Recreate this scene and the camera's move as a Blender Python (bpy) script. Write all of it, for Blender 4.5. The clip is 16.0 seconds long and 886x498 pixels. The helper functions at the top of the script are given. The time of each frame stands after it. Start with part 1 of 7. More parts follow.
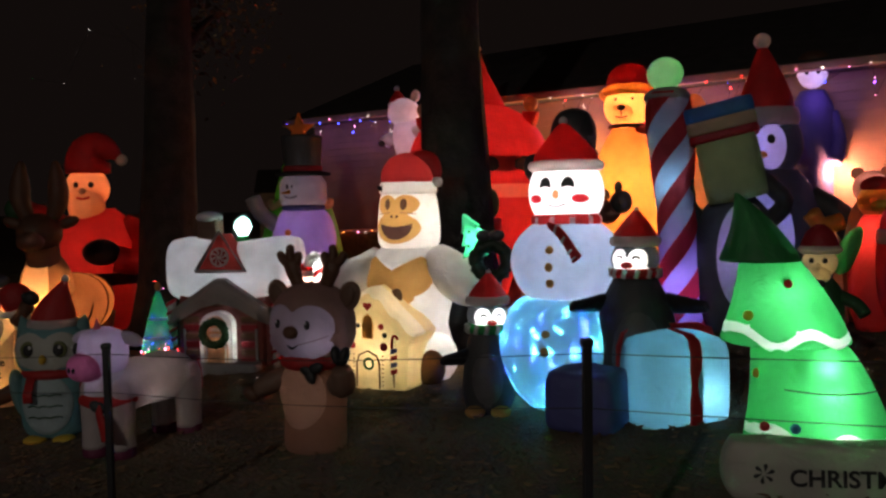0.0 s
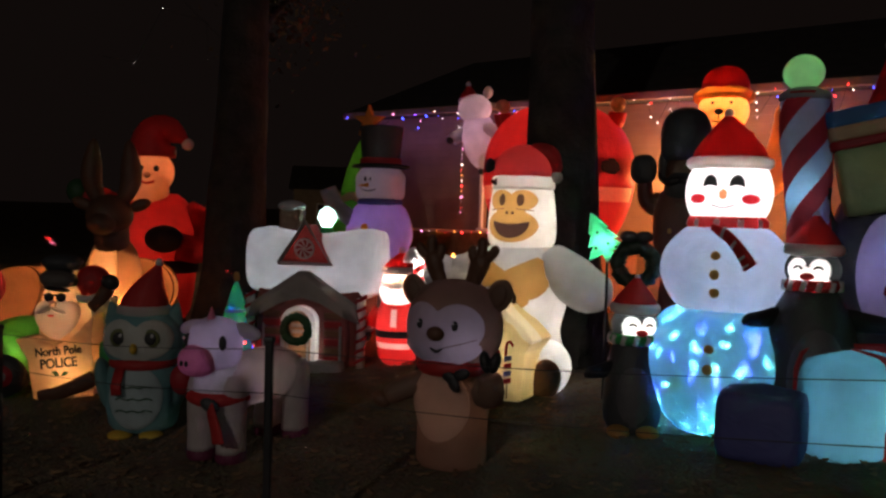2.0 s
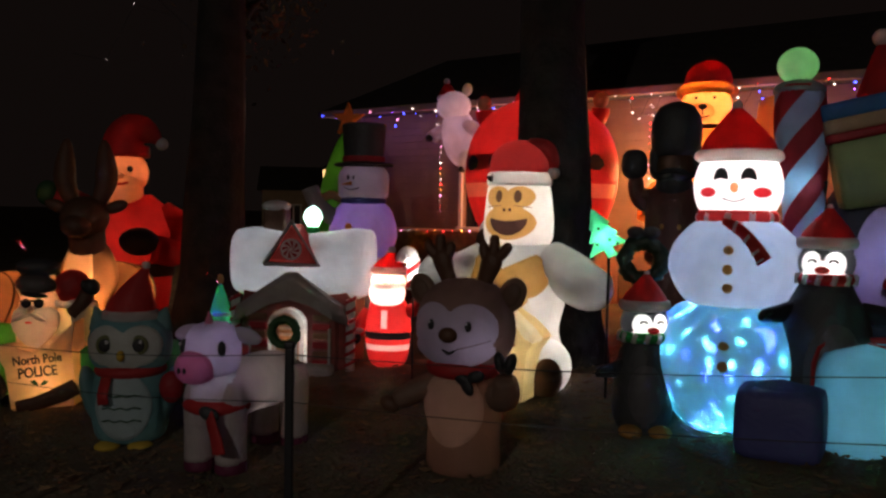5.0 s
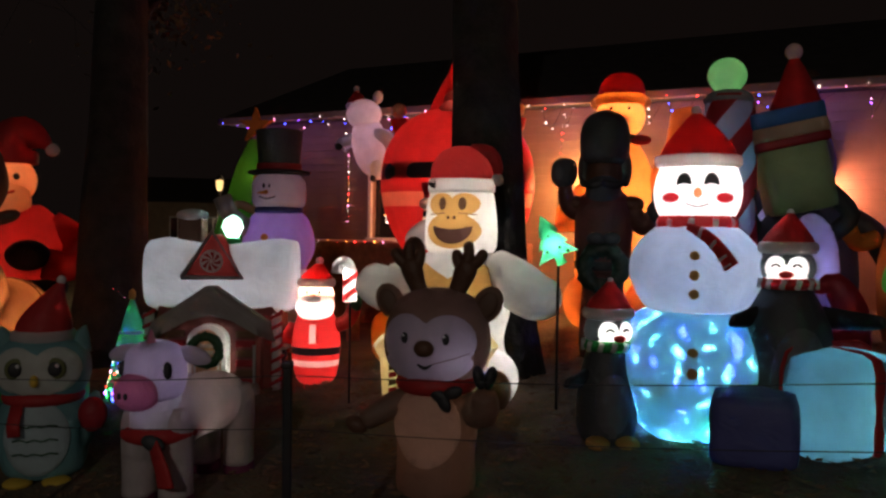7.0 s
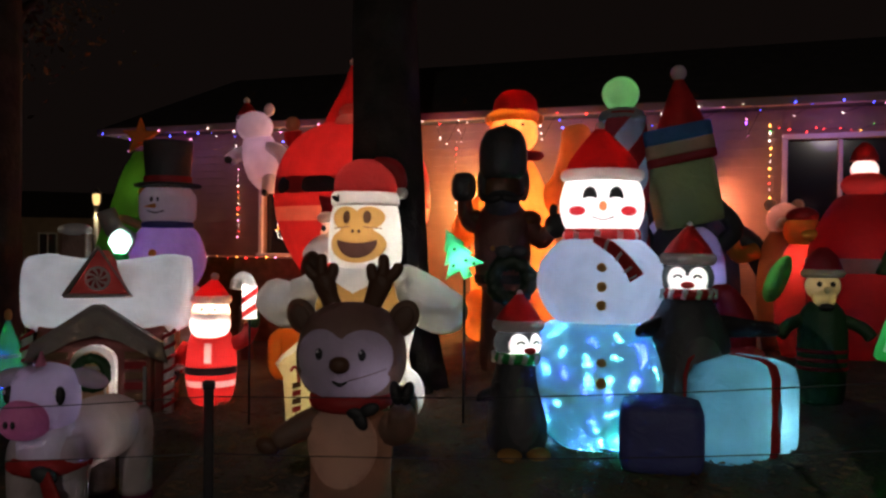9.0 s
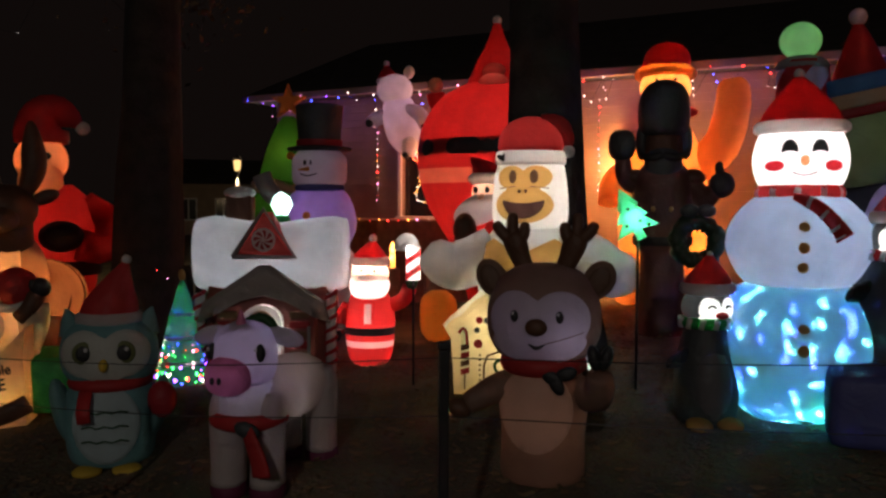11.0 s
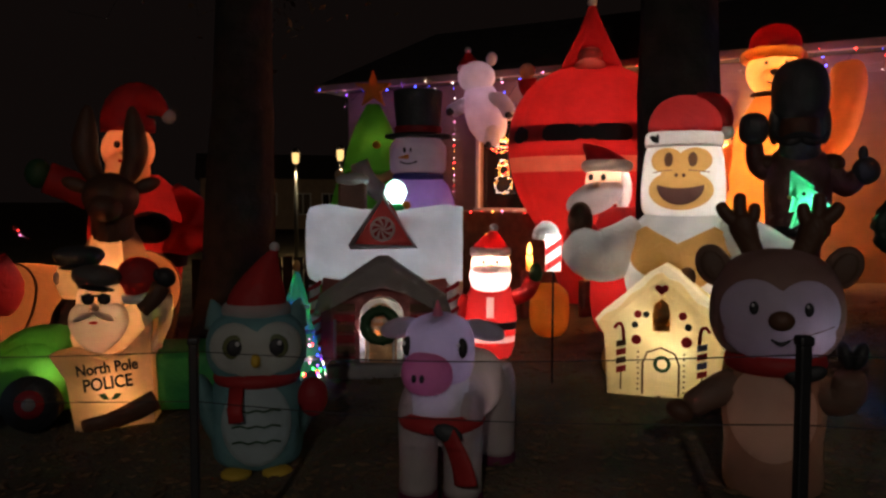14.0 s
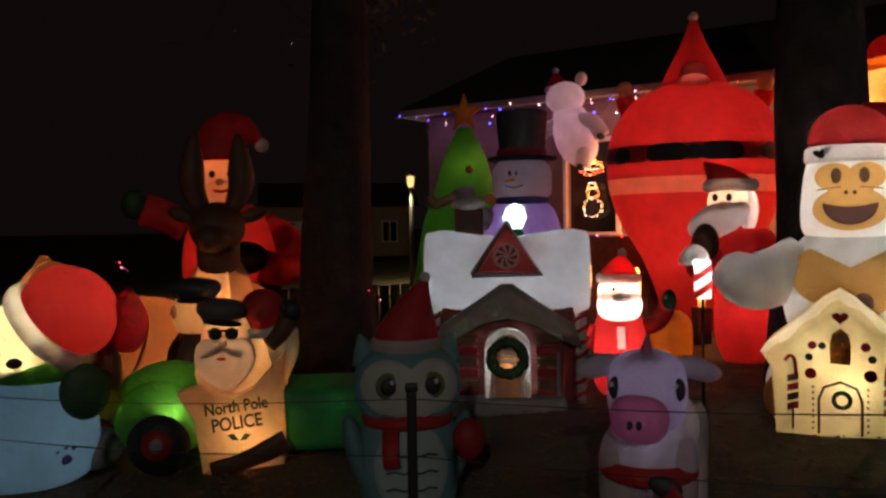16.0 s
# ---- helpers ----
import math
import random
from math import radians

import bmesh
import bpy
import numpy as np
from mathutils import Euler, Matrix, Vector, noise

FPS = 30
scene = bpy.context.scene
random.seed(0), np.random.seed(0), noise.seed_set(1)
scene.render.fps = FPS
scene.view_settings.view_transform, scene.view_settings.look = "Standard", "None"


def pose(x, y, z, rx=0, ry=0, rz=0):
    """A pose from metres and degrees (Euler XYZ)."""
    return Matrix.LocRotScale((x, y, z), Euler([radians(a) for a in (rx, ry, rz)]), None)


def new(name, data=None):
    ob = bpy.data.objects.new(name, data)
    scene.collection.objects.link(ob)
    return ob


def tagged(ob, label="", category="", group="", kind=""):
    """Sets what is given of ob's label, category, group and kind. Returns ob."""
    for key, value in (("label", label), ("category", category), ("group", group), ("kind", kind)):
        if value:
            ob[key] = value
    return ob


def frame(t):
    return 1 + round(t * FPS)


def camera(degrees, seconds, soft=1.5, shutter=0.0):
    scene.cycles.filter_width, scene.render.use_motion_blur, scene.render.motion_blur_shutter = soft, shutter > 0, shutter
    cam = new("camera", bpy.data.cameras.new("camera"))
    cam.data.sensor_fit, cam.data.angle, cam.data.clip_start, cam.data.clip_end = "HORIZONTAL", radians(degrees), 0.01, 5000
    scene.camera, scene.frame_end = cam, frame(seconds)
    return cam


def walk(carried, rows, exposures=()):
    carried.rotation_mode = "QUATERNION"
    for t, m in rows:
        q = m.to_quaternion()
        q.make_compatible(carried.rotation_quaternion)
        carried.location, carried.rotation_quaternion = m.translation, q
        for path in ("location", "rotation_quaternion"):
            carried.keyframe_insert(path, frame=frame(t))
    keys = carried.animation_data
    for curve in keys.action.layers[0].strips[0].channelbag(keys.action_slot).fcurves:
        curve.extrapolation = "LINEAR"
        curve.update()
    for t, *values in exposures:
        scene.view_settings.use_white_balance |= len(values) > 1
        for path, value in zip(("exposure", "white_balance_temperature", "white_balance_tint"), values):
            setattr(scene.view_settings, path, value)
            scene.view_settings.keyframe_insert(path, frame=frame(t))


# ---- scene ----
from mathutils.bvhtree import BVHTree

cam = camera(56.7, 16.0, soft=2.5)
METRES, EYE, TILT, LEAN, TURN = 4.5, 1.7, -3.0, 1.0, 0.0
ROWS = [
    (0.0, 0.0, 0.0, 0.0, -0.0, 0.0, -0.0),
    (0.5, -0.0476, 0.03, -0.0048, 0.4, 0.38, -0.91),
    (1.0, -0.1072, 0.0708, -0.0098, 0.54, 0.5, -1.91),
    (1.5, -0.1632, 0.1074, -0.0157, 0.56, 0.57, -2.82),
    (2.0, -0.2009, 0.1325, -0.0182, 1.29, 0.33, -2.71),
    (2.5, -0.2199, 0.1454, -0.0188, 2.22, 0.08, -2.39),
    (3.0, -0.2224, 0.1465, -0.019, 2.81, 0.03, -2.27),
    (3.5, -0.2225, 0.1461, -0.0196, 2.56, 0.12, -2.38),
    (4.0, -0.2227, 0.1468, -0.0197, 1.57, 0.24, -2.15),
    (6.5, -0.3568, 0.2404, -0.0292, -6.62, 1.0, -1.75),
    (7.0, -0.3682, 0.2495, -0.0305, -9.06, 1.47, -1.26),
    (7.5, -0.3672, 0.2472, -0.0304, -11.0, 1.86, -0.79),
    (8.0, -0.3738, 0.2521, -0.0319, -12.88, 2.19, -0.94),
    (8.5, -0.3849, 0.2609, -0.0331, -15.2, 2.35, -0.78),
    (9.0, -0.4007, 0.2729, -0.0338, -17.0, 2.69, -0.6),
    (9.5, -0.4229, 0.2849, -0.0355, -15.76, 2.34, -0.79),
    (10.0, -0.4459, 0.3038, -0.0371, -12.3, 0.82, -0.95),
    (12.5, -0.5426, 0.3684, -0.0446, -7.58, -0.13, -0.69),
    (13.0, -0.5733, 0.3896, -0.0475, -6.98, -0.01, -0.74),
    (13.5, -0.6152, 0.4184, -0.0503, -6.75, 0.09, -0.66),
    (14.0, -0.6718, 0.4575, -0.0549, -6.77, -0.24, -0.79),
    (14.5, -0.7225, 0.4939, -0.0598, -5.94, -0.89, -0.74),
    (15.0, -0.7635, 0.521, -0.063, -4.96, -1.11, -0.29),
    (15.5, -0.7939, 0.5432, -0.0578, -4.15, 0.09, 0.14),
    (16.0, -0.8156, 0.5615, -0.0521, -3.32, 1.54, 0.01),
]
walk(cam, [(t, pose(0, 0, EYE, TILT, LEAN, TURN) @ pose(METRES * x, METRES * y, METRES * z, 90 + pitch, roll, yaw)) for t, x, y, z, yaw, pitch, roll in ROWS], [(0.0, 1.62), (3.0, 1.4), (7.5, 1.42), (9.5, 1.42), (13.0, 1.32), (16.0, 1.36)])


# ---- night sky ----
world = bpy.data.worlds.new("night")
scene.world = world
world.use_nodes = True
world.node_tree.nodes["Background"].inputs[0].default_value = (1.0, 0.66, 0.58, 1)
world.node_tree.nodes["Background"].inputs[1].default_value = 0.0017


# ---- materials ----
def nodes_of(name):
    m = bpy.data.materials.new(name)
    m.use_nodes = True
    m.node_tree.nodes.clear()
    return m, m.node_tree.nodes, m.node_tree.links


def noise_colour(n, l, color, scale, amount, coord="Object"):
    """The colour with mottling of two scales."""
    tc = n.new("ShaderNodeTexCoord")
    big = n.new("ShaderNodeTexNoise")
    big.inputs["Scale"].default_value = scale
    big.inputs["Detail"].default_value = 5
    l.new(tc.outputs[coord], big.inputs["Vector"])
    ramp = n.new("ShaderNodeValToRGB")
    ramp.color_ramp.elements[0].position, ramp.color_ramp.elements[1].position = 0.3, 0.75
    ramp.color_ramp.elements[0].color = (*[c * (1 - amount) for c in color], 1)
    ramp.color_ramp.elements[1].color = (*[min(1, c * (1 + 0.5 * amount)) for c in color], 1)
    l.new(big.outputs["Fac"], ramp.inputs["Fac"])
    return ramp.outputs["Color"], tc


FABRICS = {}


def fabric(color, through_light=0.45, rough=0.6):
    """Thin nylon of an inflatable: lets the light of a lamp inside through."""
    key = (color, through_light)
    if key in FABRICS:
        return FABRICS[key]
    m, n, l = nodes_of("nylon")
    col, tc = noise_colour(n, l, color, 4.0, 0.16)
    wrinkle = n.new("ShaderNodeTexNoise")
    wrinkle.inputs["Scale"].default_value = 9.0
    wrinkle.inputs["Detail"].default_value = 3
    wrinkle.inputs["Distortion"].default_value = 1.2
    l.new(tc.outputs["Object"], wrinkle.inputs["Vector"])
    bump = n.new("ShaderNodeBump")
    bump.inputs["Strength"].default_value = 0.35
    bump.inputs["Distance"].default_value = 0.03
    l.new(wrinkle.outputs["Fac"], bump.inputs["Height"])
    p = n.new("ShaderNodeBsdfPrincipled")
    p.inputs["Roughness"].default_value = rough
    l.new(col, p.inputs["Base Color"])
    l.new(bump.outputs["Normal"], p.inputs["Normal"])
    t = n.new("ShaderNodeBsdfTranslucent")
    l.new(col, t.inputs["Color"])
    l.new(bump.outputs["Normal"], t.inputs["Normal"])
    mix = n.new("ShaderNodeMixShader")
    mix.inputs[0].default_value = through_light
    l.new(p.outputs[0], mix.inputs[1])
    l.new(t.outputs[0], mix.inputs[2])
    out = n.new("ShaderNodeOutputMaterial")
    l.new(mix.outputs[0], out.inputs[0])
    FABRICS[key] = m
    return m


def solid(name, color, rough=0.8, scale=6.0, amount=0.3, bump_scale=40.0, bump=0.3, metal=0.0):
    m, n, l = nodes_of(name)
    col, tc = noise_colour(n, l, color, scale, amount)
    tex = n.new("ShaderNodeTexNoise")
    tex.inputs["Scale"].default_value = bump_scale
    tex.inputs["Detail"].default_value = 6
    l.new(tc.outputs["Object"], tex.inputs["Vector"])
    b = n.new("ShaderNodeBump")
    b.inputs["Strength"].default_value = bump
    b.inputs["Distance"].default_value = 0.02
    l.new(tex.outputs["Fac"], b.inputs["Height"])
    p = n.new("ShaderNodeBsdfPrincipled")
    p.inputs["Roughness"].default_value = rough
    p.inputs["Metallic"].default_value = metal
    l.new(col, p.inputs["Base Color"])
    l.new(b.outputs["Normal"], p.inputs["Normal"])
    out = n.new("ShaderNodeOutputMaterial")
    l.new(p.outputs[0], out.inputs[0])
    return m


GLOWS = {}


def glow(color, strength):
    """A bulb that is switched on."""
    key = (color, strength)
    if key not in GLOWS:
        m, n, l = nodes_of("lit_bulb")
        e = n.new("ShaderNodeEmission")
        e.inputs[0].default_value = (*color, 1)
        e.inputs[1].default_value = strength
        out = n.new("ShaderNodeOutputMaterial")
        l.new(e.outputs[0], out.inputs[0])
        GLOWS[key] = m
    return GLOWS[key]


WHITE = fabric((0.8, 0.8, 0.8))
SHEER = fabric((0.92, 0.92, 0.9), 0.75)
CREAM = fabric((0.8, 0.72, 0.5))
RED = fabric((0.6, 0.045, 0.045))
DEEP_RED = fabric((0.4, 0.02, 0.03), 0.3)
PINK = fabric((0.75, 0.25, 0.42))
BLACK = fabric((0.02, 0.02, 0.022), 0.1)
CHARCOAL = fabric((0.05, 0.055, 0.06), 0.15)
BROWN = fabric((0.25, 0.13, 0.075))
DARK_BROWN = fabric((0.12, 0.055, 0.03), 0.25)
TAN = fabric((0.6, 0.33, 0.1))
BUFF = fabric((0.75, 0.5, 0.32))
SKIN = fabric((0.8, 0.52, 0.36))
ORANGE = fabric((0.8, 0.36, 0.06))
GREEN = fabric((0.05, 0.42, 0.12))
LEAF_GREEN = fabric((0.12, 0.4, 0.05))
DARK_GREEN = fabric((0.03, 0.1, 0.035), 0.2)
TEAL = fabric((0.19, 0.38, 0.39))
SKY_BLUE = fabric((0.22, 0.58, 0.78))
BLUE = fabric((0.08, 0.25, 0.6))
NAVY = fabric((0.09, 0.1, 0.3), 0.25)
YELLOW = fabric((0.85, 0.6, 0.08))
GREY = fabric((0.45, 0.44, 0.45))
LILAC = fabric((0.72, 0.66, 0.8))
BARK = solid("bark", (0.028, 0.022, 0.018), 0.95, 5, 0.5, 14, 1.0)
METAL_DARK = solid("dark_metal", (0.03, 0.03, 0.032), 0.45, 8, 0.2, 60, 0.1, 0.6)
ROPE = solid("cord", (0.03, 0.03, 0.03), 0.8)
SIDING = solid("painted_siding", (0.3, 0.21, 0.145), 0.7, 2.5, 0.18, 50, 0.15)
TRIM_WHITE = solid("white_trim_paint", (0.7, 0.68, 0.64), 0.5, 5, 0.12, 60, 0.08)
SHINGLE = solid("roof_shingle", (0.045, 0.04, 0.038), 0.9, 4, 0.4, 30, 0.7)
BRICK = solid("brick", (0.26, 0.11, 0.07), 0.9, 8, 0.35, 40, 0.5)
WOOD = solid("weathered_wood", (0.09, 0.07, 0.05), 0.9, 5, 0.4, 30, 0.5)
CONCRETE = solid("concrete", (0.3, 0.29, 0.27), 0.9, 3, 0.2, 40, 0.3)
INSIDE = solid("opaque_lamp_shell", (0.02, 0.02, 0.02), 0.9)
LEAF_LITTER = solid("dry_leaf", (0.16, 0.1, 0.05), 0.9, 3, 0.5, 20, 0.3)


# ---- mesh makers: front is -y, up is z ----
def grid_mesh(rows, close_ends=True):
    """A closed skin over rings of points."""
    bm = bmesh.new()
    rings = [[bm.verts.new(p) for p in row] for row in rows]
    k = len(rings[0])
    for a, b in zip(rings, rings[1:]):
        for i in range(k):
            bm.faces.new((a[i], a[(i + 1) % k], b[(i + 1) % k], b[i])).smooth = True
    if close_ends:
        for ring, flip in ((rings[0], True), (rings[-1], False)):
            mid = sum((v.co for v in ring), Vector()) / k
            c = bm.verts.new(mid)
            for i in range(k):
                tri = (ring[i], ring[(i + 1) % k], c)
                bm.faces.new(tri[::-1] if flip else tri).smooth = True
    return bm


def lathe(profile, n=28, flat=1.0, at=(0, 0, 0), lobes=0, amp=0.03, bend=(0, 0), smooth_steps=3, caps=True):
    """Turned body from (radius, height); lobes are the sewn panels; bend shifts the top sideways."""
    pts = []
    for i in range(len(profile) - 1):
        p0 = profile[max(i - 1, 0)]
        p1, p2 = profile[i], profile[i + 1]
        p3 = profile[min(i + 2, len(profile) - 1)]
        for s in range(smooth_steps):
            t = s / smooth_steps
            pts.append([0.5 * (2 * p1[j] + (p2[j] - p0[j]) * t + (2 * p0[j] - 5 * p1[j] + 4 * p2[j] - p3[j]) * t * t
                               + (3 * p1[j] - p0[j] - 3 * p2[j] + p3[j]) * t ** 3) for j in (0, 1)])
    pts.append(list(profile[-1]))
    low, high = pts[0][1], pts[-1][1]
    rows = []
    for r, z in pts:
        r = max(r, 0.002)
        f = ((z - low) / (high - low)) ** 2 if high != low else 0
        row = []
        for i in range(n):
            a = 2 * math.pi * i / n
            q = r * (1 - amp + amp * 2 * abs(math.sin(a * lobes / 2)) ** 0.6 if lobes else 1)
            row.append((at[0] + q * math.cos(a) + bend[0] * f, at[1] + flat * q * math.sin(a) + bend[1] * f, at[2] + z))
        rows.append(row)
    return grid_mesh(rows, caps)


def hoop(r0, z0, r1, z1, flat=1.0, at=(0, 0, 0), n=28, swell=0.012):
    """An open band of cloth round a body."""
    return lathe([(r0, z0), ((r0 * 0.75 + r1 * 0.25) + swell, z0 + (z1 - z0) * 0.25), ((r0 * 0.25 + r1 * 0.75) + swell, z0 + (z1 - z0) * 0.75), (r1, z1)], n, flat, at, caps=False)


def ball(c, r, n=24, rings=14, lobes=0, amp=0.03, turn=None, square=1.0):
    """An egg with radii r at c; square below 1 makes it boxier."""
    r = (r, r, r) if not hasattr(r, "__len__") else r
    rows = []
    for j in range(rings + 1):
        b = math.pi * (j / rings - 0.5)
        cb, sb = max(math.cos(b), 0.01), math.sin(b)
        cb, sb = cb ** square, math.copysign(abs(sb) ** square, sb)
        row = []
        for i in range(n):
            a = 2 * math.pi * i / n
            q = 1 - amp + 2 * amp * abs(math.sin(a * lobes / 2)) ** 0.6 if lobes else 1
            ca, sa = math.cos(a), math.sin(a)
            ca, sa = math.copysign(abs(ca) ** square, ca), math.copysign(abs(sa) ** square, sa)
            p = Vector((r[0] * cb * ca * q, r[1] * cb * sa * q, r[2] * sb))
            if turn:
                p = turn @ p
            row.append((p.x + c[0], p.y + c[1], p.z + c[2]))
        rows.append(row)
    return grid_mesh(rows)


def spin(rx=0, ry=0, rz=0):
    return Euler([radians(a) for a in (rx, ry, rz)]).to_matrix()


def tube(points, radii, n=12, flat=1.0):
    """A limb along points."""
    pts = [Vector(p) for p in points]
    radii = radii if hasattr(radii, "__len__") else [radii] * len(pts)
    rows = []
    side = None
    for i, p in enumerate(pts):
        way = (pts[min(i + 1, len(pts) - 1)] - pts[max(i - 1, 0)]).normalized()
        if side is None:
            side = way.cross(Vector((0.3, 1, 0.2))).normalized()
        side = (side - way * side.dot(way)).normalized()
        other = way.cross(side)
        rows.append([p + radii[i] * (math.cos(2 * math.pi * k / n) * side + flat * math.sin(2 * math.pi * k / n) * other) for k in range(n)])
    return grid_mesh(rows)


def arc(points, steps=4):
    """More points along a smooth line through points."""
    out = []
    for i in range(len(points) - 1):
        p0, p1, p2, p3 = (Vector(points[max(0, min(len(points) - 1, i + k))]) for k in (-1, 0, 1, 2))
        for s in range(steps):
            t = s / steps
            out.append(0.5 * (2 * p1 + (p2 - p0) * t + (2 * p0 - 5 * p1 + 4 * p2 - p3) * t * t + (3 * p1 - p0 - 3 * p2 + p3) * t ** 3))
    out.append(Vector(points[-1]))
    return out


def plate(outline, y, thick, puff=0.0):
    """A flat piece with outline (x, z), its front at y; puff swells it like a cushion."""
    bm = bmesh.new()
    front = [bm.verts.new((x, y, z)) for x, z in outline]
    back = [bm.verts.new((x, y + thick, z)) for x, z in outline]
    k = len(outline)
    cx, cz = sum(p[0] for p in outline) / k, sum(p[1] for p in outline) / k
    if puff:
        inner = [bm.verts.new((cx + (x - cx) * 0.75, y - puff, cz + (z - cz) * 0.75)) for x, z in outline]
        for i in range(k):
            bm.faces.new((front[i], front[(i + 1) % k], inner[(i + 1) % k], inner[i])).smooth = True
        bm.faces.new(inner)
    else:
        bm.faces.new(front)
    bm.faces.new(back[::-1])
    for i in range(k):
        bm.faces.new((front[i], back[i], back[(i + 1) % k], front[(i + 1) % k]))
    bmesh.ops.recalc_face_normals(bm, faces=bm.faces)
    return bm


def box(c, size, bevel=0.0):
    bm = bmesh.new()
    bmesh.ops.create_cube(bm, size=1)
    for v in bm.verts:
        v.co = Vector((v.co.x * size[0] + c[0], v.co.y * size[1] + c[1], v.co.z * size[2] + c[2]))
    if bevel:
        bmesh.ops.bevel(bm, geom=bm.edges[:], offset=bevel, segments=2, affect="EDGES", profile=0.5)
    return bm


def puff_box(c, size, swell=0.07, n=8, pinch=0.25):
    """A stuffed cube with rounded faces and drawn-in edges."""
    bm = bmesh.new()
    bmesh.ops.create_cube(bm, size=2)
    bmesh.ops.subdivide_edges(bm, edges=bm.edges[:], cuts=n - 1, use_grid_fill=True)
    for v in bm.verts:
        p = v.co.copy()
        q = [p.x, p.y, p.z]
        for k in range(3):
            a, b = (k + 1) % 3, (k + 2) % 3
            q[k] = p[k] * (1 - pinch * 0.5 * (abs(p[a]) ** 6 + abs(p[b]) ** 6) * 0.2 + swell * (1 - p[a] ** 2) * (1 - p[b] ** 2))
        v.co = Vector((c[0] + q[0] * size[0] / 2, c[1] + q[1] * size[1] / 2, c[2] + q[2] * size[2] / 2))
    for f in bm.faces:
        f.smooth = True
    return bm


def ring(c, r, thick, n=32, k=10, axis="y", bumps=0.0, seed=0):
    rnd = random.Random(seed)
    rows = []
    for i in range(n + 1):
        a = 2 * math.pi * (i % n) / n
        rnd2 = random.Random(seed * 999 + i % n)
        row = []
        for j in range(k):
            b = 2 * math.pi * j / k
            t = thick * (1 + bumps * (rnd2.random() - 0.5))
            d = r + t * math.cos(b)
            p = (d * math.cos(a), t * math.sin(b), d * math.sin(a)) if axis == "y" else (d * math.cos(a), d * math.sin(a), t * math.sin(b))
            row.append((p[0] + c[0], p[1] + c[1], p[2] + c[2]))
        rows.append(row)
    return grid_mesh(rows, False)


def circle(cx, cz, r, n=20, rz=None):
    return [(cx + r * math.cos(2 * math.pi * i / n), cz + (rz or r) * math.sin(2 * math.pi * i / n)) for i in range(n)]


def to_mesh(bm, name, mats):
    me = bpy.data.meshes.new(name)
    bm.to_mesh(me)
    bm.free()
    for m in mats:
        me.materials.append(m)
    return me


def part(name, bm, material, parent, label=""):
    ob = new(name, to_mesh(bm, name, [material]))
    ob.parent = parent
    return tagged(ob, label)


def thing(name, place, label, category, group="", kind=""):
    ob = new(name)
    ob.empty_display_size = 0.1
    ob.matrix_basis = place
    return tagged(ob, label, category, group, kind)


def figure(name, pieces, place, label, category, group="", chamber=True):
    """A thing from (bmesh, material, part name) pieces, sewn into one air chamber."""
    t = thing(name, place, label, category, group)
    made = [part(nm, bm, mat, t) for bm, mat, nm in pieces]
    if chamber:
        airy([o.data for o in made])
    return t


def inset(host, name, f, material, label="", front=True, turn=None, centre=(0, 0, 0)):
    """Cuts the cloth where f(x, z) < 0 out of the front of a part, as a part of another colour with a clean edge."""
    bm = bmesh.new()
    bm.from_mesh(host.data)
    back = turn.inverted() if turn else None
    c0 = Vector(centre)

    def flat_of(co):
        return (back @ (co - c0) + c0) if back else co
    size = sum(e.calc_length() for e in bm.edges) / max(1, len(bm.edges))
    for v in bm.verts:
        p = flat_of(v.co)
        if front and p.y > centre[1]:
            continue
        g = f(p.x, p.z)
        if abs(g) < size * 0.85:
            h = 0.002
            gx, gz = (f(p.x + h, p.z) - g) / h, (f(p.x, p.z + h) - g) / h
            k = gx * gx + gz * gz
            if k > 0.01:
                p = Vector((p.x - g * gx / k, p.y, p.z - g * gz / k))
                v.co = (turn @ (p - c0) + c0) if turn else p
    cut, keep = [], []
    for q in bm.faces:
        p = flat_of(q.calc_center_median())
        (cut if (not front or p.y < centre[1]) and f(p.x, p.z) < 0 else keep).append(q)
    piece = bmesh.new()
    seen = {}
    for q in cut:
        vs = []
        for v in q.verts:
            if v.index not in seen:
                seen[v.index] = piece.verts.new(v.co)
            vs.append(seen[v.index])
        piece.faces.new(vs).smooth = True
    bmesh.ops.delete(bm, geom=cut, context="FACES")
    bm.to_mesh(host.data)
    bm.free()
    return part(name, piece, material, host, label)


def ovals(*shapes):
    """Signed distance, roughly, to a union of ellipses (x, z, rx, rz)."""
    return lambda x, z: min((math.hypot((x - a) / rx, (z - c) / rz) - 1) * min(rx, rz) for a, c, rx, rz in shapes)


def within(tree_, co):
    """Whether a point lies inside a closed skin, by two rays."""
    for way in (Vector((0.31, 0.22, 0.92)), Vector((-0.52, 0.41, -0.75))):
        hits, p = 0, co + way * 1e-5
        while hits < 12:
            spot, _, _, d = tree_.ray_cast(p, way)
            if spot is None:
                break
            hits += 1
            p = spot + way * 1e-4
        if hits % 2 == 0:
            return False
    return True


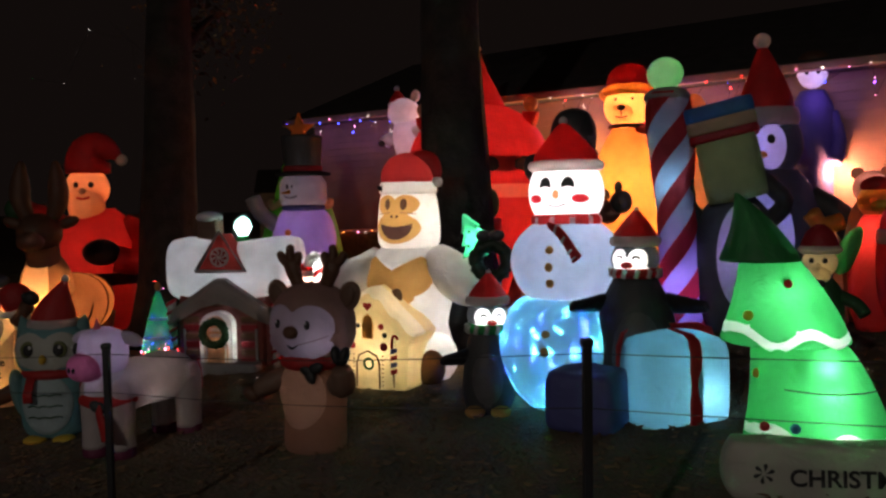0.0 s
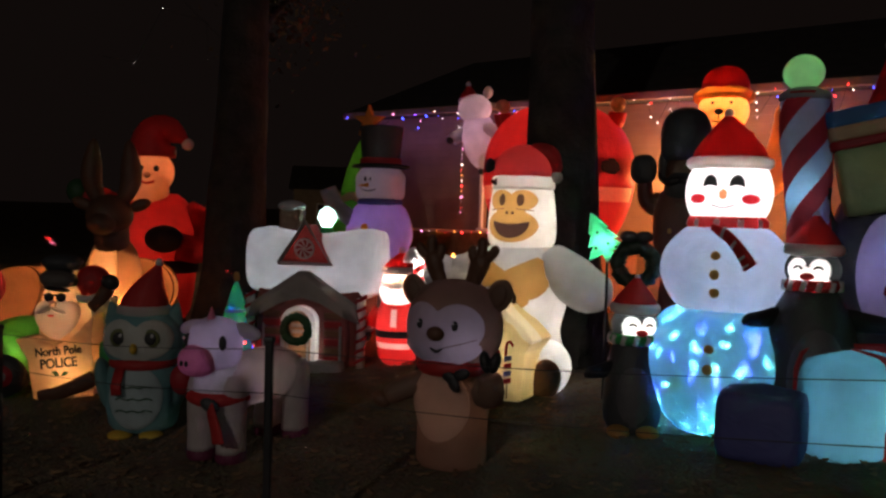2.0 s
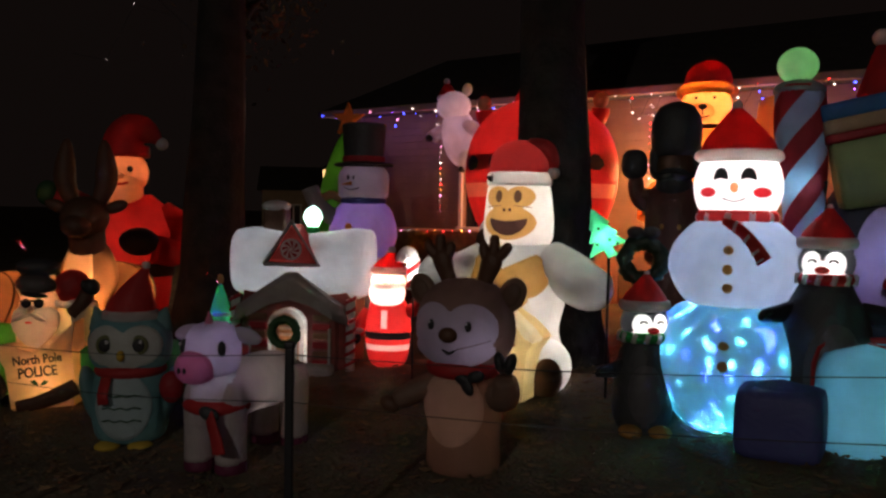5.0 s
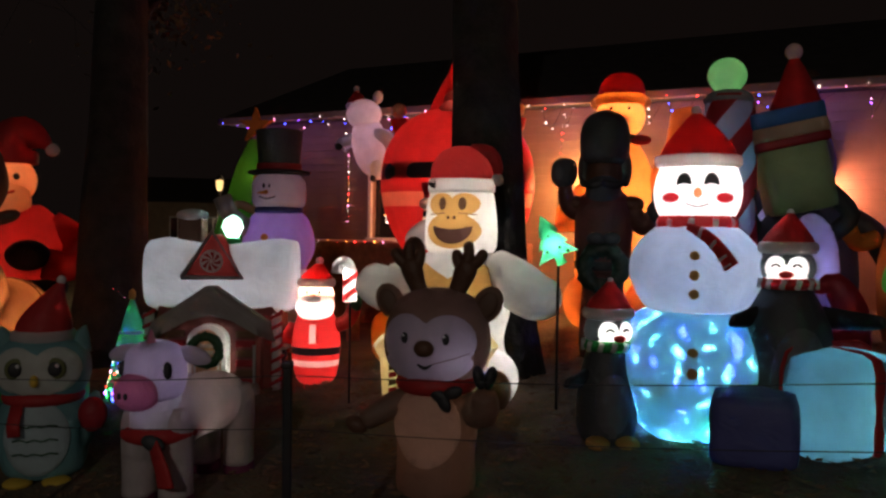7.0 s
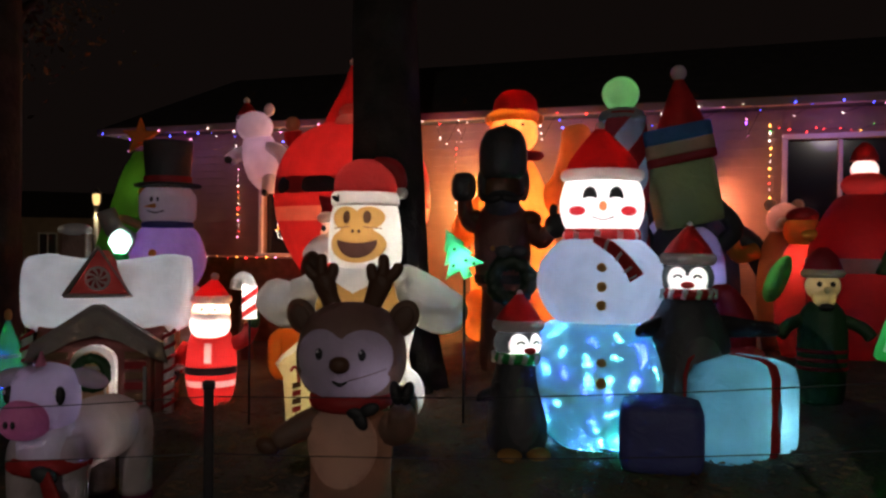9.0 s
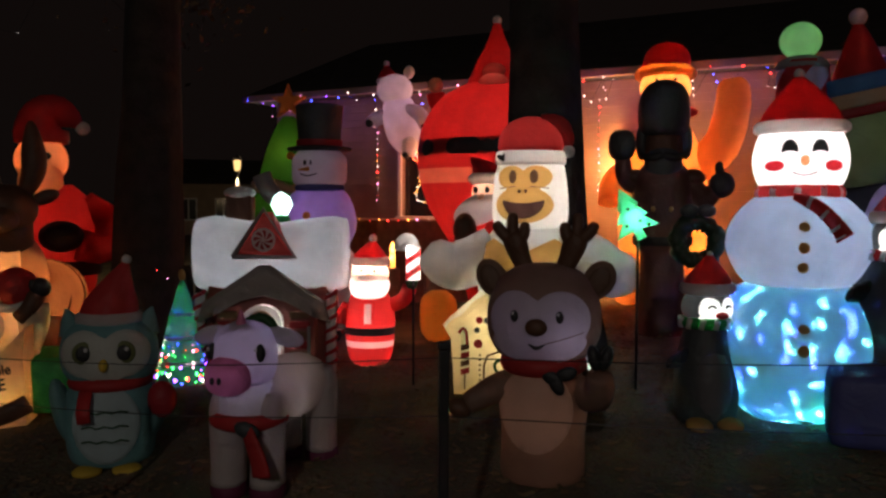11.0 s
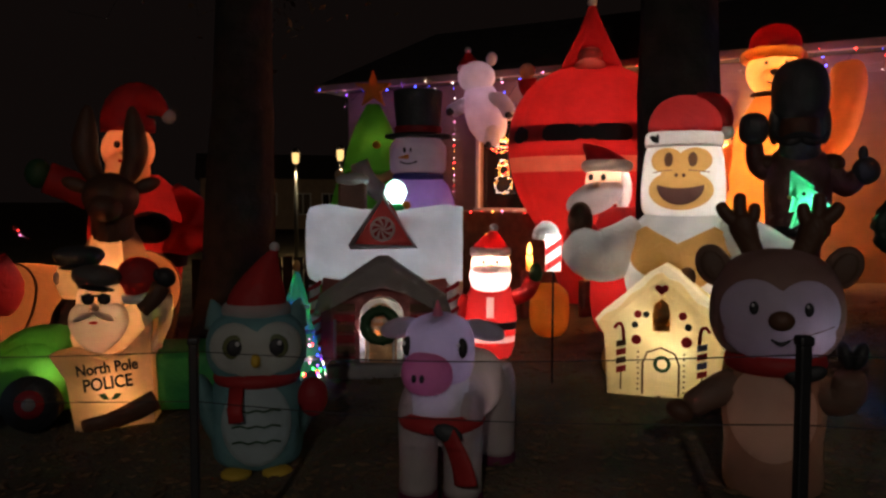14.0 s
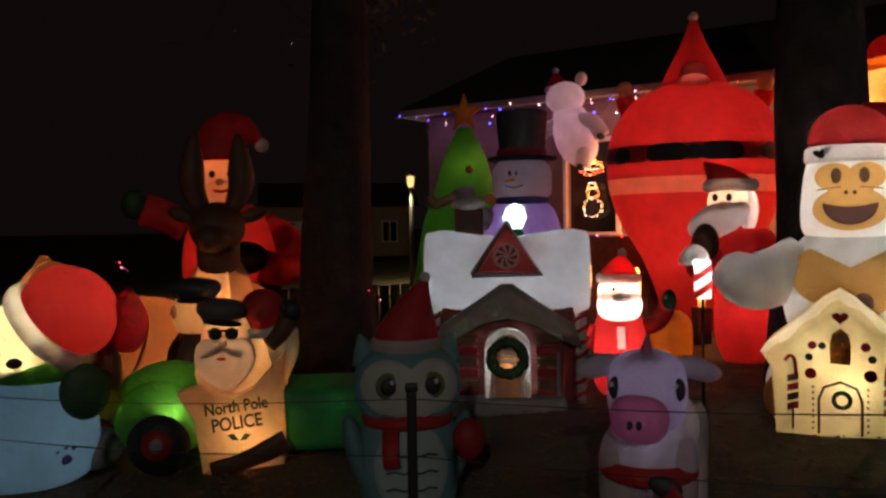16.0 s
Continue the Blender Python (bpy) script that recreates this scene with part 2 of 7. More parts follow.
def airy(meshes):
    """Sews bodies into one air chamber: faces that lie inside a neighbour are cut away."""
    trees, bms = [], []
    for me in meshes:
        bm = bmesh.new()
        bm.from_mesh(me)
        bmesh.ops.recalc_face_normals(bm, faces=bm.faces)
        trees.append(BVHTree.FromBMesh(bm))
        bms.append(bm)
    doomed = []
    for i, bm in enumerate(bms):
        inside = {}
        for v in bm.verts:
            for j, tree_ in enumerate(trees):
                if i == j:
                    continue
                if within(tree_, v.co):
                    inside.setdefault(v.index, set()).add(j)
        doomed.append([f for f in bm.faces if set.intersection(*[inside.get(v.index, set()) for v in f.verts])])
    for bm, me, faces in zip(bms, meshes, doomed):
        bmesh.ops.delete(bm, geom=faces, context="FACES")
        bm.to_mesh(me)
        bm.free()


def airy_parts(ob, names):
    airy([o.data for o in ob.children_recursive if o.type == "MESH" and o.name.split(".")[0] in names])


def lamp(parent, at, color, watts, size=0.05):
    data = bpy.data.lights.new("bulb_light", "POINT")
    data.energy, data.color, data.shadow_soft_size = watts, color, size
    ob = new("bulb_light", data)
    ob.location, ob.parent = at, parent
    return ob


def text_part(words, size, at, material, parent, name="lettering", turn=0.0, shear=0.0):
    cu = bpy.data.curves.new(name, "FONT")
    cu.body, cu.size, cu.extrude, cu.align_x, cu.shear = words, size, 0.003, "CENTER", shear
    cu.offset = size * 0.022
    ob = bpy.data.objects.new(name, cu)
    scene.collection.objects.link(ob)
    me = bpy.data.meshes.new_from_object(ob.evaluated_get(bpy.context.evaluated_depsgraph_get()))
    bpy.data.objects.remove(ob)
    me.materials.clear()
    me.materials.append(material)
    made = new(name, me)
    made.parent = parent
    made.matrix_basis = pose(*at, 90, 0, 0) @ pose(0, 0, 0, 0, 0, turn)
    return made


def hat_meshes(at, r, h, bend=(0, 0), brim=0.055, pom=0.05, flat=0.9):
    """Cone, fur brim and bobble of a santa hat that sits at a point."""
    cone = lathe([(r * 0.97, 0), (r * 0.9, h * 0.25), (r * 0.62, h * 0.55), (r * 0.28, h * 0.85), (0.02, h)], 24, flat, at, 6, 0.02, bend)
    band = lathe([(r * 0.98, -brim * 0.9), (r * 1.08, -brim * 0.5), (r * 1.1, 0), (r * 1.07, brim * 0.6), (r * 0.95, brim * 0.9), (r * 0.86, 0), (r * 0.98, -brim * 0.9)], 32, flat, at, 8, 0.012, caps=False, smooth_steps=2)
    bob = ball((at[0] + bend[0] * 1.0, at[1] + bend[1] * 1.0, at[2] + h + pom * 0.3), pom, 12, 8)
    return cone, band, bob


def hat_parts(parent, at, r, h, bend=(0, 0), brim=0.055, pom=0.05, flat=0.9, red=None, fur=None):
    cone, band, bob = hat_meshes(at, r, h, bend, brim, pom, flat)
    hat = part("hat", cone, red or RED, parent, "red nylon santa hat")
    part("hat_brim", band, fur or SHEER, hat, "white fur band")
    part("bobble", bob, fur or WHITE, hat, "white bobble")
    return hat


def G(x, y):
    """Height of the yard, which falls gently towards the end of the street."""
    xs = max(-14, min(14, x))
    ys = max(-6, min(14, y))
    z = 0.2 + 0.07 * xs - 0.026 * ys
    z -= 0.16 * math.exp(-((x + 3.7) ** 2 + (y - 7.2) ** 2) / 0.9)
    return z


def stand(x, y, turn=0.0, sink=0.0, dz=0.0):
    return pose(x, y, G(x, y) - sink + dz, 0, 0, turn)


# ---- large structure ----
def ground_mesh():
    m, n, l = nodes_of("lawn_soil")
    col, tc = noise_colour(n, l, (0.2, 0.16, 0.095), 1.1, 0.6)
    fine = n.new("ShaderNodeTexNoise")
    fine.inputs["Scale"].default_value = 30
    fine.inputs["Detail"].default_value = 8
    l.new(tc.outputs["Object"], fine.inputs["Vector"])
    mixc = n.new("ShaderNodeMixRGB")
    mixc.blend_type = "MULTIPLY"
    mixc.inputs[0].default_value = 0.7
    l.new(col, mixc.inputs[1])
    l.new(fine.outputs["Color"], mixc.inputs[2])
    b = n.new("ShaderNodeBump")
    b.inputs["Strength"].default_value = 0.9
    b.inputs["Distance"].default_value = 0.05
    l.new(fine.outputs["Fac"], b.inputs["Height"])
    p = n.new("ShaderNodeBsdfPrincipled")
    p.inputs["Roughness"].default_value = 0.95
    l.new(mixc.outputs[0], p.inputs["Base Color"])
    l.new(b.outputs["Normal"], p.inputs["Normal"])
    out = n.new("ShaderNodeOutputMaterial")
    l.new(p.outputs[0], out.inputs[0])
    ax = [-900, -300, -100, -50, -30] + [-20 + 0.5 * i for i in range(81)] + [30, 50, 100, 300, 900]
    ay = [-900, -300, -100, -40, -20, -12] + [-8 + 0.5 * i for i in range(73)] + [34, 45, 80, 150, 300, 900]
    bm = bmesh.new()
    vs = [[bm.verts.new((x, y, G(x, y) + 0.03 * noise.noise((x * 0.9, y * 0.9, 0)))) for x in ax] for y in ay]
    for j in range(len(ay) - 1):
        for i in range(len(ax) - 1):
            bm.faces.new((vs[j][i], vs[j][i + 1], vs[j + 1][i + 1], vs[j + 1][i])).smooth = True
    ob = new("ground", to_mesh(bm, "ground", [m]))
    tagged(ob, "dark lawn with bare soil and dry leaves at night", "ground", kind="structure")


def leaf_litter():
    rnd = random.Random(4)
    verts, faces = [], []
    for _ in range(9000):
        x, y = rnd.uniform(-7, 4.5), rnd.uniform(3.2, 11.5)
        s, a = rnd.uniform(0.02, 0.055), rnd.uniform(0, 6.28)
        z = G(x, y) + 0.03 * noise.noise((x * 0.9, y * 0.9, 0)) + rnd.uniform(0.004, 0.02)
        k = len(verts)
        for dx, dy, dz in ((-1, 0, 0.2), (0, -0.45, 0), (1, 0, 0.3), (0, 0.45, rnd.uniform(-0.1, 0.4))):
            verts.append((x + s * (dx * math.cos(a) - dy * math.sin(a)), y + s * (dx * math.sin(a) + dy * math.cos(a)), z + s * dz))
        faces += [(k, k + 1, k + 2), (k, k + 2, k + 3)]
    me = bpy.data.meshes.new("leaf_litter")
    me.from_pydata(verts, [], faces)
    me.materials.append(LEAF_LITTER)
    tagged(new("leaf_litter", me), "dry brown leaves scattered over the lawn", "leaves", kind="stuff")


ground_mesh()
leaf_litter()

FACADE = pose(0, 17.1, 0, 0, 0, -36.87)


def house():
    """Local x runs along the front, local y into the house."""
    w = thing("house", FACADE, "single-storey house front hung with coloured light strings", "house")
    d0, d1, f0, f1 = -0.62, 0.32, 8.75, 10.35
    z0, z1 = -1.2, 3.7
    # front wall in pieces round the door panel and the window
    part("wall", box(((-3.7 + d0) / 2, 0.15, (z0 + z1) / 2), (d0 + 3.7, 0.3, z1 - z0)), SIDING, w, "painted front wall")
    part("wall", box(((d0 + d1) / 2, 0.15, (2.9 + z1) / 2), (d1 - d0, 0.3, z1 - 2.9)), SIDING, w)
    part("wall", box(((d0 + d1) / 2, 0.15, (z0 + 1.27) / 2), (d1 - d0, 0.3, 1.27 - z0)), SIDING, w)
    part("wall", box(((d1 + f0) / 2, 0.15, (z0 + z1) / 2), (f0 - d1, 0.3, z1 - z0)), SIDING, w)
    part("wall", box(((f0 + f1) / 2, 0.15, (3.15 + z1) / 2), (f1 - f0, 0.3, z1 - 3.15)), SIDING, w)
    part("wall", box(((f0 + f1) / 2, 0.15, (z0 + 1.6) / 2), (f1 - f0, 0.3, 1.6 - z0)), SIDING, w)
    part("wall", box(((f1 + 15) / 2, 0.15, (z0 + z1) / 2), (15 - f1, 0.3, z1 - z0)), SIDING, w)
    part("wall", box((-3.55, 4.2, (z0 + z1) / 2), (0.3, 7.8, z1 - z0)), SIDING, w, "side wall")
    part("wall", box((14.85, 4.2, (z0 + z1) / 2), (0.3, 7.8, z1 - z0)), SIDING, w)
    part("wall", box((5.65, 8.25, (z0 + z1) / 2), (18.7, 0.3, z1 - z0)), SIDING, w, "back wall")
    for k in range(24):
        z = 0.2 + k * 0.145
        for a, b in ((-3.7, d0 - 0.09), (d1 + 0.09, f0 - 0.09), (f1 + 0.09, 15)):
            part("siding_board", box(((a + b) / 2, -0.008, z), (b - a, 0.02, 0.137), 0.004), SIDING, w)
    # roof, eave board
    roof = bmesh.new()
    rows = [(-0.55, 3.62), (-0.55, 3.74), (4.2, 5.6), (8.9, 3.74), (8.9, 3.62)]
    a = [roof.verts.new((-4.1, y, z)) for y, z in rows]
    b = [roof.verts.new((15.4, y, z)) for y, z in rows]
    for i in range(5):
        roof.faces.new((a[i], a[(i + 1) % 5], b[(i + 1) % 5], b[i]))
    roof.faces.new(a[::-1])
    roof.faces.new(b)
    part("roof", roof, SHINGLE, w, "dark shingled roof")
    part("gutter", box((5.65, -0.6, 3.66), (19.5, 0.09, 0.14), 0.02), SIDING, w, "painted gutter board")
    # left panel: door with storm glass
    def frame_of(nm, x0, x1, zb, zt, mid=None):
        p = part(nm, box(((x0 + x1) / 2, 0.12, (zb + zt) / 2), (x1 - x0, 0.02, zt - zb)), PANE, w, "dark glass")
        fr = 0.08
        for c, s in ((((x0 + x1) / 2, -0.03, zt + fr / 2), (x1 - x0 + 2 * fr, 0.07, fr)), (((x0 + x1) / 2, -0.05, zb - fr / 2), (x1 - x0 + 2.6 * fr, 0.12, fr)),
                     ((x0 - fr / 2, -0.03, (zb + zt) / 2), (fr, 0.07, zt - zb)), ((x1 + fr / 2, -0.03, (zb + zt) / 2), (fr, 0.07, zt - zb))):
            part("window_frame", box(c, s, 0.01), TRIM_WHITE, p)
        if mid:
            part("mullion", box((mid, 0.06, (zb + zt) / 2), (0.06, 0.1, zt - zb), 0.01), TRIM_WHITE, p)
    frame_of("window", d0, d1, 1.27, 2.9)
    frame_of("window", f0, f1, 1.6, 3.15, (f0 + f1) / 2 - 0.05)
    # porch ledge
    part("porch", box((0.3, -0.75, 0.2), (5.0, 1.5, 2.05), 0.02), BRICK, w, "low brick porch wall")
    return w


def glass():
    m, n, l = nodes_of("dark_pane")
    p = n.new("ShaderNodeBsdfPrincipled")
    p.inputs["Base Color"].default_value = (0.02, 0.018, 0.02, 1)
    p.inputs["Roughness"].default_value = 0.08
    out = n.new("ShaderNodeOutputMaterial")
    l.new(p.outputs[0], out.inputs[0])
    return m


PANE = glass()
house()

BULB = {"white": glow((1, 0.82, 0.7), 2.6), "purple": glow((0.25, 0.06, 1), 5), "blue": glow((0.04, 0.06, 1), 6), "pink": glow((1, 0.3, 0.6), 3),
        "red": glow((1, 0.03, 0.025), 5), "green": glow((0.06, 1, 0.15), 2.5), "amber": glow((1, 0.36, 0.06), 4.5)}


def bulb_mesh(colour, r=0.02):
    return to_mesh(ball((0, 0, 0), (r, r, r * 1.3), 8, 5), "bulb", [BULB[colour]])


BULBS = {c: bulb_mesh(c) for c in BULB}


def string_of_lights(name, place, points, colours, label, seed, jitter=0.06, bulb=1.0):
    """A wire through points with a bulb at each."""
    rnd = random.Random(seed)
    s = thing(name, place, label, "light string", "light strings", )
    pts = [(x + rnd.uniform(-jitter, jitter), y, z + rnd.uniform(-jitter, jitter)) for x, y, z in points]
    part("wire", tube(pts, 0.004, 5), ROPE, s)
    for p in pts:
        o = new("bulb", BULBS[rnd.choice(colours)])
        o.location, o.parent = p, s
        k = bulb * rnd.choice((0.28, 0.34, 0.42, 0.5, 0.62))
        o.scale = (k, k, k)
    return s


def icicles(u0, u1, colours, seed, watts=2.6, z=3.58, y=-0.66):
    rnd = random.Random(seed)
    pts, u = [], u0
    while u < u1:
        for k in range(rnd.choice((1, 1, 2, 3, 4, 5))):
            pts.append((u + 0.03 * k, y, z - 0.13 * k))
        u += rnd.uniform(0.16, 0.48)
    s = string_of_lights("icicle_lights", FACADE, pts, colours, "icicle light string of mixed bulbs along the eave", seed)
    for f in (0.25, 0.75):
        lamp(s, (u0 + (u1 - u0) * f, y, z - 0.25), (0.55, 0.22, 0.95), watts, 0.3)


icicles(-3.9, -1.5, ["white", "purple", "pink", "blue", "purple"], 1, 1.2)
icicles(-1.5, 1.3, ["white", "purple", "pink", "white", "blue"], 2, 1.2)
icicles(2.6, 6.4, ["white", "pink", "blue", "red", "white"], 3)
icicles(6.4, 10.4, ["white", "pink", "blue", "white", "purple"], 4)
icicles(10.4, 14.6, ["white", "red", "blue", "green", "white"], 5)
vertical = ["white", "red", "pink", "amber"]
string_of_lights("window_lights", FACADE, [(-1.17, -0.05, 2.9 - 0.11 * k) for k in range(13)], vertical, "hanging light string on the house wall", 6, 0.012)
string_of_lights("window_lights", FACADE, [(3.33, -0.05, 3.3 - 0.12 * k) for k in range(14)], ["white", "pink", "red"], "hanging light string on the house wall", 7, 0.012)
string_of_lights("window_lights", FACADE, [(8.5, -0.05, 3.36 - 0.11 * k) for k in range(15)], ["amber", "white", "red", "amber"], "light string down the window's side", 8, 0.012)
string_of_lights("window_lights", FACADE, [(8.5 + 0.16 * k, -0.06, 3.3) for k in range(16)], ["red", "amber", "green", "red"], "red and amber light string over the window", 9, 0.05)
string_of_lights("porch_lights", FACADE, [(-1.6 + 0.2 * k, -1.53, 1.22) for k in range(17)], ["red", "white", "pink", "amber"], "light string along the porch edge", 10, 0.02)


def neon(place, loops, name, label):
    """A shape drawn with small bulbs on a dark back wire."""
    s = thing(name, place, label, "light sculpture", "window light sculptures")
    rnd = random.Random(len(loops))
    for pts, colours in loops:
        part("wire", tube([(x, 0, z) for x, z in pts], 0.005, 5), ROPE, s)
        for i in range(len(pts) - 1):
            (x0, z0), (x1, z1) = pts[i], pts[i + 1]
            k = max(1, int(math.hypot(x1 - x0, z1 - z0) / 0.02))
            for j in range(k):
                o = new("bulb", BULBS[rnd.choice(colours)])
                o.location, o.parent = (x0 + (x1 - x0) * j / k + rnd.gauss(0, 0.014), -0.012, z0 + (z1 - z0) * j / k + rnd.gauss(0, 0.014)), s
                o.scale = (0.36, 0.36, 0.36)


def closed(pts):
    return pts + pts[:1]


neon(FACADE @ pose(-0.14, -0.04, 2.42), [(closed(circle(0, 0, 0.24, 16, 0.11)), ["red", "amber"]), (closed(circle(0, 0.03, 0.16, 12, 0.06)), ["amber", "white"]), (closed([(-0.1, 0.1), (0.1, 0.1), (0.0, 0.24)]), ["amber"]), ([(-0.2, -0.05), (0, 0.0), (0.2, -0.05)], ["red"])], "wire_light_hat", "wire light shape glowing amber and red in the window")
neon(FACADE @ pose(-0.12, -0.04, 1.82), [(closed(circle(0, -0.1, 0.18, 20, 0.17)), ["amber", "white"]), (closed(circle(0, 0.16, 0.1, 14, 0.09)), ["amber", "red"]), (closed([(-0.09, 0.24), (0.09, 0.24), (0.06, 0.33), (-0.06, 0.33)]), ["amber", "white"])], "wire_light_snowman", "wire light snowman outlined in amber bulbs in the window")


def tree(name, x, y, r, height, lean, limbs, seed, label, crown=True):
    rnd = random.Random(seed)
    t = thing(name, stand(x, y, 0, 0.1), label, "tree")
    pts, rad = [], []
    for i in range(15):
        f = i / 14
        pts.append((lean[0] * f * height + 0.05 * math.sin(5 * f + seed), lean[1] * f * height, f * height))
        rad.append(r * (1.35 - 0.35 * min(1, f * 8)) * (1 - 0.55 * f))
    bm = tube(pts, rad, 22)
    for v in bm.verts:
        a = math.atan2(v.co.y, v.co.x)
        k = 1 + 0.06 * math.sin(9 * a + v.co.z) + 0.05 * noise.noise((v.co.x * 6, v.co.y * 6, v.co.z * 1.5))
        c = Vector((lean[0] * v.co.z, lean[1] * v.co.z, v.co.z))
        v.co = c + (v.co - c) * k
    part("trunk", bm, BARK, t, "rough dark bark")
    tips = []
    for i in range(limbs):
        f = rnd.uniform(0.5, 0.98)
        a = rnd.uniform(0, 6.28)
        base = Vector((lean[0] * f * height, lean[1] * f * height, f * height))
        long = rnd.uniform(1.6, 3.2)
        way = Vector((math.cos(a), math.sin(a), rnd.uniform(0.25, 0.8)))
        p = [base + way * long * s + Vector((0, 0, 0.25 * math.sin(3 * s))) for s in (0, 0.25, 0.5, 0.75, 1)]
        part("limb", tube(p, [r * 0.32, r * 0.26, r * 0.18, r * 0.1, r * 0.03], 8), BARK, t)
        tips += p[2:]
    if crown:
        verts, faces = [], []
        for c in tips:
            for _ in range(220):
                q = c + Vector([rnd.gauss(0, 0.5) for _ in range(3)])
                s = rnd.uniform(0.04, 0.09)
                u = Vector([rnd.uniform(-1, 1) for _ in range(3)]).normalized() * s
                v = Vector([rnd.uniform(-1, 1) for _ in range(3)]).normalized() * s * 0.5
                k = len(verts)
                verts += [q - u, q - v, q + u, q + v]
                faces.append((k, k + 1, k + 2, k + 3))
        me = bpy.data.meshes.new("crown")
        me.from_pydata(verts, [], faces)
        me.materials.append(LEAF_LITTER)
        o = new("crown", me)
        o.parent = t
        tagged(o, "sparse brown leaves", kind="stuff")


tree("oak_tree", 0.25, 9.7, 0.44, 9.0, (-0.02, 0), 7, 3, "thick dark tree trunk between the inflatables")
tree("oak_tree", -4.45, 13.3, 0.5, 8.5, (0.01, 0), 8, 5, "dark tree trunk beside the lawn")

# ---- wire fence along the pavement ----
def fence():
    f = thing("wire_fence", pose(0, 0, 0), "dark metal stakes with thin cords along the yard's edge", "fence")
    tops = [(2.75, 1.7), (0.51, 2.94), (-1.75, 4.2), (-3.63, 5.35), (-5.8, 6.6), (-8.0, 7.9)]
    for i, (x, y) in enumerate(tops):
        g = G(x, y)
        p = part("post", box((x, y, g + 0.48), (0.035, 0.035, 1.1), 0.006), METAL_DARK, f, "dark metal stake")
        part("post_cap", box((x, y, g + 1.04), (0.045, 0.045, 0.03), 0.008), METAL_DARK, p)
    for h in (1.0, 0.8):
        for (x0, y0), (x1, y1) in zip(tops, tops[1:]):
            pts = [(x0 + (x1 - x0) * k / 8, y0 + (y1 - y0) * k / 8, (G(x0, y0) * (8 - k) + G(x1, y1) * k) / 8 + h - 0.03 * math.sin(math.pi * k / 8)) for k in range(9)]
            part("cord", tube(pts, 0.002, 5), ROPE, f, "thin dark cord")


fence()


def scarf_ring(parent, at, r, thick, stripes=0, flat=0.9, colour=None):
    s = part("scarf", lathe([(r * 0.9, -thick), (r * 1.08, -thick * 0.6), (r * 1.12, 0), (r * 1.08, thick * 0.6), (r * 0.9, thick)], 28, flat, at, 10, 0.015, caps=False), colour or RED, parent, "red knitted-look scarf")
    for i in range(stripes):
        a = 2 * math.pi * i / stripes
        bm = bmesh.new()
        strip = []
        for k in range(9):
            f = k / 4 - 1
            q = r * (1.15 - 0.2 * f * f)
            strip.append([bm.verts.new((at[0] + q * math.cos(a + 0.09 * f * f + d), at[1] + flat * q * math.sin(a + 0.09 * f * f + d), at[2] + thick * f)) for d in (-0.07, -0.02, 0.03, 0.08)])
        for p, q in zip(strip, strip[1:]):
            for k in range(3):
                bm.faces.new((p[k], p[k + 1], q[k + 1], q[k])).smooth = True
        part("stripe", bm, WHITE, s, "white stripe")
    return s


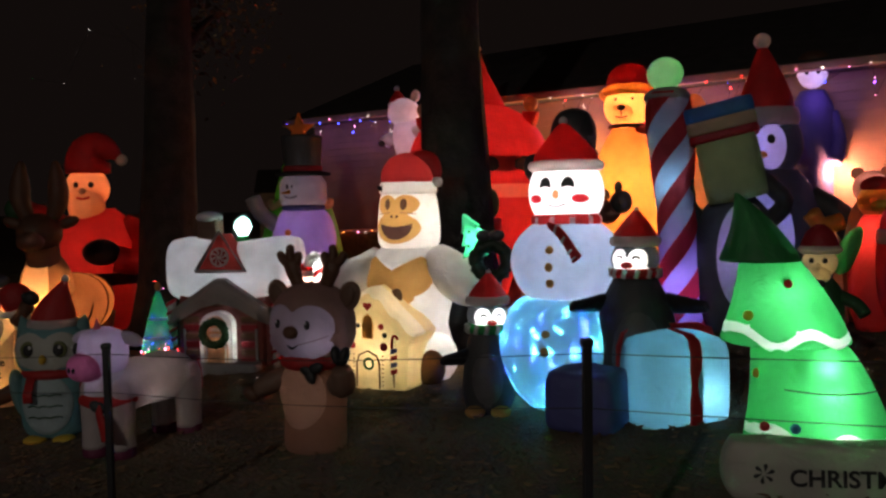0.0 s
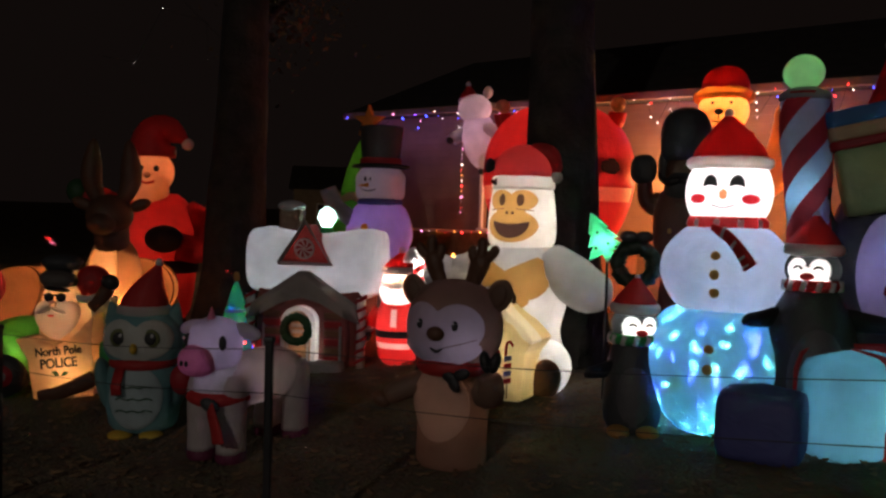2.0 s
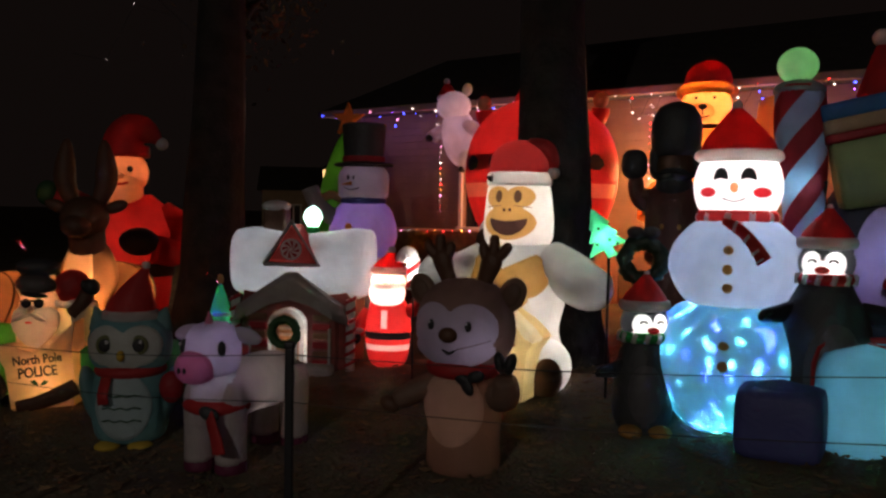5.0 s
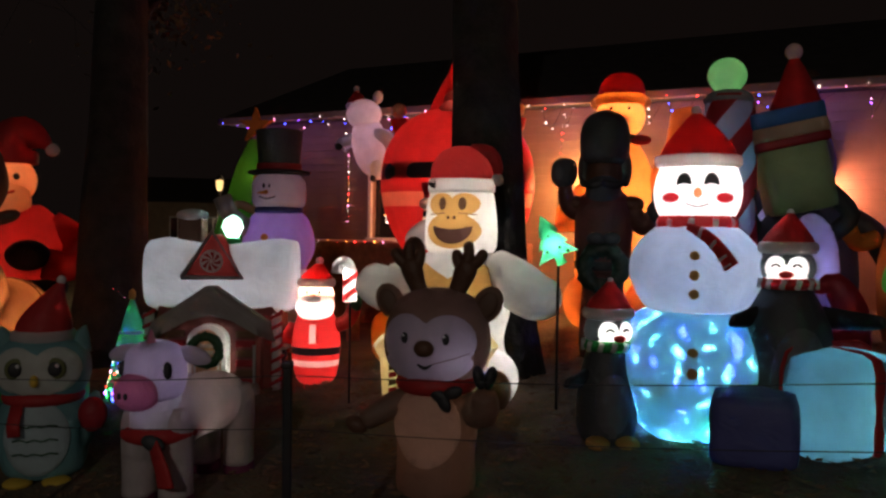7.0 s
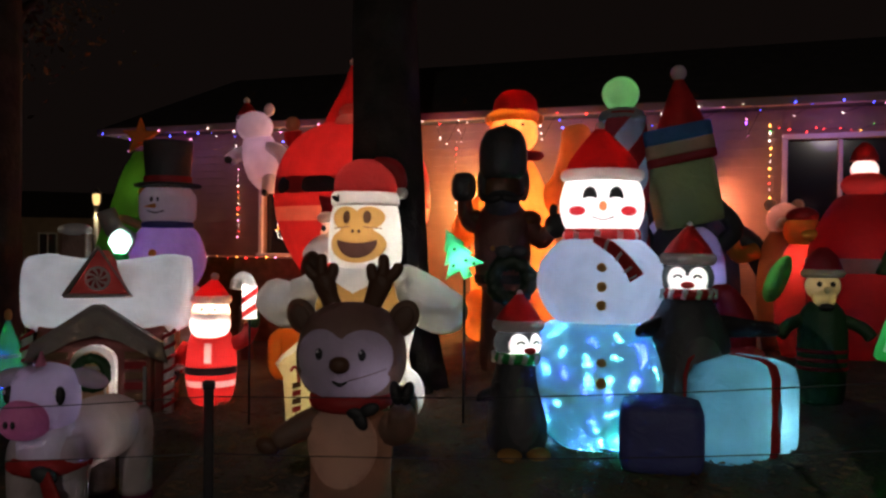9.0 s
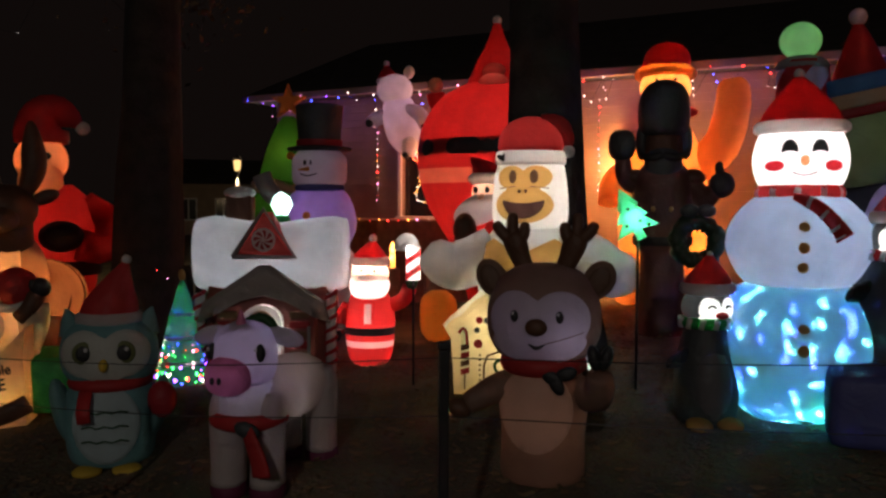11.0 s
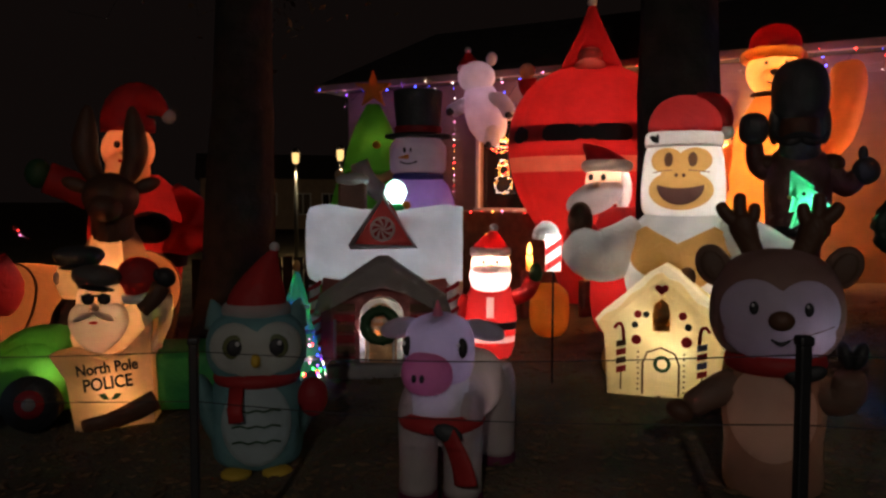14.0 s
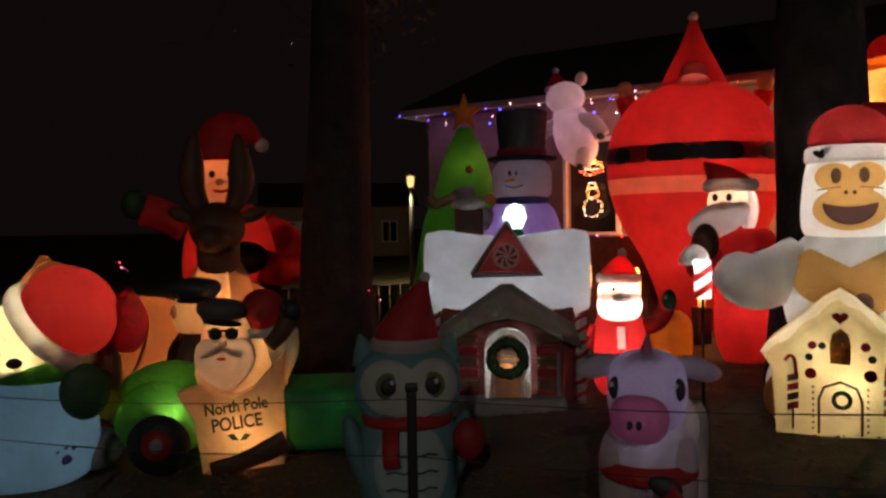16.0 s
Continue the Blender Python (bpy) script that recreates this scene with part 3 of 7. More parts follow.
def snowman():
    t = thing("inflatable_snowman", stand(0.97, 6.47, -26, 0.03) @ Matrix.Diagonal((0.98, 0.98, 1.035, 1)), "white inflatable snowman with santa hat, lit blue from inside", "inflatable", "yard inflatables")
    part("base", lathe([(0.2, 0), (0.32, 0.04), (0.5, 0.24), (0.585, 0.48), (0.54, 0.68), (0.4, 0.84), (0.31, 0.87)], 54, 0.93, (0, 0, 0), 9, 0.018), WHITE, t, "large white lower ball glowing blue")
    part("belly", lathe([(0.29, 0.85), (0.38, 0.93), (0.455, 1.1), (0.425, 1.27), (0.31, 1.4), (0.24, 1.44)], 54, 0.93, (0, 0, 0), 9, 0.018), WHITE, t, "middle ball")
    head = part("head", lathe([(0.18, 1.46), (0.26, 1.5), (0.3, 1.61), (0.297, 1.72), (0.255, 1.83), (0.18, 1.87)], 96, 0.9, (0, 0, 0), smooth_steps=9), WHITE, t, "bright white lit head")
    for s in (-1, 1):
        eye = ovals((s * 0.09, 1.7, 0.05, 0.075))
        inset(head, "eye", lambda x, z, eye=eye, s=s: max(eye(x, z), 1.69 + 0.014 * math.cos(30 * (x - s * 0.09)) - z), BLACK, "black half-moon eye")
        inset(head, "cheek", ovals((s * 0.178, 1.615, 0.056, 0.032)), fabric((0.5, 0.02, 0.03), 0.3), "red cheek")
    part("mouth", tube(arc([(-0.075, -0.262, 1.575), (0, -0.268, 1.555), (0.075, -0.262, 1.575)]), 0.0045, 6), CHARCOAL, head)
    inset(head, "nose", ovals((0, 1.645, 0.028, 0.034)), fabric((0.72, 0.2, 0.08), 0.4), "orange nose")
    hat_parts(t, (0, 0, 1.86), 0.275, 0.33, (-0.02, 0), 0.045, 0.035)
    s = scarf_ring(t, (0, 0, 1.45), 0.25, 0.062, 11)
    way = arc([(-0.06, -0.27, 1.42), (0.06, -0.37, 1.37), (0.16, -0.43, 1.27), (0.22, -0.445, 1.18)])
    end = part("scarf_end", tube(way, [0.03, 0.034, 0.037, 0.04, 0.042, 0.044, 0.046, 0.048, 0.05, 0.052, 0.054, 0.058, 0.06], 12, 0.4), RED, s, "hanging striped scarf end")
    for k in (3, 6, 9, 11):
        part("stripe", tube([way[k] - (way[k + 1] - way[k]) * 0.25, way[k] + (way[k + 1] - way[k]) * 0.3], 0.036 + 0.0022 * k, 12, 0.46), WHITE, end, "white stripe")
    for z, y, sz in ((1.24, -0.405, 0.034), (1.12, -0.425, 0.034), (1.0, -0.4, 0.034), (0.64, -0.515, 0.036), (0.52, -0.545, 0.036)):
        part("button", ball((-0.01, y, z), (sz, 0.02, sz), 16, 8), TAN, t, "brown button")
    part("mitten", ball((0.4, -0.33, 0.57), (0.06, 0.04, 0.06)), TAN, t)
    lamp(t, (0, -0.02, 1.68), (1, 0.97, 0.95), 3.4)
    lamp(t, (0.05, 0, 1.2), (0.5, 0.66, 1), 1.9)
    lamp(t, (0, 0.05, 0.66), (0.03, 0.34, 1), 2.6)
    airy_parts(t, ("head", "hat", "hat_brim"))
    # turning party bulb: a pierced cup throws the spots
    rnd = random.Random(8)
    bm = bmesh.new()
    bmesh.ops.create_icosphere(bm, subdivisions=5, radius=0.11)
    bmesh.ops.translate(bm, verts=bm.verts, vec=(0.0, 0.0, 0.3))
    gone = set()
    for f in bm.faces:
        if rnd.random() < 0.022:
            gone.add(f)
            for e in rnd.sample(list(f.edges), 2):
                gone.update(e.link_faces)
    gone = list(gone)
    bmesh.ops.delete(bm, geom=gone, context="FACES_ONLY")
    part("party_bulb", bm, INSIDE, t, "pierced party bulb")
    lamp(t, (0, 0, 0.3), (0.15, 0.95, 0.9), 90, 0.003)
    lamp(t, (0.035, 0.0, 0.315), (0.04, 0.06, 1), 130, 0.003)
    lamp(t, (0.12, -0.33, 0.14), (0.05, 0.95, 0.55), 0.9)


snowman()


def penguin(place, label, body_h, body_r, head_r, scarf_mats, head_turn, flip):
    """Upright penguin whose lit face looks head_turn degrees to the side of its body."""
    t = thing("inflatable_penguin", place, label, "inflatable", "yard inflatables")
    part("body", lathe([(body_r * 0.7, 0), (body_r * 1.0, body_h * 0.15), (body_r * 1.02, body_h * 0.45), (body_r * 0.9, body_h * 0.75), (head_r * 0.85, body_h)], 28, 0.9, (0, 0, 0), 6, 0.015), CHARCOAL, t, "black body")
    rot = spin(0, 0, head_turn)
    c = Vector((0, 0, body_h + head_r * 0.72))
    head = part("head", ball(c, (head_r, head_r * 0.92, head_r * 0.85), 64, 36), CHARCOAL, t, "black head with lit white face")

    def on(x, z, out=1.0):
        """A place on the front of the head."""
        yy = -head_r * 0.92 * math.sqrt(max(0.05, 1 - (x / head_r) ** 2 - (z / (head_r * 0.85)) ** 2)) * out
        return c + rot @ Vector((x, yy, z))
    hr = head_r
    inset(head, "face", ovals(*[(sx * hr * 0.38, c.z - hr * 0.02, hr * 0.37, hr * 0.46) for sx in (-1, 1)], (0, c.z - hr * 0.4, hr * 0.72, hr * 0.36)), WHITE, "lit white face", True, rot, c)
    for sx in (-1, 1):
        pts = [on(sx * hr * 0.36 + hr * 0.15 * u, hr * (0.04 + 0.1 * (1 - u * u)), 1.02) for u in (-1, -0.4, 0.4, 1)]
        part("eye", tube(pts, hr * 0.045, 8), BLACK, head, "closed smiling eye")
    part("beak", ball(on(0, -hr * 0.24, 1.12), (hr * 0.26, hr * 0.22, hr * 0.14), 14, 8, turn=rot), RED, head, "red beak")
    hat_parts(t, tuple(c + Vector((0, 0, head_r * 0.74))), head_r * 0.98, head_r * 1.3, (0.01, 0), head_r * 0.24, head_r * 0.12)
    s = part("scarf", ring((0, 0, body_h + 0.02), head_r * 0.84, 0.036, 28, 8, "z"), scarf_mats[0], t, "striped scarf")
    for i in range(12):
        a = 2 * math.pi * i / 12
        p = [(head_r * 1.02 * math.cos(a + 0.05 * k), head_r * 1.02 * math.sin(a + 0.05 * k), body_h + 0.02 + 0.03 * k) for k in (-1, 0, 1)]
        part("stripe", tube(p, 0.018, 6), scarf_mats[1], s)
    for sx in (-1, 1):
        q = [(sx * body_r * 0.7, 0, body_h - 0.2), (sx * (body_r + flip * 0.45), -flip * 1.2, body_h - 0.2), (sx * (body_r + flip), -flip * 2.0, body_h - 0.19)]
        part("flipper", tube(arc(q), [0.07, 0.08, 0.075, 0.065, 0.06, 0.055, 0.05, 0.045, 0.03], 10, 0.5), BLACK, t, "black flipper")
        part("foot", ball((sx * body_r * 0.5, -body_r * 0.85, 0.04), (0.08, 0.11, 0.045)), TAN, t, "orange foot")
    part("tummy", ball((0, -body_r * 0.55, body_h * 0.42), (body_r * 0.66, body_r * 0.5, body_h * 0.4)), fabric((0.12, 0.12, 0.13), 0.2), t, "dark grey tummy")
    airy_parts(t, ("head", "hat", "hat_brim"))
    lamp(t, tuple(c + rot @ Vector((0, -head_r * 0.15, 0.0))), (1, 0.98, 0.95), 1.2, 0.02)
    return t


penguin(stand(0.34, 6.47, -6), "small black inflatable penguin with santa hat and lit white face", 0.655, 0.2, 0.165, (GREEN, WHITE), 14, 0.14)
penguin(stand(1.42, 6.08, -10), "black inflatable penguin with santa hat and red striped scarf", 1.02, 0.3, 0.175, (RED, WHITE), -24, 0.17)


def gift(place, size, label, body, ribbon, bright, swell=0.1):
    t = thing("inflatable_gift_box", place, label, "inflatable", "yard inflatables")
    sx, sy, sz = size
    part("box", puff_box((0, 0, sz / 2), size, swell, 10, 0.6), body, t, "swollen nylon box")
    for axis in ((0, 1) if bright else ()):
        pts = []
        for k in range(33):
            a = 2 * math.pi * k / 32
            c, s = math.cos(a), math.sin(a)
            f = 1.03 / max(abs(c), abs(s))
            f = min(f, 1.32)
            u, w = f * c, f * s
            grow = 1.08
            p = [0, 0, 0]
            p[axis] = u * size[axis] / 2 * grow * 0.96
            p[1 - axis] = 0.04
            pts.append((p[0], p[1], sz / 2 + w * sz / 2 * grow * 0.965))
        part("ribbon", tube(pts, 0.05, 8, 0.22), ribbon, t, "red ribbon")
    if not bright:
        part("lid", lathe([(0.2, sz * 0.98), (0.15, sz * 1.03), (0.07, sz * 1.08), (0.01, sz * 1.11)], 24, 0.85, (0, 0, 0), 4, 0.03), body, t, "slack peaked lid")
    if bright:
        lamp(t, (0.0, 0.0, sz * 0.5), (0.75, 0.95, 1), bright * 0.6, 0.03)
        lamp(t, (sx * 0.18, -sy * 0.33, sz * 0.42), (0.85, 0.97, 1), bright * 0.28, 0.02)
    return t


gift(stand(1.6, 5.86, 11, 0.04), (0.66, 0.64, 0.64), "light blue inflatable gift box with red ribbon", SKY_BLUE, RED, 4.8)
gift(stand(1.0, 5.72, -30), (0.5, 0.46, 0.42), "dark navy inflatable gift box, unlit", NAVY, NAVY, 0, 0.03)


def deer():
    DEER_BROWN = fabric((0.27, 0.165, 0.12))
    t = thing("inflatable_reindeer", stand(-0.94, 5.82, -24), "brown inflatable reindeer with red scarf, nearly unlit", "inflatable", "yard inflatables")
    body = part("body", lathe([(0.22, 0), (0.235, 0.06), (0.23, 0.24), (0.245, 0.44), (0.215, 0.58), (0.15, 0.66)], 72, 0.85, (0, 0, 0), 0, 0, smooth_steps=7), DEER_BROWN, t, "brown body")
    inset(body, "tummy", ovals((-0.02, 0.41, 0.2, 0.23)), fabric((0.42, 0.3, 0.25)), "pale tummy")
    head = part("head", lathe([(0.16, 0.665), (0.24, 0.69), (0.298, 0.78), (0.312, 0.88), (0.295, 1.0), (0.235, 1.11), (0.13, 1.175), (0.02, 1.19)], 96, 0.9, (0, 0, 0), smooth_steps=8), DEER_BROWN, t, "broad brown head")
    lobes = ovals((-0.115, 0.9, 0.15, 0.155), (0.115, 0.9, 0.15, 0.155), (0, 0.79, 0.245, 0.125))
    inset(head, "face", lobes, fabric((0.55, 0.48, 0.55)), "pale face patch")
    for s in (-1, 1):
        part("eye", ball((s * 0.118, -0.262, 0.925), (0.021, 0.014, 0.032), 14, 8), BLACK, head, "black eye")
        part("eye_glint", ball((s * 0.118 - 0.006, -0.274, 0.94), (0.006, 0.004, 0.008), 8, 6), WHITE, head)
        ear = part("ear", ball((s * 0.295, 0.01, 1.1), (0.085, 0.04, 0.11), 22, 12, turn=spin(0, s * 28, 0)), DEER_BROWN, head, "rounded brown ear")
        part("ear_lining", ball((s * 0.298, -0.022, 1.1), (0.056, 0.018, 0.08), 18, 10, turn=spin(0, s * 28, 0)), fabric((0.2, 0.115, 0.08)), ear)
        a = part("antler", tube(arc([(s * 0.1, 0, 1.14), (s * 0.135, 0, 1.22), (s * 0.165, 0, 1.3), (s * 0.19, 0, 1.35)]), [0.05, 0.052, 0.054, 0.056, 0.058, 0.062, 0.066, 0.068, 0.068, 0.065, 0.06, 0.05, 0.03], 14, 0.75), DARK_BROWN, head, "dark stuffed antler")
        for p in (((0.15, 1.28), (0.115, 1.35), (0.11, 1.41)), ((0.17, 1.31), (0.18, 1.4), (0.175, 1.46)), ((0.19, 1.31), (0.245, 1.36), (0.275, 1.41))):
            part("tine", tube(arc([(s * x, 0, z) for x, z in p]), [0.034, 0.034, 0.034, 0.034, 0.033, 0.032, 0.03, 0.025, 0.012], 12), DARK_BROWN, a)
    part("nose", ball((0, -0.285, 0.872), (0.058, 0.042, 0.046), 20, 10), DARK_BROWN, head, "dark brown nose")
    part("mouth", tube(arc([(-0.042, -0.268, 0.782), (0, -0.272, 0.762), (0.042, -0.268, 0.782)]), [0.004, 0.006, 0.008, 0.01, 0.011, 0.01, 0.008, 0.006, 0.004], 8), BLACK, head, "dark smile")
    part("seam", tube([(0.31 * math.sin(a), -0.279 * math.cos(a), 0.775 + 0.08 * a) for a in [0.15 + 0.1 * k for k in range(12)]], 0.0025, 5), DARK_BROWN, head)
    s = part("scarf", ring((0, 0, 0.645), 0.185, 0.055, 28, 10, "z"), RED, t, "red scarf")
    for x, z, a in ((0.075, 0.6, 25), (0.15, 0.625, -20), (0.1, 0.565, 60)):
        part("bow", ball((x, -0.215, z), (0.06, 0.022, 0.036), turn=spin(0, a, 0)), BLACK, s, "dark holly bow")
    part("arm", tube(arc([(0.19, -0.03, 0.5), (0.3, -0.1, 0.5), (0.315, -0.15, 0.62)]), [0.085, 0.088, 0.09, 0.09, 0.088, 0.084, 0.08, 0.074, 0.065], 14), DEER_BROWN, t, "raised arm")
    for dx in (-0.028, 0.034):
        part("hoof", ball((0.315 + dx, -0.165, 0.71), (0.034, 0.045, 0.068), turn=spin(0, dx * 500, 0)), BLACK, t, "dark cloven hoof")
    part("arm", tube(arc([(-0.19, -0.03, 0.52), (-0.3, -0.1, 0.47), (-0.4, -0.14, 0.41)]), [0.08, 0.08, 0.08, 0.078, 0.075, 0.07, 0.068, 0.064, 0.05], 14), DEER_BROWN, t)
    part("hoof", ball((-0.44, -0.15, 0.39), (0.07, 0.05, 0.05), turn=spin(0, 25, 0)), DARK_BROWN, t)
    airy_parts(t, ("body", "arm"))
    lamp(t, (0.14, -0.12, 0.82), (0.85, 0.74, 0.98), 0.1, 0.02)
    lamp(t, (0, 0.0, 0.35), (1, 0.62, 0.45), 0.16, 0.03)


deer()


def unicorn():
    t = thing("inflatable_unicorn", stand(-2.55, 6.15, -18), "white inflatable unicorn with pink muzzle and red scarf", "inflatable", "yard inflatables")
    # white nylon dulled: weaker light on body and legs is in the colour
    DIMMED_WHITE = fabric((0.62, 0.55, 0.54))
    part("body", tube(arc([(0.0, -0.06, 0.46), (0.01, 0.1, 0.5), (0.04, 0.46, 0.51), (0.09, 0.84, 0.49)]), [0.12, 0.19, 0.215, 0.215, 0.21, 0.2, 0.195, 0.195, 0.2, 0.2, 0.19, 0.16, 0.06], 26), DIMMED_WHITE, t, "white body")
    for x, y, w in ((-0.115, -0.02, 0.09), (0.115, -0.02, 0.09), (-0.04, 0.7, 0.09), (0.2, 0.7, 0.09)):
        leg = part("leg", lathe([(w * 1.1, 0.07), (w * 1.08, 0.2), (w * 1.15, 0.42), (w * 1.1, 0.52), (w * 0.8, 0.6)], 22, 1.1, (x, y, 0)), DIMMED_WHITE, t, "white leg")
        part("hoof", lathe([(w * 1.05, 0), (w * 1.17, 0.02), (w * 1.12, 0.08), (w * 0.9, 0.1)], 18, 1, (x, y, 0)), fabric((0.14, 0.02, 0.06), 0.2), leg, "dark purple hoof")
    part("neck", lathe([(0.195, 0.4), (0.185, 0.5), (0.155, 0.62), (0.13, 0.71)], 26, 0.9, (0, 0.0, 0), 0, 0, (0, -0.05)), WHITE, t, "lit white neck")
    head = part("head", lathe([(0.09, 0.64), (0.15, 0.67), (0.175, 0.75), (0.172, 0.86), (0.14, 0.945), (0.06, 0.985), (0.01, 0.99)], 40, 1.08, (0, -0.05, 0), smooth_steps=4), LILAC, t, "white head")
    part("muzzle", ball((-0.03, -0.2, 0.715), (0.125, 0.125, 0.108), 28, 16, square=0.85), PINK, head, "pink muzzle")
    for x in (-0.068, -0.03):
        part("nostril", ball((x, -0.328, 0.71), (0.012, 0.01, 0.02), 10, 6), BLACK, head)
    for s in (-1, 1):
        part("eye", ball((s * 0.135, -0.165, 0.835), (0.026, 0.032, 0.05), 16, 10, turn=spin(0, 0, s * 35)), BLACK, head, "large dark eye")
        part("ear", ball((s * 0.215, 0.0, 0.9), (0.11, 0.035, 0.052), 22, 12, turn=spin(0, s * 14, 0)), LILAC, head, "white ear")
        part("eye_glint", ball((s * 0.135 - 0.012, -0.2, 0.856), (0.008, 0.006, 0.012), 8, 6), WHITE, head)
    part("forelock", ball((0.0, -0.12, 0.945), (0.05, 0.05, 0.035)), DEEP_RED, head, "dark red forelock")
    part("horn", lathe([(0.04, 0.93), (0.03, 0.98), (0.004, 1.06)], 14, 1, (0.0, -0.1, 0)), PINK, head, "small horn")
    s = part("scarf", lathe([(0.19, 0.4), (0.216, 0.42), (0.22, 0.455), (0.192, 0.49)], 30, 0.92, (0, 0.0, 0), 9, 0.012, caps=False), RED, t, "red scarf")
    part("scarf_end", tube(arc([(0.06, -0.2, 0.44), (0.11, -0.24, 0.37), (0.15, -0.25, 0.28), (0.17, -0.25, 0.19)]), [0.045, 0.047, 0.049, 0.051, 0.053, 0.055, 0.057, 0.059, 0.061, 0.063, 0.065, 0.067, 0.067], 14, 0.35), RED, s, "hanging scarf end")
    part("knot", ball((0.075, -0.215, 0.425), (0.075, 0.03, 0.045), 16, 10, turn=spin(0, 18, 0)), CHARCOAL, s, "dark scarf knot")
    part("tail", tube(arc([(0.09, 0.84, 0.57), (0.1, 0.95, 0.5), (0.1, 0.97, 0.32)]), 0.05, 10), DEEP_RED, t)
    airy_parts(t, ("head", "muzzle", "neck"))
    airy_parts(t, ("body", "leg"))
    lamp(t, (0, -0.05, 0.6), (0.68, 0.6, 1), 0.13, 0.03)
    lamp(t, (0.0, -0.03, 0.82), (0.85, 0.72, 1), 0.1, 0.03)
    lamp(t, (0.05, 0.3, 0.48), (1, 0.85, 0.8), 0.16, 0.03)


unicorn()


def owl():
    t = thing("inflatable_owl", stand(-3.62, 7.55, 4), "teal inflatable owl with red santa hat and scarf, unlit", "inflatable", "yard inflatables")
    body = part("body", lathe([(0.2, 0.04), (0.28, 0.1), (0.31, 0.32), (0.29, 0.55), (0.24, 0.66)], 72, 0.88, (0, 0, 0), smooth_steps=9), TEAL, t, "teal body")
    inset(body, "tummy", ovals((0, 0.36, 0.22, 0.27)), fabric((0.5, 0.6, 0.6)), "pale feathered tummy")
    head = part("head", ball((0, 0, 0.83), (0.325, 0.27, 0.26), 64, 40, square=0.82), TEAL, t, "wide teal head")
    inset(head, "face", ovals((-0.13, 0.85, 0.16, 0.16), (0.13, 0.85, 0.16, 0.16), (0, 0.78, 0.17, 0.13)), fabric((0.62, 0.62, 0.55)), "pale face disc")
    for s in (-1, 1):
        e = part("eye", ball((s * 0.13, -0.245, 0.86), (0.075, 0.022, 0.08), 22, 10), fabric((0.2, 0.22, 0.09)), head, "big olive eye")
        part("eye_glint", ball((s * 0.13 + 0.02, -0.277, 0.888), (0.014, 0.006, 0.016), 10, 6), WHITE, e)
        part("pupil", ball((s * 0.13, -0.262, 0.86), (0.048, 0.014, 0.054), 16, 8), BLACK, e, "dark pupil")
        part("ear", lathe([(0.1, -0.04), (0.07, 0.06), (0.01, 0.15)], 16, 0.7, (s * 0.235, 0, 0.99), 0, 0, (s * 0.05, 0)), TEAL, head, "ear tuft")
        part("wing", ball((s * 0.31, -0.02, 0.42), (0.07, 0.13, 0.24), turn=spin(0, s * 14, 0)), TEAL, t, "teal wing")
        part("foot", ball((s * 0.13, -0.2, 0.035), (0.1, 0.1, 0.04)), YELLOW, t, "orange foot")
    part("beak", ball((0, -0.29, 0.78), (0.03, 0.035, 0.045), 12, 8), YELLOW, head, "orange beak")
    part("scarf", ring((0, 0, 0.63), 0.24, 0.045, 28, 8, "z"), RED, t, "red scarf")
    part("scarf_end", tube([(-0.12, -0.25, 0.6), (-0.13, -0.32, 0.48), (-0.12, -0.33, 0.4)], 0.05, 10, 0.35), RED, t)
    for k in range(3):
        pts = [(-0.15 + 0.05 * i, -0.295 + 0.004 * abs(i - 3) ** 2, 0.25 + 0.1 * k + 0.015 * (i % 2)) for i in range(7)]
        part("feather_line", tube(pts, 0.006, 6), DARK_GREEN, t)
    part("mitten", ball((0.36, -0.13, 0.5), (0.1, 0.08, 0.13)), DEEP_RED, t, "dark red mitten")
    hat_parts(t, (0.0, 0, 1.07), 0.205, 0.4, (0.12, 0), 0.05, 0.035)
    # weak lamps added inside to lift the otherwise unlit owl
    lamp(t, (0, 0, 0.82), (0.9, 0.95, 1), 0.018, 0.03)
    lamp(t, (0, 0, 0.35), (0.9, 0.95, 1), 0.02, 0.03)


owl()


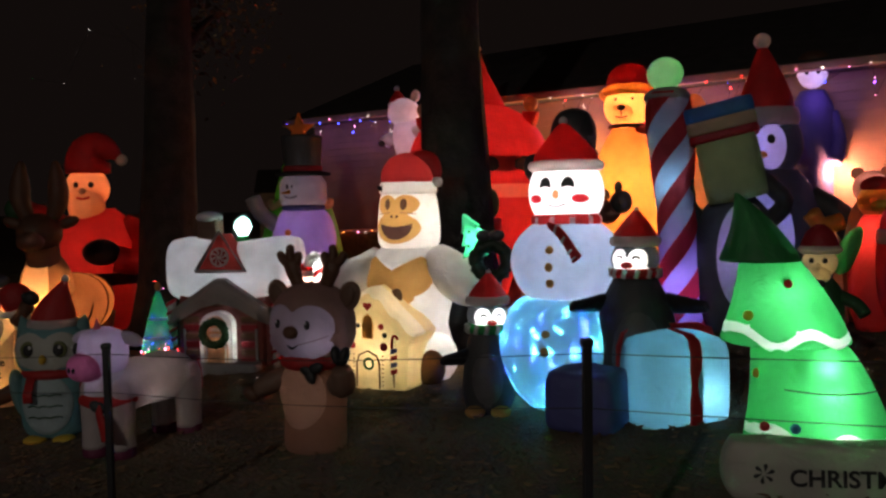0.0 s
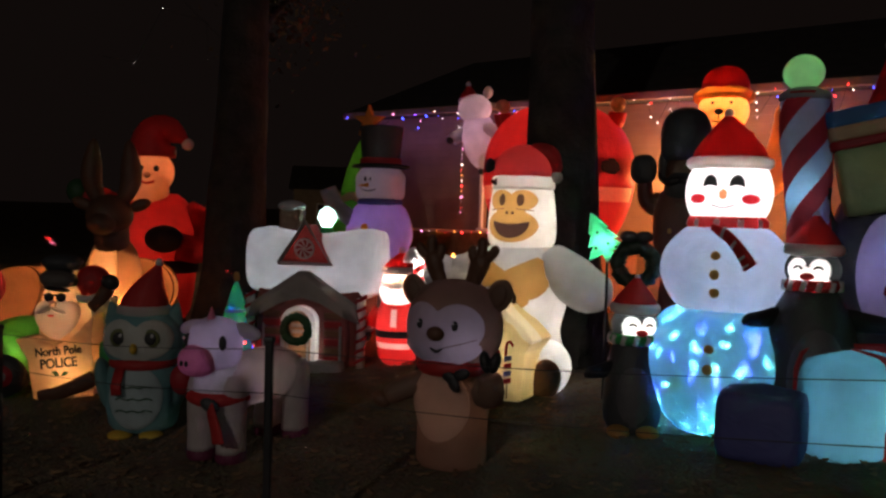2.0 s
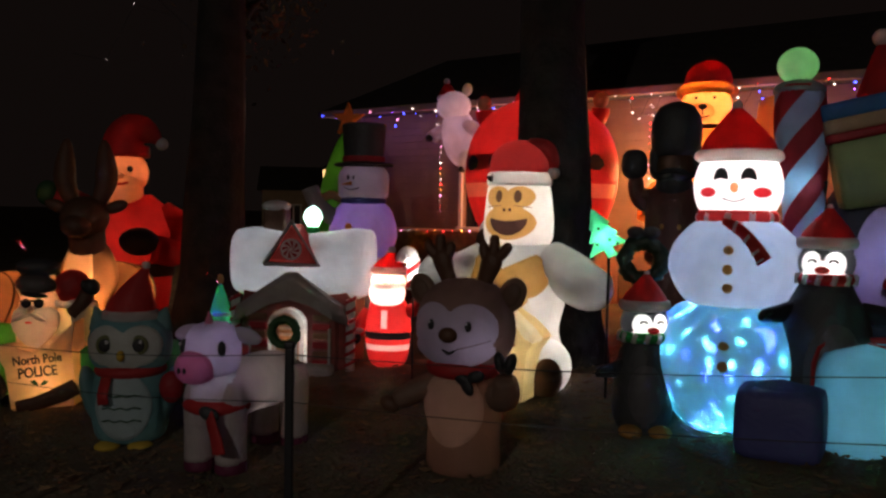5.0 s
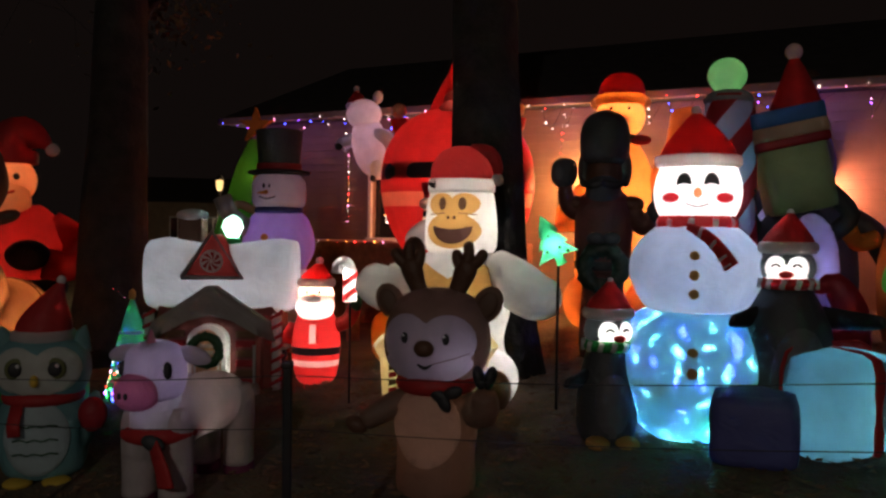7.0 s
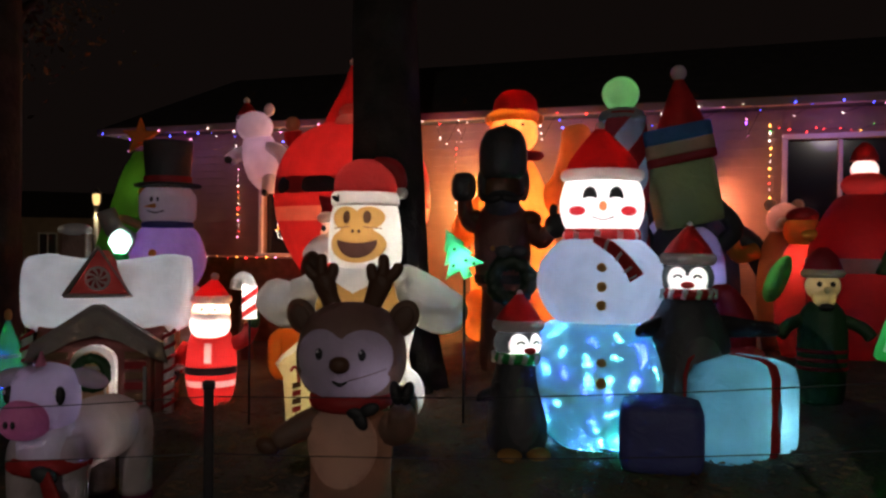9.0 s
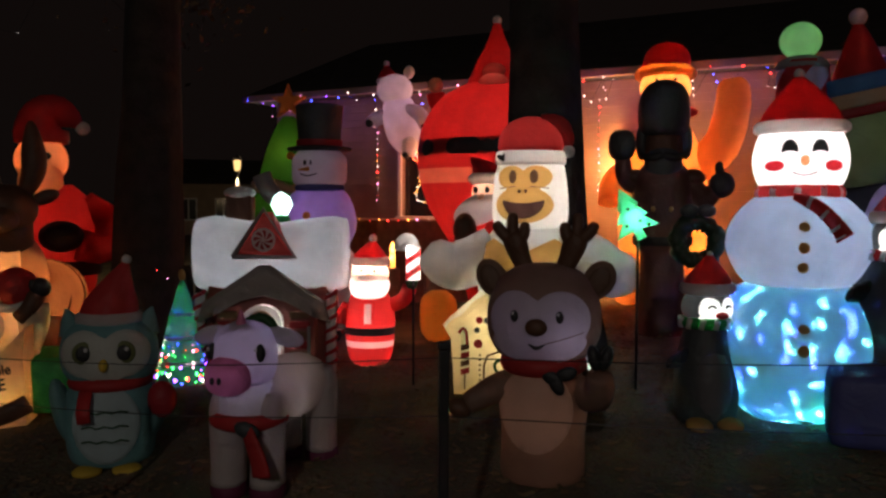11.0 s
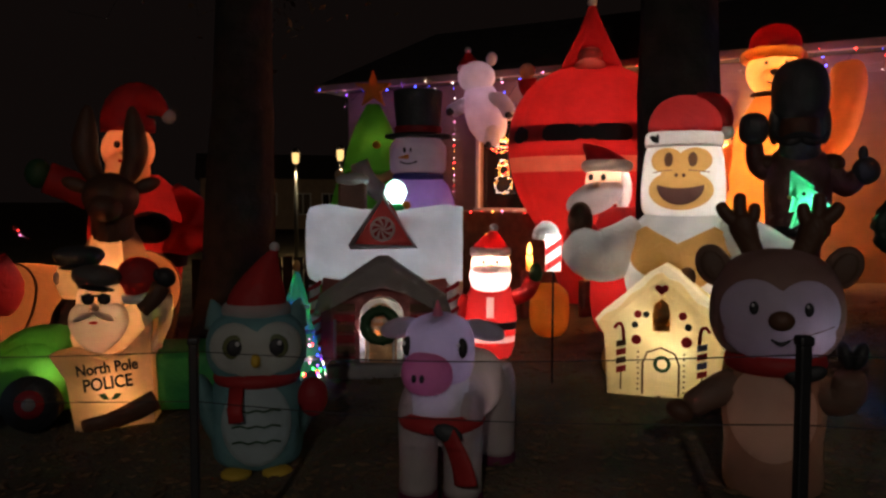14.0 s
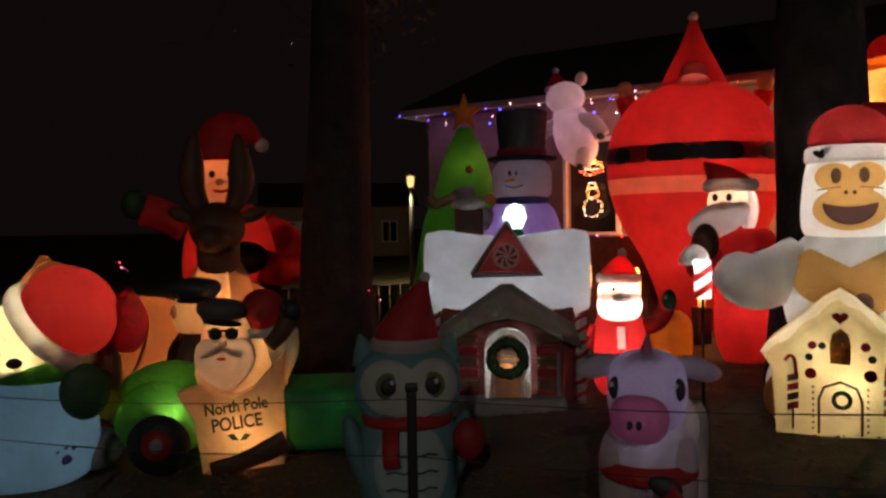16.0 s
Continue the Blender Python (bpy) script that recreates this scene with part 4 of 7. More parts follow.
def gingerbread_house():
    t = thing("inflatable_gingerbread_house", stand(-0.62, 8.0, -29), "cream inflatable gingerbread house with candy decorations, lit warm", "inflatable", "yard inflatables")
    o = [(-0.4, 0), (0.4, 0), (0.41, 0.2), (0.43, 0.45), (0.5, 0.56), (0.44, 0.63), (0.27, 0.77), (0.1, 0.93), (0, 0.99), (-0.1, 0.93), (-0.27, 0.77), (-0.44, 0.63), (-0.5, 0.56), (-0.43, 0.45), (-0.41, 0.2)]
    front = plate(o, -0.2, 0.4, 0.045)
    bmesh.ops.triangulate(front, faces=front.faces[:])
    bmesh.ops.subdivide_edges(front, edges=front.edges[:], cuts=11, use_grid_fill=True)
    body = part("body", front, CREAM, t, "cream front")
    eave = lambda x: float(np.interp(abs(x), [0, 0.1, 0.27, 0.44, 0.5], [0.99, 0.93, 0.77, 0.63, 0.57]))
    inset(body, "snow_edge", lambda x, z: eave(x) - 0.06 - 0.012 * math.sin(34 * x) - z if z > 0.45 else 0.2, fabric((0.9, 0.9, 0.88), 0.6), "white icing along the roof")
    y = -0.252
    part("heart", plate([(0.05 * math.sin(a) ** 3 * 1.0, 0.81 + 0.045 * (13 * math.cos(a) - 5 * math.cos(2 * a) - 2 * math.cos(3 * a) - math.cos(4 * a)) / 16) for a in [k * 2 * math.pi / 24 for k in range(24)]], y, 0.008), DEEP_RED, t, "red heart")
    part("window", plate([(-0.06, 0.5), (0.06, 0.5), (0.065, 0.63), (0.05, 0.7), (0, 0.74), (-0.05, 0.7), (-0.065, 0.63)], y, 0.008), TAN, t, "tan arched window")
    door = [(-0.13, 0.03), (-0.13, 0.26), (-0.1, 0.34), (0, 0.38), (0.1, 0.34), (0.13, 0.26), (0.13, 0.03)]
    part("door_outline", tube([(x, y, z) for x, z in door], 0.008, 6), DARK_BROWN, t, "brown door outline")
    part("wreath", ring((0.01, y - 0.005, 0.26), 0.05, 0.013, 20, 6), DARK_GREEN, t, "small dark wreath")
    for x, z, r, m in ((-0.17, 0.62, 0.028, DEEP_RED), (0.15, 0.62, 0.03, DEEP_RED), (-0.19, 0.54, 0.024, CHARCOAL), (0.19, 0.54, 0.026, CHARCOAL), (-0.18, 0.43, 0.036, DEEP_RED), (0.18, 0.43, 0.04, DEEP_RED), (-0.11, 0.62, 0.024, CHARCOAL)):
        part("candy_dot", plate(circle(x, z, r, 14), y, 0.008), m, t)
    for s in (-1, 1):
        part("candy_cane", tube(arc([(s * 0.27, y, 0.42), (s * 0.28, y, 0.52), (s * 0.31, y, 0.545), (s * 0.34, y, 0.51)]), 0.012, 8), DEEP_RED, t)
        for k in range(4):
            part("candy_stick", plate([(s * 0.29 - 0.035, 0.17 + 0.065 * k), (s * 0.29 + 0.035, 0.19 + 0.065 * k), (s * 0.29 + 0.035, 0.235 + 0.065 * k), (s * 0.29 - 0.035, 0.215 + 0.065 * k)], y, 0.008), (DEEP_RED, NAVY)[k % 2] if s > 0 else (DEEP_RED, DARK_BROWN)[k % 2], t)
        part("stick", tube([(s * 0.29, y, 0.05), (s * 0.29, y, 0.18)], 0.006, 6), DARK_BROWN, t)
        for k in range(8):
            part("icing_dot", plate(circle(s * 0.165, 0.06 + 0.04 * k, 0.008, 8), y, 0.006), DARK_BROWN, t)
    lamp(t, (0.02, 0.0, 0.45), (1, 0.72, 0.38), 2.0, 0.03)
    lamp(t, (0.1, -0.16, 0.36), (1, 0.8, 0.5), 0.5, 0.01)
    lamp(t, (-0.17, -0.15, 0.6), (1, 0.8, 0.5), 0.3, 0.01)


gingerbread_house()


def gorilla():
    t = thing("inflatable_yeti", stand(-0.35, 8.36, -28), "tall white inflatable yeti with golden face and red santa hat", "inflatable", "yard inflatables")
    body = part("body", lathe([(0.3, 0.0), (0.42, 0.1), (0.46, 0.3), (0.4, 0.55), (0.45, 0.8), (0.47, 1.0), (0.41, 1.2), (0.28, 1.36)], 96, 0.8, (0, 0, 0), smooth_steps=9), WHITE, t, "white nylon body")
    heart = ovals((-0.19, 1.06, 0.2, 0.2), (0.19, 1.06, 0.2, 0.2), (0, 0.88, 0.23, 0.26))
    inset(body, "chest_patch", lambda x, z: max(heart(x, z), (z - 1.12 - abs(x) * 0.5) * 0.8, (0.66 + abs(x) * 0.75 - z) * 0.7), TAN, "tan heart-shaped chest patch")
    part("chest_hand", ball((0.07, -0.4, 0.86), (0.07, 0.04, 0.09), 18, 10, turn=spin(0, 20, 0)), BROWN, t, "brown spot on the chest")
    for s in (-1, 1):
        part("leg", ball((s * 0.33, -0.12, 0.24), (0.24, 0.26, 0.26), 28, 16), WHITE, t, "white leg")
        part("sole", ball((s * 0.42, -0.34, 0.17), (0.15, 0.08, 0.19), 20, 10, turn=spin(0, s * 14, 0)), TAN if s < 0 else BROWN, t, "tan foot sole")
    fat = [0.19, 0.2, 0.205, 0.21, 0.215, 0.22, 0.22, 0.215, 0.21, 0.2, 0.18, 0.15, 0.08]
    part("arm", tube(arc([(-0.3, 0, 1.17), (-0.5, -0.07, 1.04), (-0.68, -0.14, 1.0), (-0.88, -0.2, 1.14)]), fat, 20), WHITE, t, "white arm")
    part("arm", tube(arc([(0.3, 0, 1.19), (0.5, -0.06, 1.09), (0.7, -0.12, 0.98), (0.92, -0.17, 0.96)]), fat, 20), WHITE, t)
    head = part("head", lathe([(0.24, 1.3), (0.315, 1.37), (0.328, 1.54), (0.308, 1.76), (0.285, 1.875)], 132, 0.88, (0, 0, 0), smooth_steps=14, caps=False), WHITE, t, "white hood")
    gold = fabric((0.56, 0.32, 0.1))
    face = inset(head, "face", ovals((-0.105, 1.76, 0.125, 0.098), (0.105, 1.76, 0.125, 0.098), (0, 1.53, 0.245, 0.155), (0, 1.66, 0.14, 0.07)), gold, "golden tan face")
    for s in (-1, 1):
        inset(face, "eye", ovals((s * 0.09, 1.765, 0.034, 0.056)), DARK_BROWN, "dark oval eye")
        part("nostril", ball((s * 0.028, -0.288, 1.645), (0.014, 0.01, 0.016), 10, 6), DARK_BROWN, head)
        part("brow_seam", tube([(s * x, -0.88 * math.sqrt(0.317 ** 2 - x * x) - 0.002, 1.682 - 0.1 * (x - 0.08)) for x in (0.06, 0.1, 0.14, 0.18, 0.21)], 0.005, 6), BROWN, head)
    big = ovals((0, 1.565, 0.178, 0.15))
    inset(face, "mouth", lambda x, z: max(big(x, z), z - 1.545 - 0.9 * x * x), fabric((0.13, 0.06, 0.05), 0.25), "open brown mouth")
    rim = [(0.172 * math.cos(a), 1.565 - 0.142 * math.sin(a)) for a in [math.pi * k / 18 for k in range(19)]]
    part("lip_line", tube([(x, -0.88 * math.sqrt(max(0.01, 0.327 ** 2 - x * x)) - 0.002, z) for x, z in rim], 0.006, 6), DARK_BROWN, head)
    hat = part("hat", lathe([(0.275, 1.98), (0.285, 2.03), (0.265, 2.13), (0.19, 2.23), (0.08, 2.28), (0.01, 2.285)], 40, 0.9, (0.005, 0, 0), 6, 0.012, caps=False), RED, t, "red nylon santa hat")
    part("hat_fold", tube(arc([(0.1, 0, 2.2), (0.24, 0.02, 2.2), (0.31, 0.03, 2.1), (0.32, 0.03, 2.03)]), [0.1, 0.1, 0.098, 0.092, 0.086, 0.08, 0.074, 0.066, 0.06, 0.054, 0.048, 0.042, 0.036], 14), RED, hat)
    part("bobble", ball((0.32, 0.03, 1.985), 0.055, 16, 10), WHITE, hat, "white bobble")
    part("hat_brim", lathe([(0.28, 1.865), (0.3, 1.88), (0.304, 1.93), (0.296, 1.975), (0.272, 1.995)], 48, 0.89, caps=False), WHITE, hat, "white fur band")
    for dx, a in ((0, 30), (0.06, -25), (0.03, 80)):
        part("holly", ball((-0.2 + dx, -0.21, 1.925), (0.045, 0.016, 0.022), 14, 8, turn=spin(0, a, 0)), BLACK, hat, "dark holly leaf")
    airy_parts(t, ("body", "leg", "arm"))
    lamp(t, (0.05, 0.03, 1.66), (1, 0.9, 0.78), 2.8, 0.05)
    lamp(t, (0.1, 0.06, 0.75), (1, 0.92, 0.86), 2.6, 0.05)
    lamp(t, (0.38, -0.06, 0.36), (1, 0.95, 0.9), 1.1, 0.03)


gorilla()


def candy_house():
    t = thing("inflatable_candy_house", stand(-2.62, 10.3, -8), "inflatable winter house with snowy white roof and peppermint gable", "inflatable", "yard inflatables")
    part("body", puff_box((0, 0.1, 0.45), (1.25, 0.9, 0.95), 0.05), fabric((0.26, 0.07, 0.06), 0.2), t, "red-brown walls")
    prof = []
    for k in range(24):
        a = 2 * math.pi * k / 24
        prof.append((0.5 * math.copysign(abs(math.cos(a)) ** 0.7, math.cos(a)), 0.45 * math.copysign(abs(math.sin(a)) ** 0.7, math.sin(a))))
    rows = []
    for i in range(13):
        u = -0.76 + 1.52 * i / 12
        e = 1 - 0.16 * (abs(u) / 0.76) ** 6
        sag = 0.015 * math.cos(u * 4)
        rows.append([(u, 0.08 + p[0] * e, 1.16 + p[1] * e * (0.9 + 0.1 * abs(u)) - sag + 0.05 * (u / 0.76) ** 2) for p in prof])
    roof = part("roof", grid_mesh(rows), WHITE, t, "swollen snowy white roof")
    part("porch_roof", plate([(-0.66, 0.56), (-0.6, 0.76), (-0.3, 0.96), (-0.05, 1.13), (0.05, 1.13), (0.3, 0.96), (0.6, 0.76), (0.66, 0.56), (0.3, 0.76), (0, 0.84), (-0.3, 0.76)], -0.54, 0.13, 0.03), fabric((0.3, 0.26, 0.25), 0.04), t, "grey porch gable")
    part("porch", puff_box((0, -0.3, 0.4), (1.0, 0.4, 0.8), 0.03), fabric((0.3, 0.09, 0.08), 0.2), t, "red-brown porch front")
    g = part("gable", plate([(-0.3, 1.22), (0.3, 1.22), (0.03, 1.66), (-0.03, 1.66)], -0.47, 0.3, 0.02), fabric((0.42, 0.06, 0.05)), t, "red triangular gable")
    part("gable_rim", tube([(-0.31, -0.48, 1.215), (0.31, -0.48, 1.215), (0, -0.48, 1.69), (-0.31, -0.48, 1.215)], 0.025, 8), GREY, g, "white gable edge")
    part("peppermint", plate(circle(0, 1.385, 0.118, 28), -0.505, 0.01), WHITE, g, "white peppermint disc")
    for k in range(8):
        a = 2 * math.pi * k / 8
        pts = [(0.015 * math.cos(a), 1.385 + 0.015 * math.sin(a))]
        pts += [(0.1 * r * math.cos(a + 0.5 * r + d), 1.385 + 0.1 * r * math.sin(a + 0.5 * r + d)) for r, d in ((0.5, 0), (0.95, 0.0), (0.97, 0.22), (0.95, 0.44), (0.5, 0.35))]
        part("swirl", plate(pts, -0.512, 0.008), DEEP_RED, g)
    arch = [(-0.17, 0.14)] + [(0.17 * -math.cos(a), 0.56 + 0.17 * math.sin(a)) for a in [k * math.pi / 10 for k in range(11)]] + [(0.17, 0.14)]
    d = part("door", plate([(x * 1.18, z * 1.04 - 0.01) for x, z in arch], -0.66, 0.14), SHEER, t, "white lit door arch")
    part("door_leaf", plate([(x * 0.86, z * 0.96) for x, z in arch], -0.668, 0.006), BUFF, d, "peach door leaf")
    for z in (0.54, 0.47):
        part("door_window", box((0.0, -0.675, z), (0.14, 0.012, 0.04)), WHITE, d)
    for s in (-1, 1):
        part("door_stripe", box((s * 0.12, -0.674, 0.3), (0.022, 0.012, 0.3)), WHITE, d)
    part("wreath", ring((0.0, -0.72, 0.5), 0.14, 0.046, 40, 10, "y", 0.5, 2), DARK_GREEN, t, "dark green wreath on the door")
    for s in (-1, 1):
        for k in range(6):
            part("clapboard", box((s * 0.36, -0.525, 0.14 + 0.1 * k), (0.2, 0.03, 0.07), 0.01), (DEEP_RED, BROWN)[k % 2], t)
        part("shutter_edge", box((s * 0.47 + s * -0.02, -0.53, 0.32), (0.03, 0.03, 0.42), 0.008), GREY, t)
        c = part("candy_post", tube([(s * 0.66, -0.42, 0.02), (s * 0.66, -0.42, 0.84)], 0.05, 12), WHITE, t, "red and white candy post")
        for k in range(7):
            pts = [(s * 0.66 + 0.053 * math.cos(a), -0.42 + 0.053 * math.sin(a), 0.06 + 0.115 * k + 0.08 * a / math.pi - 0.04) for a in [math.pi * (1 + j / 6) for j in range(7)]]
            part("candy_stripe", tube(pts, 0.02, 6), DEEP_RED, c)
    part("step", puff_box((0, -0.62, 0.07), (1.0, 0.26, 0.14), 0.05), GREY, t, "front step")
    ch = part("chimney", box((-0.36, 0.1, 1.69), (0.27, 0.25, 0.3), 0.03), DARK_BROWN, t, "brown chimney")
    part("chimney_snow", ball((-0.36, 0.08, 1.86), (0.17, 0.16, 0.07)), WHITE, ch, "snow cap")
    lamp(t, (0.0, -0.585, 0.42), (1, 0.95, 0.9), 0.7, 0.02)
    lamp(t, (0.0, -0.3, 0.5), (1, 0.8, 0.6), 0.8, 0.02)
    airy_parts(t, ("roof", "gable"))
    for x, y, z, w in ((-0.42, 0.1, 1.16, 1.5), (0.0, 0.2, 1.1, 1.6), (0.42, 0.1, 1.16, 1.5), (0.02, -0.36, 0.98, 0.25), (0.0, -0.42, 1.4, 0.22)):
        lamp(t, (x, y, z), (0.78, 0.9, 1), w, 0.05)


candy_house()


def gem_light():
    t = thing("ornament_light", pose(-2.53, 10.36, 1.4), "pale green lit ornament bulb on the roof", "lamp")
    part("bulb", lathe([(0.02, 0.22), (0.09, 0.17), (0.12, 0.08), (0.07, -0.02), (0.05, -0.05)][::-1], 6, 1, (0, 0, 0), smooth_steps=1), WHITE, t, "faceted lit bulb")
    part("socket", lathe([(0.09, -0.12), (0.085, -0.06), (0.06, -0.03)], 12), GREEN, t, "green socket")
    lamp(t, (0, 0, 0.08), (0.5, 1, 0.82), 1.8, 0.02)


gem_light()

# ---- more of the yard ----
def small_santa():
    p = stand(-1.62, 10.0, -10) @ Matrix.Scale(1.1, 4)
    hat, band, bob = hat_meshes((0, 0, 0.98), 0.17, 0.2, (0.03, 0), 0.045, 0.04)
    pieces = [(lathe([(0.14, 0), (0.2, 0.08), (0.235, 0.3), (0.23, 0.5), (0.18, 0.66), (0.12, 0.72)], 64, 0.88, smooth_steps=8), RED, "coat"),
              (ball((0, -0.02, 0.86), (0.18, 0.17, 0.16)), SKIN, "head"), (ball((0, -0.07, 0.76), (0.19, 0.15, 0.17)), WHITE, "beard"), (ball((0, -0.19, 0.83), (0.08, 0.04, 0.035)), WHITE, "moustache"), (hat, RED, "hat"), (band, WHITE, "hat_brim"),
              (tube(arc([(-0.2, 0, 0.56), (-0.28, -0.06, 0.42), (-0.3, -0.12, 0.34)]), 0.07), RED, "arm"), (tube(arc([(0.2, 0, 0.56), (0.32, -0.05, 0.62), (0.38, -0.08, 0.74)]), 0.07), RED, "arm")]
    t = figure("inflatable_santa", pieces, p, "small brightly lit inflatable santa with white beard", "inflatable", "yard inflatables")
    part("bobble", bob, WHITE, t, "white bobble")
    for s in (-1, 1):
        part("eye", ball((s * 0.06, -0.18, 0.9), (0.014, 0.012, 0.018), 8, 6), BLACK, t)
    part("nose", ball((0, -0.2, 0.86), (0.025, 0.025, 0.02), 10, 6), SKIN, t)
    lamp(t, (0, -0.04, 0.9), (1, 0.88, 0.84), 5.5, 0.03)
    lamp(t, (0, 0, 0.35), (1, 0.55, 0.5), 2.2, 0.03)
    coat = [o for o in t.children if o.name.startswith("coat")][0]
    inset(coat, "belt", lambda x, z: abs(z - 0.33) - 0.035, BLACK, "black belt")
    inset(coat, "coat_hem", lambda x, z: abs(z - 0.21) - 0.03, WHITE, "white coat hem")
    inset(coat, "coat_trim", lambda x, z: max(abs(x) - 0.032, abs(z - 0.5) - 0.09), WHITE, "white coat trim")
    part("mitten", ball((-0.31, -0.13, 0.3), (0.06, 0.06, 0.07)), BLACK, t, "black mitten")
    part("mitten", ball((0.4, -0.09, 0.8), (0.06, 0.06, 0.09)), DARK_GREEN, t)
    part("cuff", ball((-0.3, -0.12, 0.37), (0.08, 0.08, 0.035)), WHITE, t, "white cuff")


small_santa()


def candy_cane():
    t = thing("inflatable_candy_cane", stand(-1.32, 8.7, -15), "lit red and white candy cane on a thin dark stake", "inflatable", "yard inflatables")
    c = part("stem", tube(arc([(0, 0, 0.94), (0, 0, 1.05), (0, 0, 1.15), (0.0, 0, 1.24)]), 0.065, 16), WHITE, t, "white lit stem")
    part("hook", tube(arc([(0.0, 0, 1.16), (-0.01, 0, 1.26), (-0.06, 0, 1.3), (-0.11, 0, 1.26), (-0.12, 0, 1.2)]), 0.058, 14), WHITE, t, "curved hook")
    for k in range(2):
        bm = hoop(0.068, 0.98 + 0.13 * k, 0.068, 1.04 + 0.13 * k, 1, n=20, swell=0.002)
        for v in bm.verts:
            v.co.z += 0.7 * v.co.x
        part("stripe", bm, RED, c, "red stripe")
    part("stake", tube([(0, 0, -0.05), (0, 0, 0.97)], 0.01, 8), METAL_DARK, t, "thin dark stake")
    airy_parts(t, ("stem", "hook"))
    lamp(t, (-0.02, 0, 1.2), (1, 0.92, 0.85), 1.3, 0.02)
    lamp(t, (0, 0, 1.02), (1, 0.8, 0.7), 0.3, 0.02)


candy_cane()


def pumpkin():
    t = thing("inflatable_barrel", stand(-0.72, 11.2, 0), "orange lit round inflatable behind the candy cane", "inflatable", "yard inflatables")
    part("body", lathe([(0.12, 0), (0.2, 0.1), (0.22, 0.3), (0.2, 0.5), (0.1, 0.6)], 24, 1, (0, 0, 0), 8, 0.04), ORANGE, t, "orange body")
    lamp(t, (0, 0, 0.3), (1, 0.5, 0.2), 0.3, 0.03)


pumpkin()


def sparkle_tree():
    t = thing("inflatable_sparkle_tree", stand(-3.5, 9.98, 0), "small inflatable tree with dancing coloured lights", "inflatable", "yard inflatables")
    sparkle = fabric((0.05, 0.3, 0.12), 0.45)
    part("crown", lathe([(0.27, 0.0), (0.265, 0.04), (0.2, 0.35), (0.12, 0.7), (0.03, 1.0), (0.01, 1.04)], 28, 1, (0, 0, 0), 7, 0.02), sparkle, t, "pale green crown")
    part("tip", ball((0, 0, 1.08), (0.035, 0.03, 0.06)), TAN, t, "top ornament")
    for z, r in ((0.2, 0.235), (0.45, 0.178), (0.68, 0.122)):
        part("garland", hoop(r + 0.004, z, r - 0.008, z + 0.035, 1, swell=0.004), fabric((0.8, 0.6, 0.8), 0.7), t, "pale garland")
    # glowing dots stand in for coloured spots thrown from inside
    rnd = random.Random(12)
    for k in range(210):
        z = 0.03 + 0.95 * (1 - math.sqrt(rnd.random()))
        a = rnd.uniform(0, 2 * math.pi)
        r = 0.268 * (1 - z / 1.05) + 0.008
        o = new("led", BULBS[rnd.choice(("red", "green", "blue", "green", "white", "purple", "pink"))])
        o.location, o.parent = (r * math.cos(a), r * math.sin(a), z), t
        w = rnd.uniform(0.4, 0.9)
        o.scale = (w, w, w)
    lamp(t, (0.0, 0.06, 0.25), (0.3, 1, 0.6), 0.1, 0.03)
    lamp(t, (0.02, -0.04, 0.08), (0.5, 0.6, 1), 0.14, 0.03)


sparkle_tree()


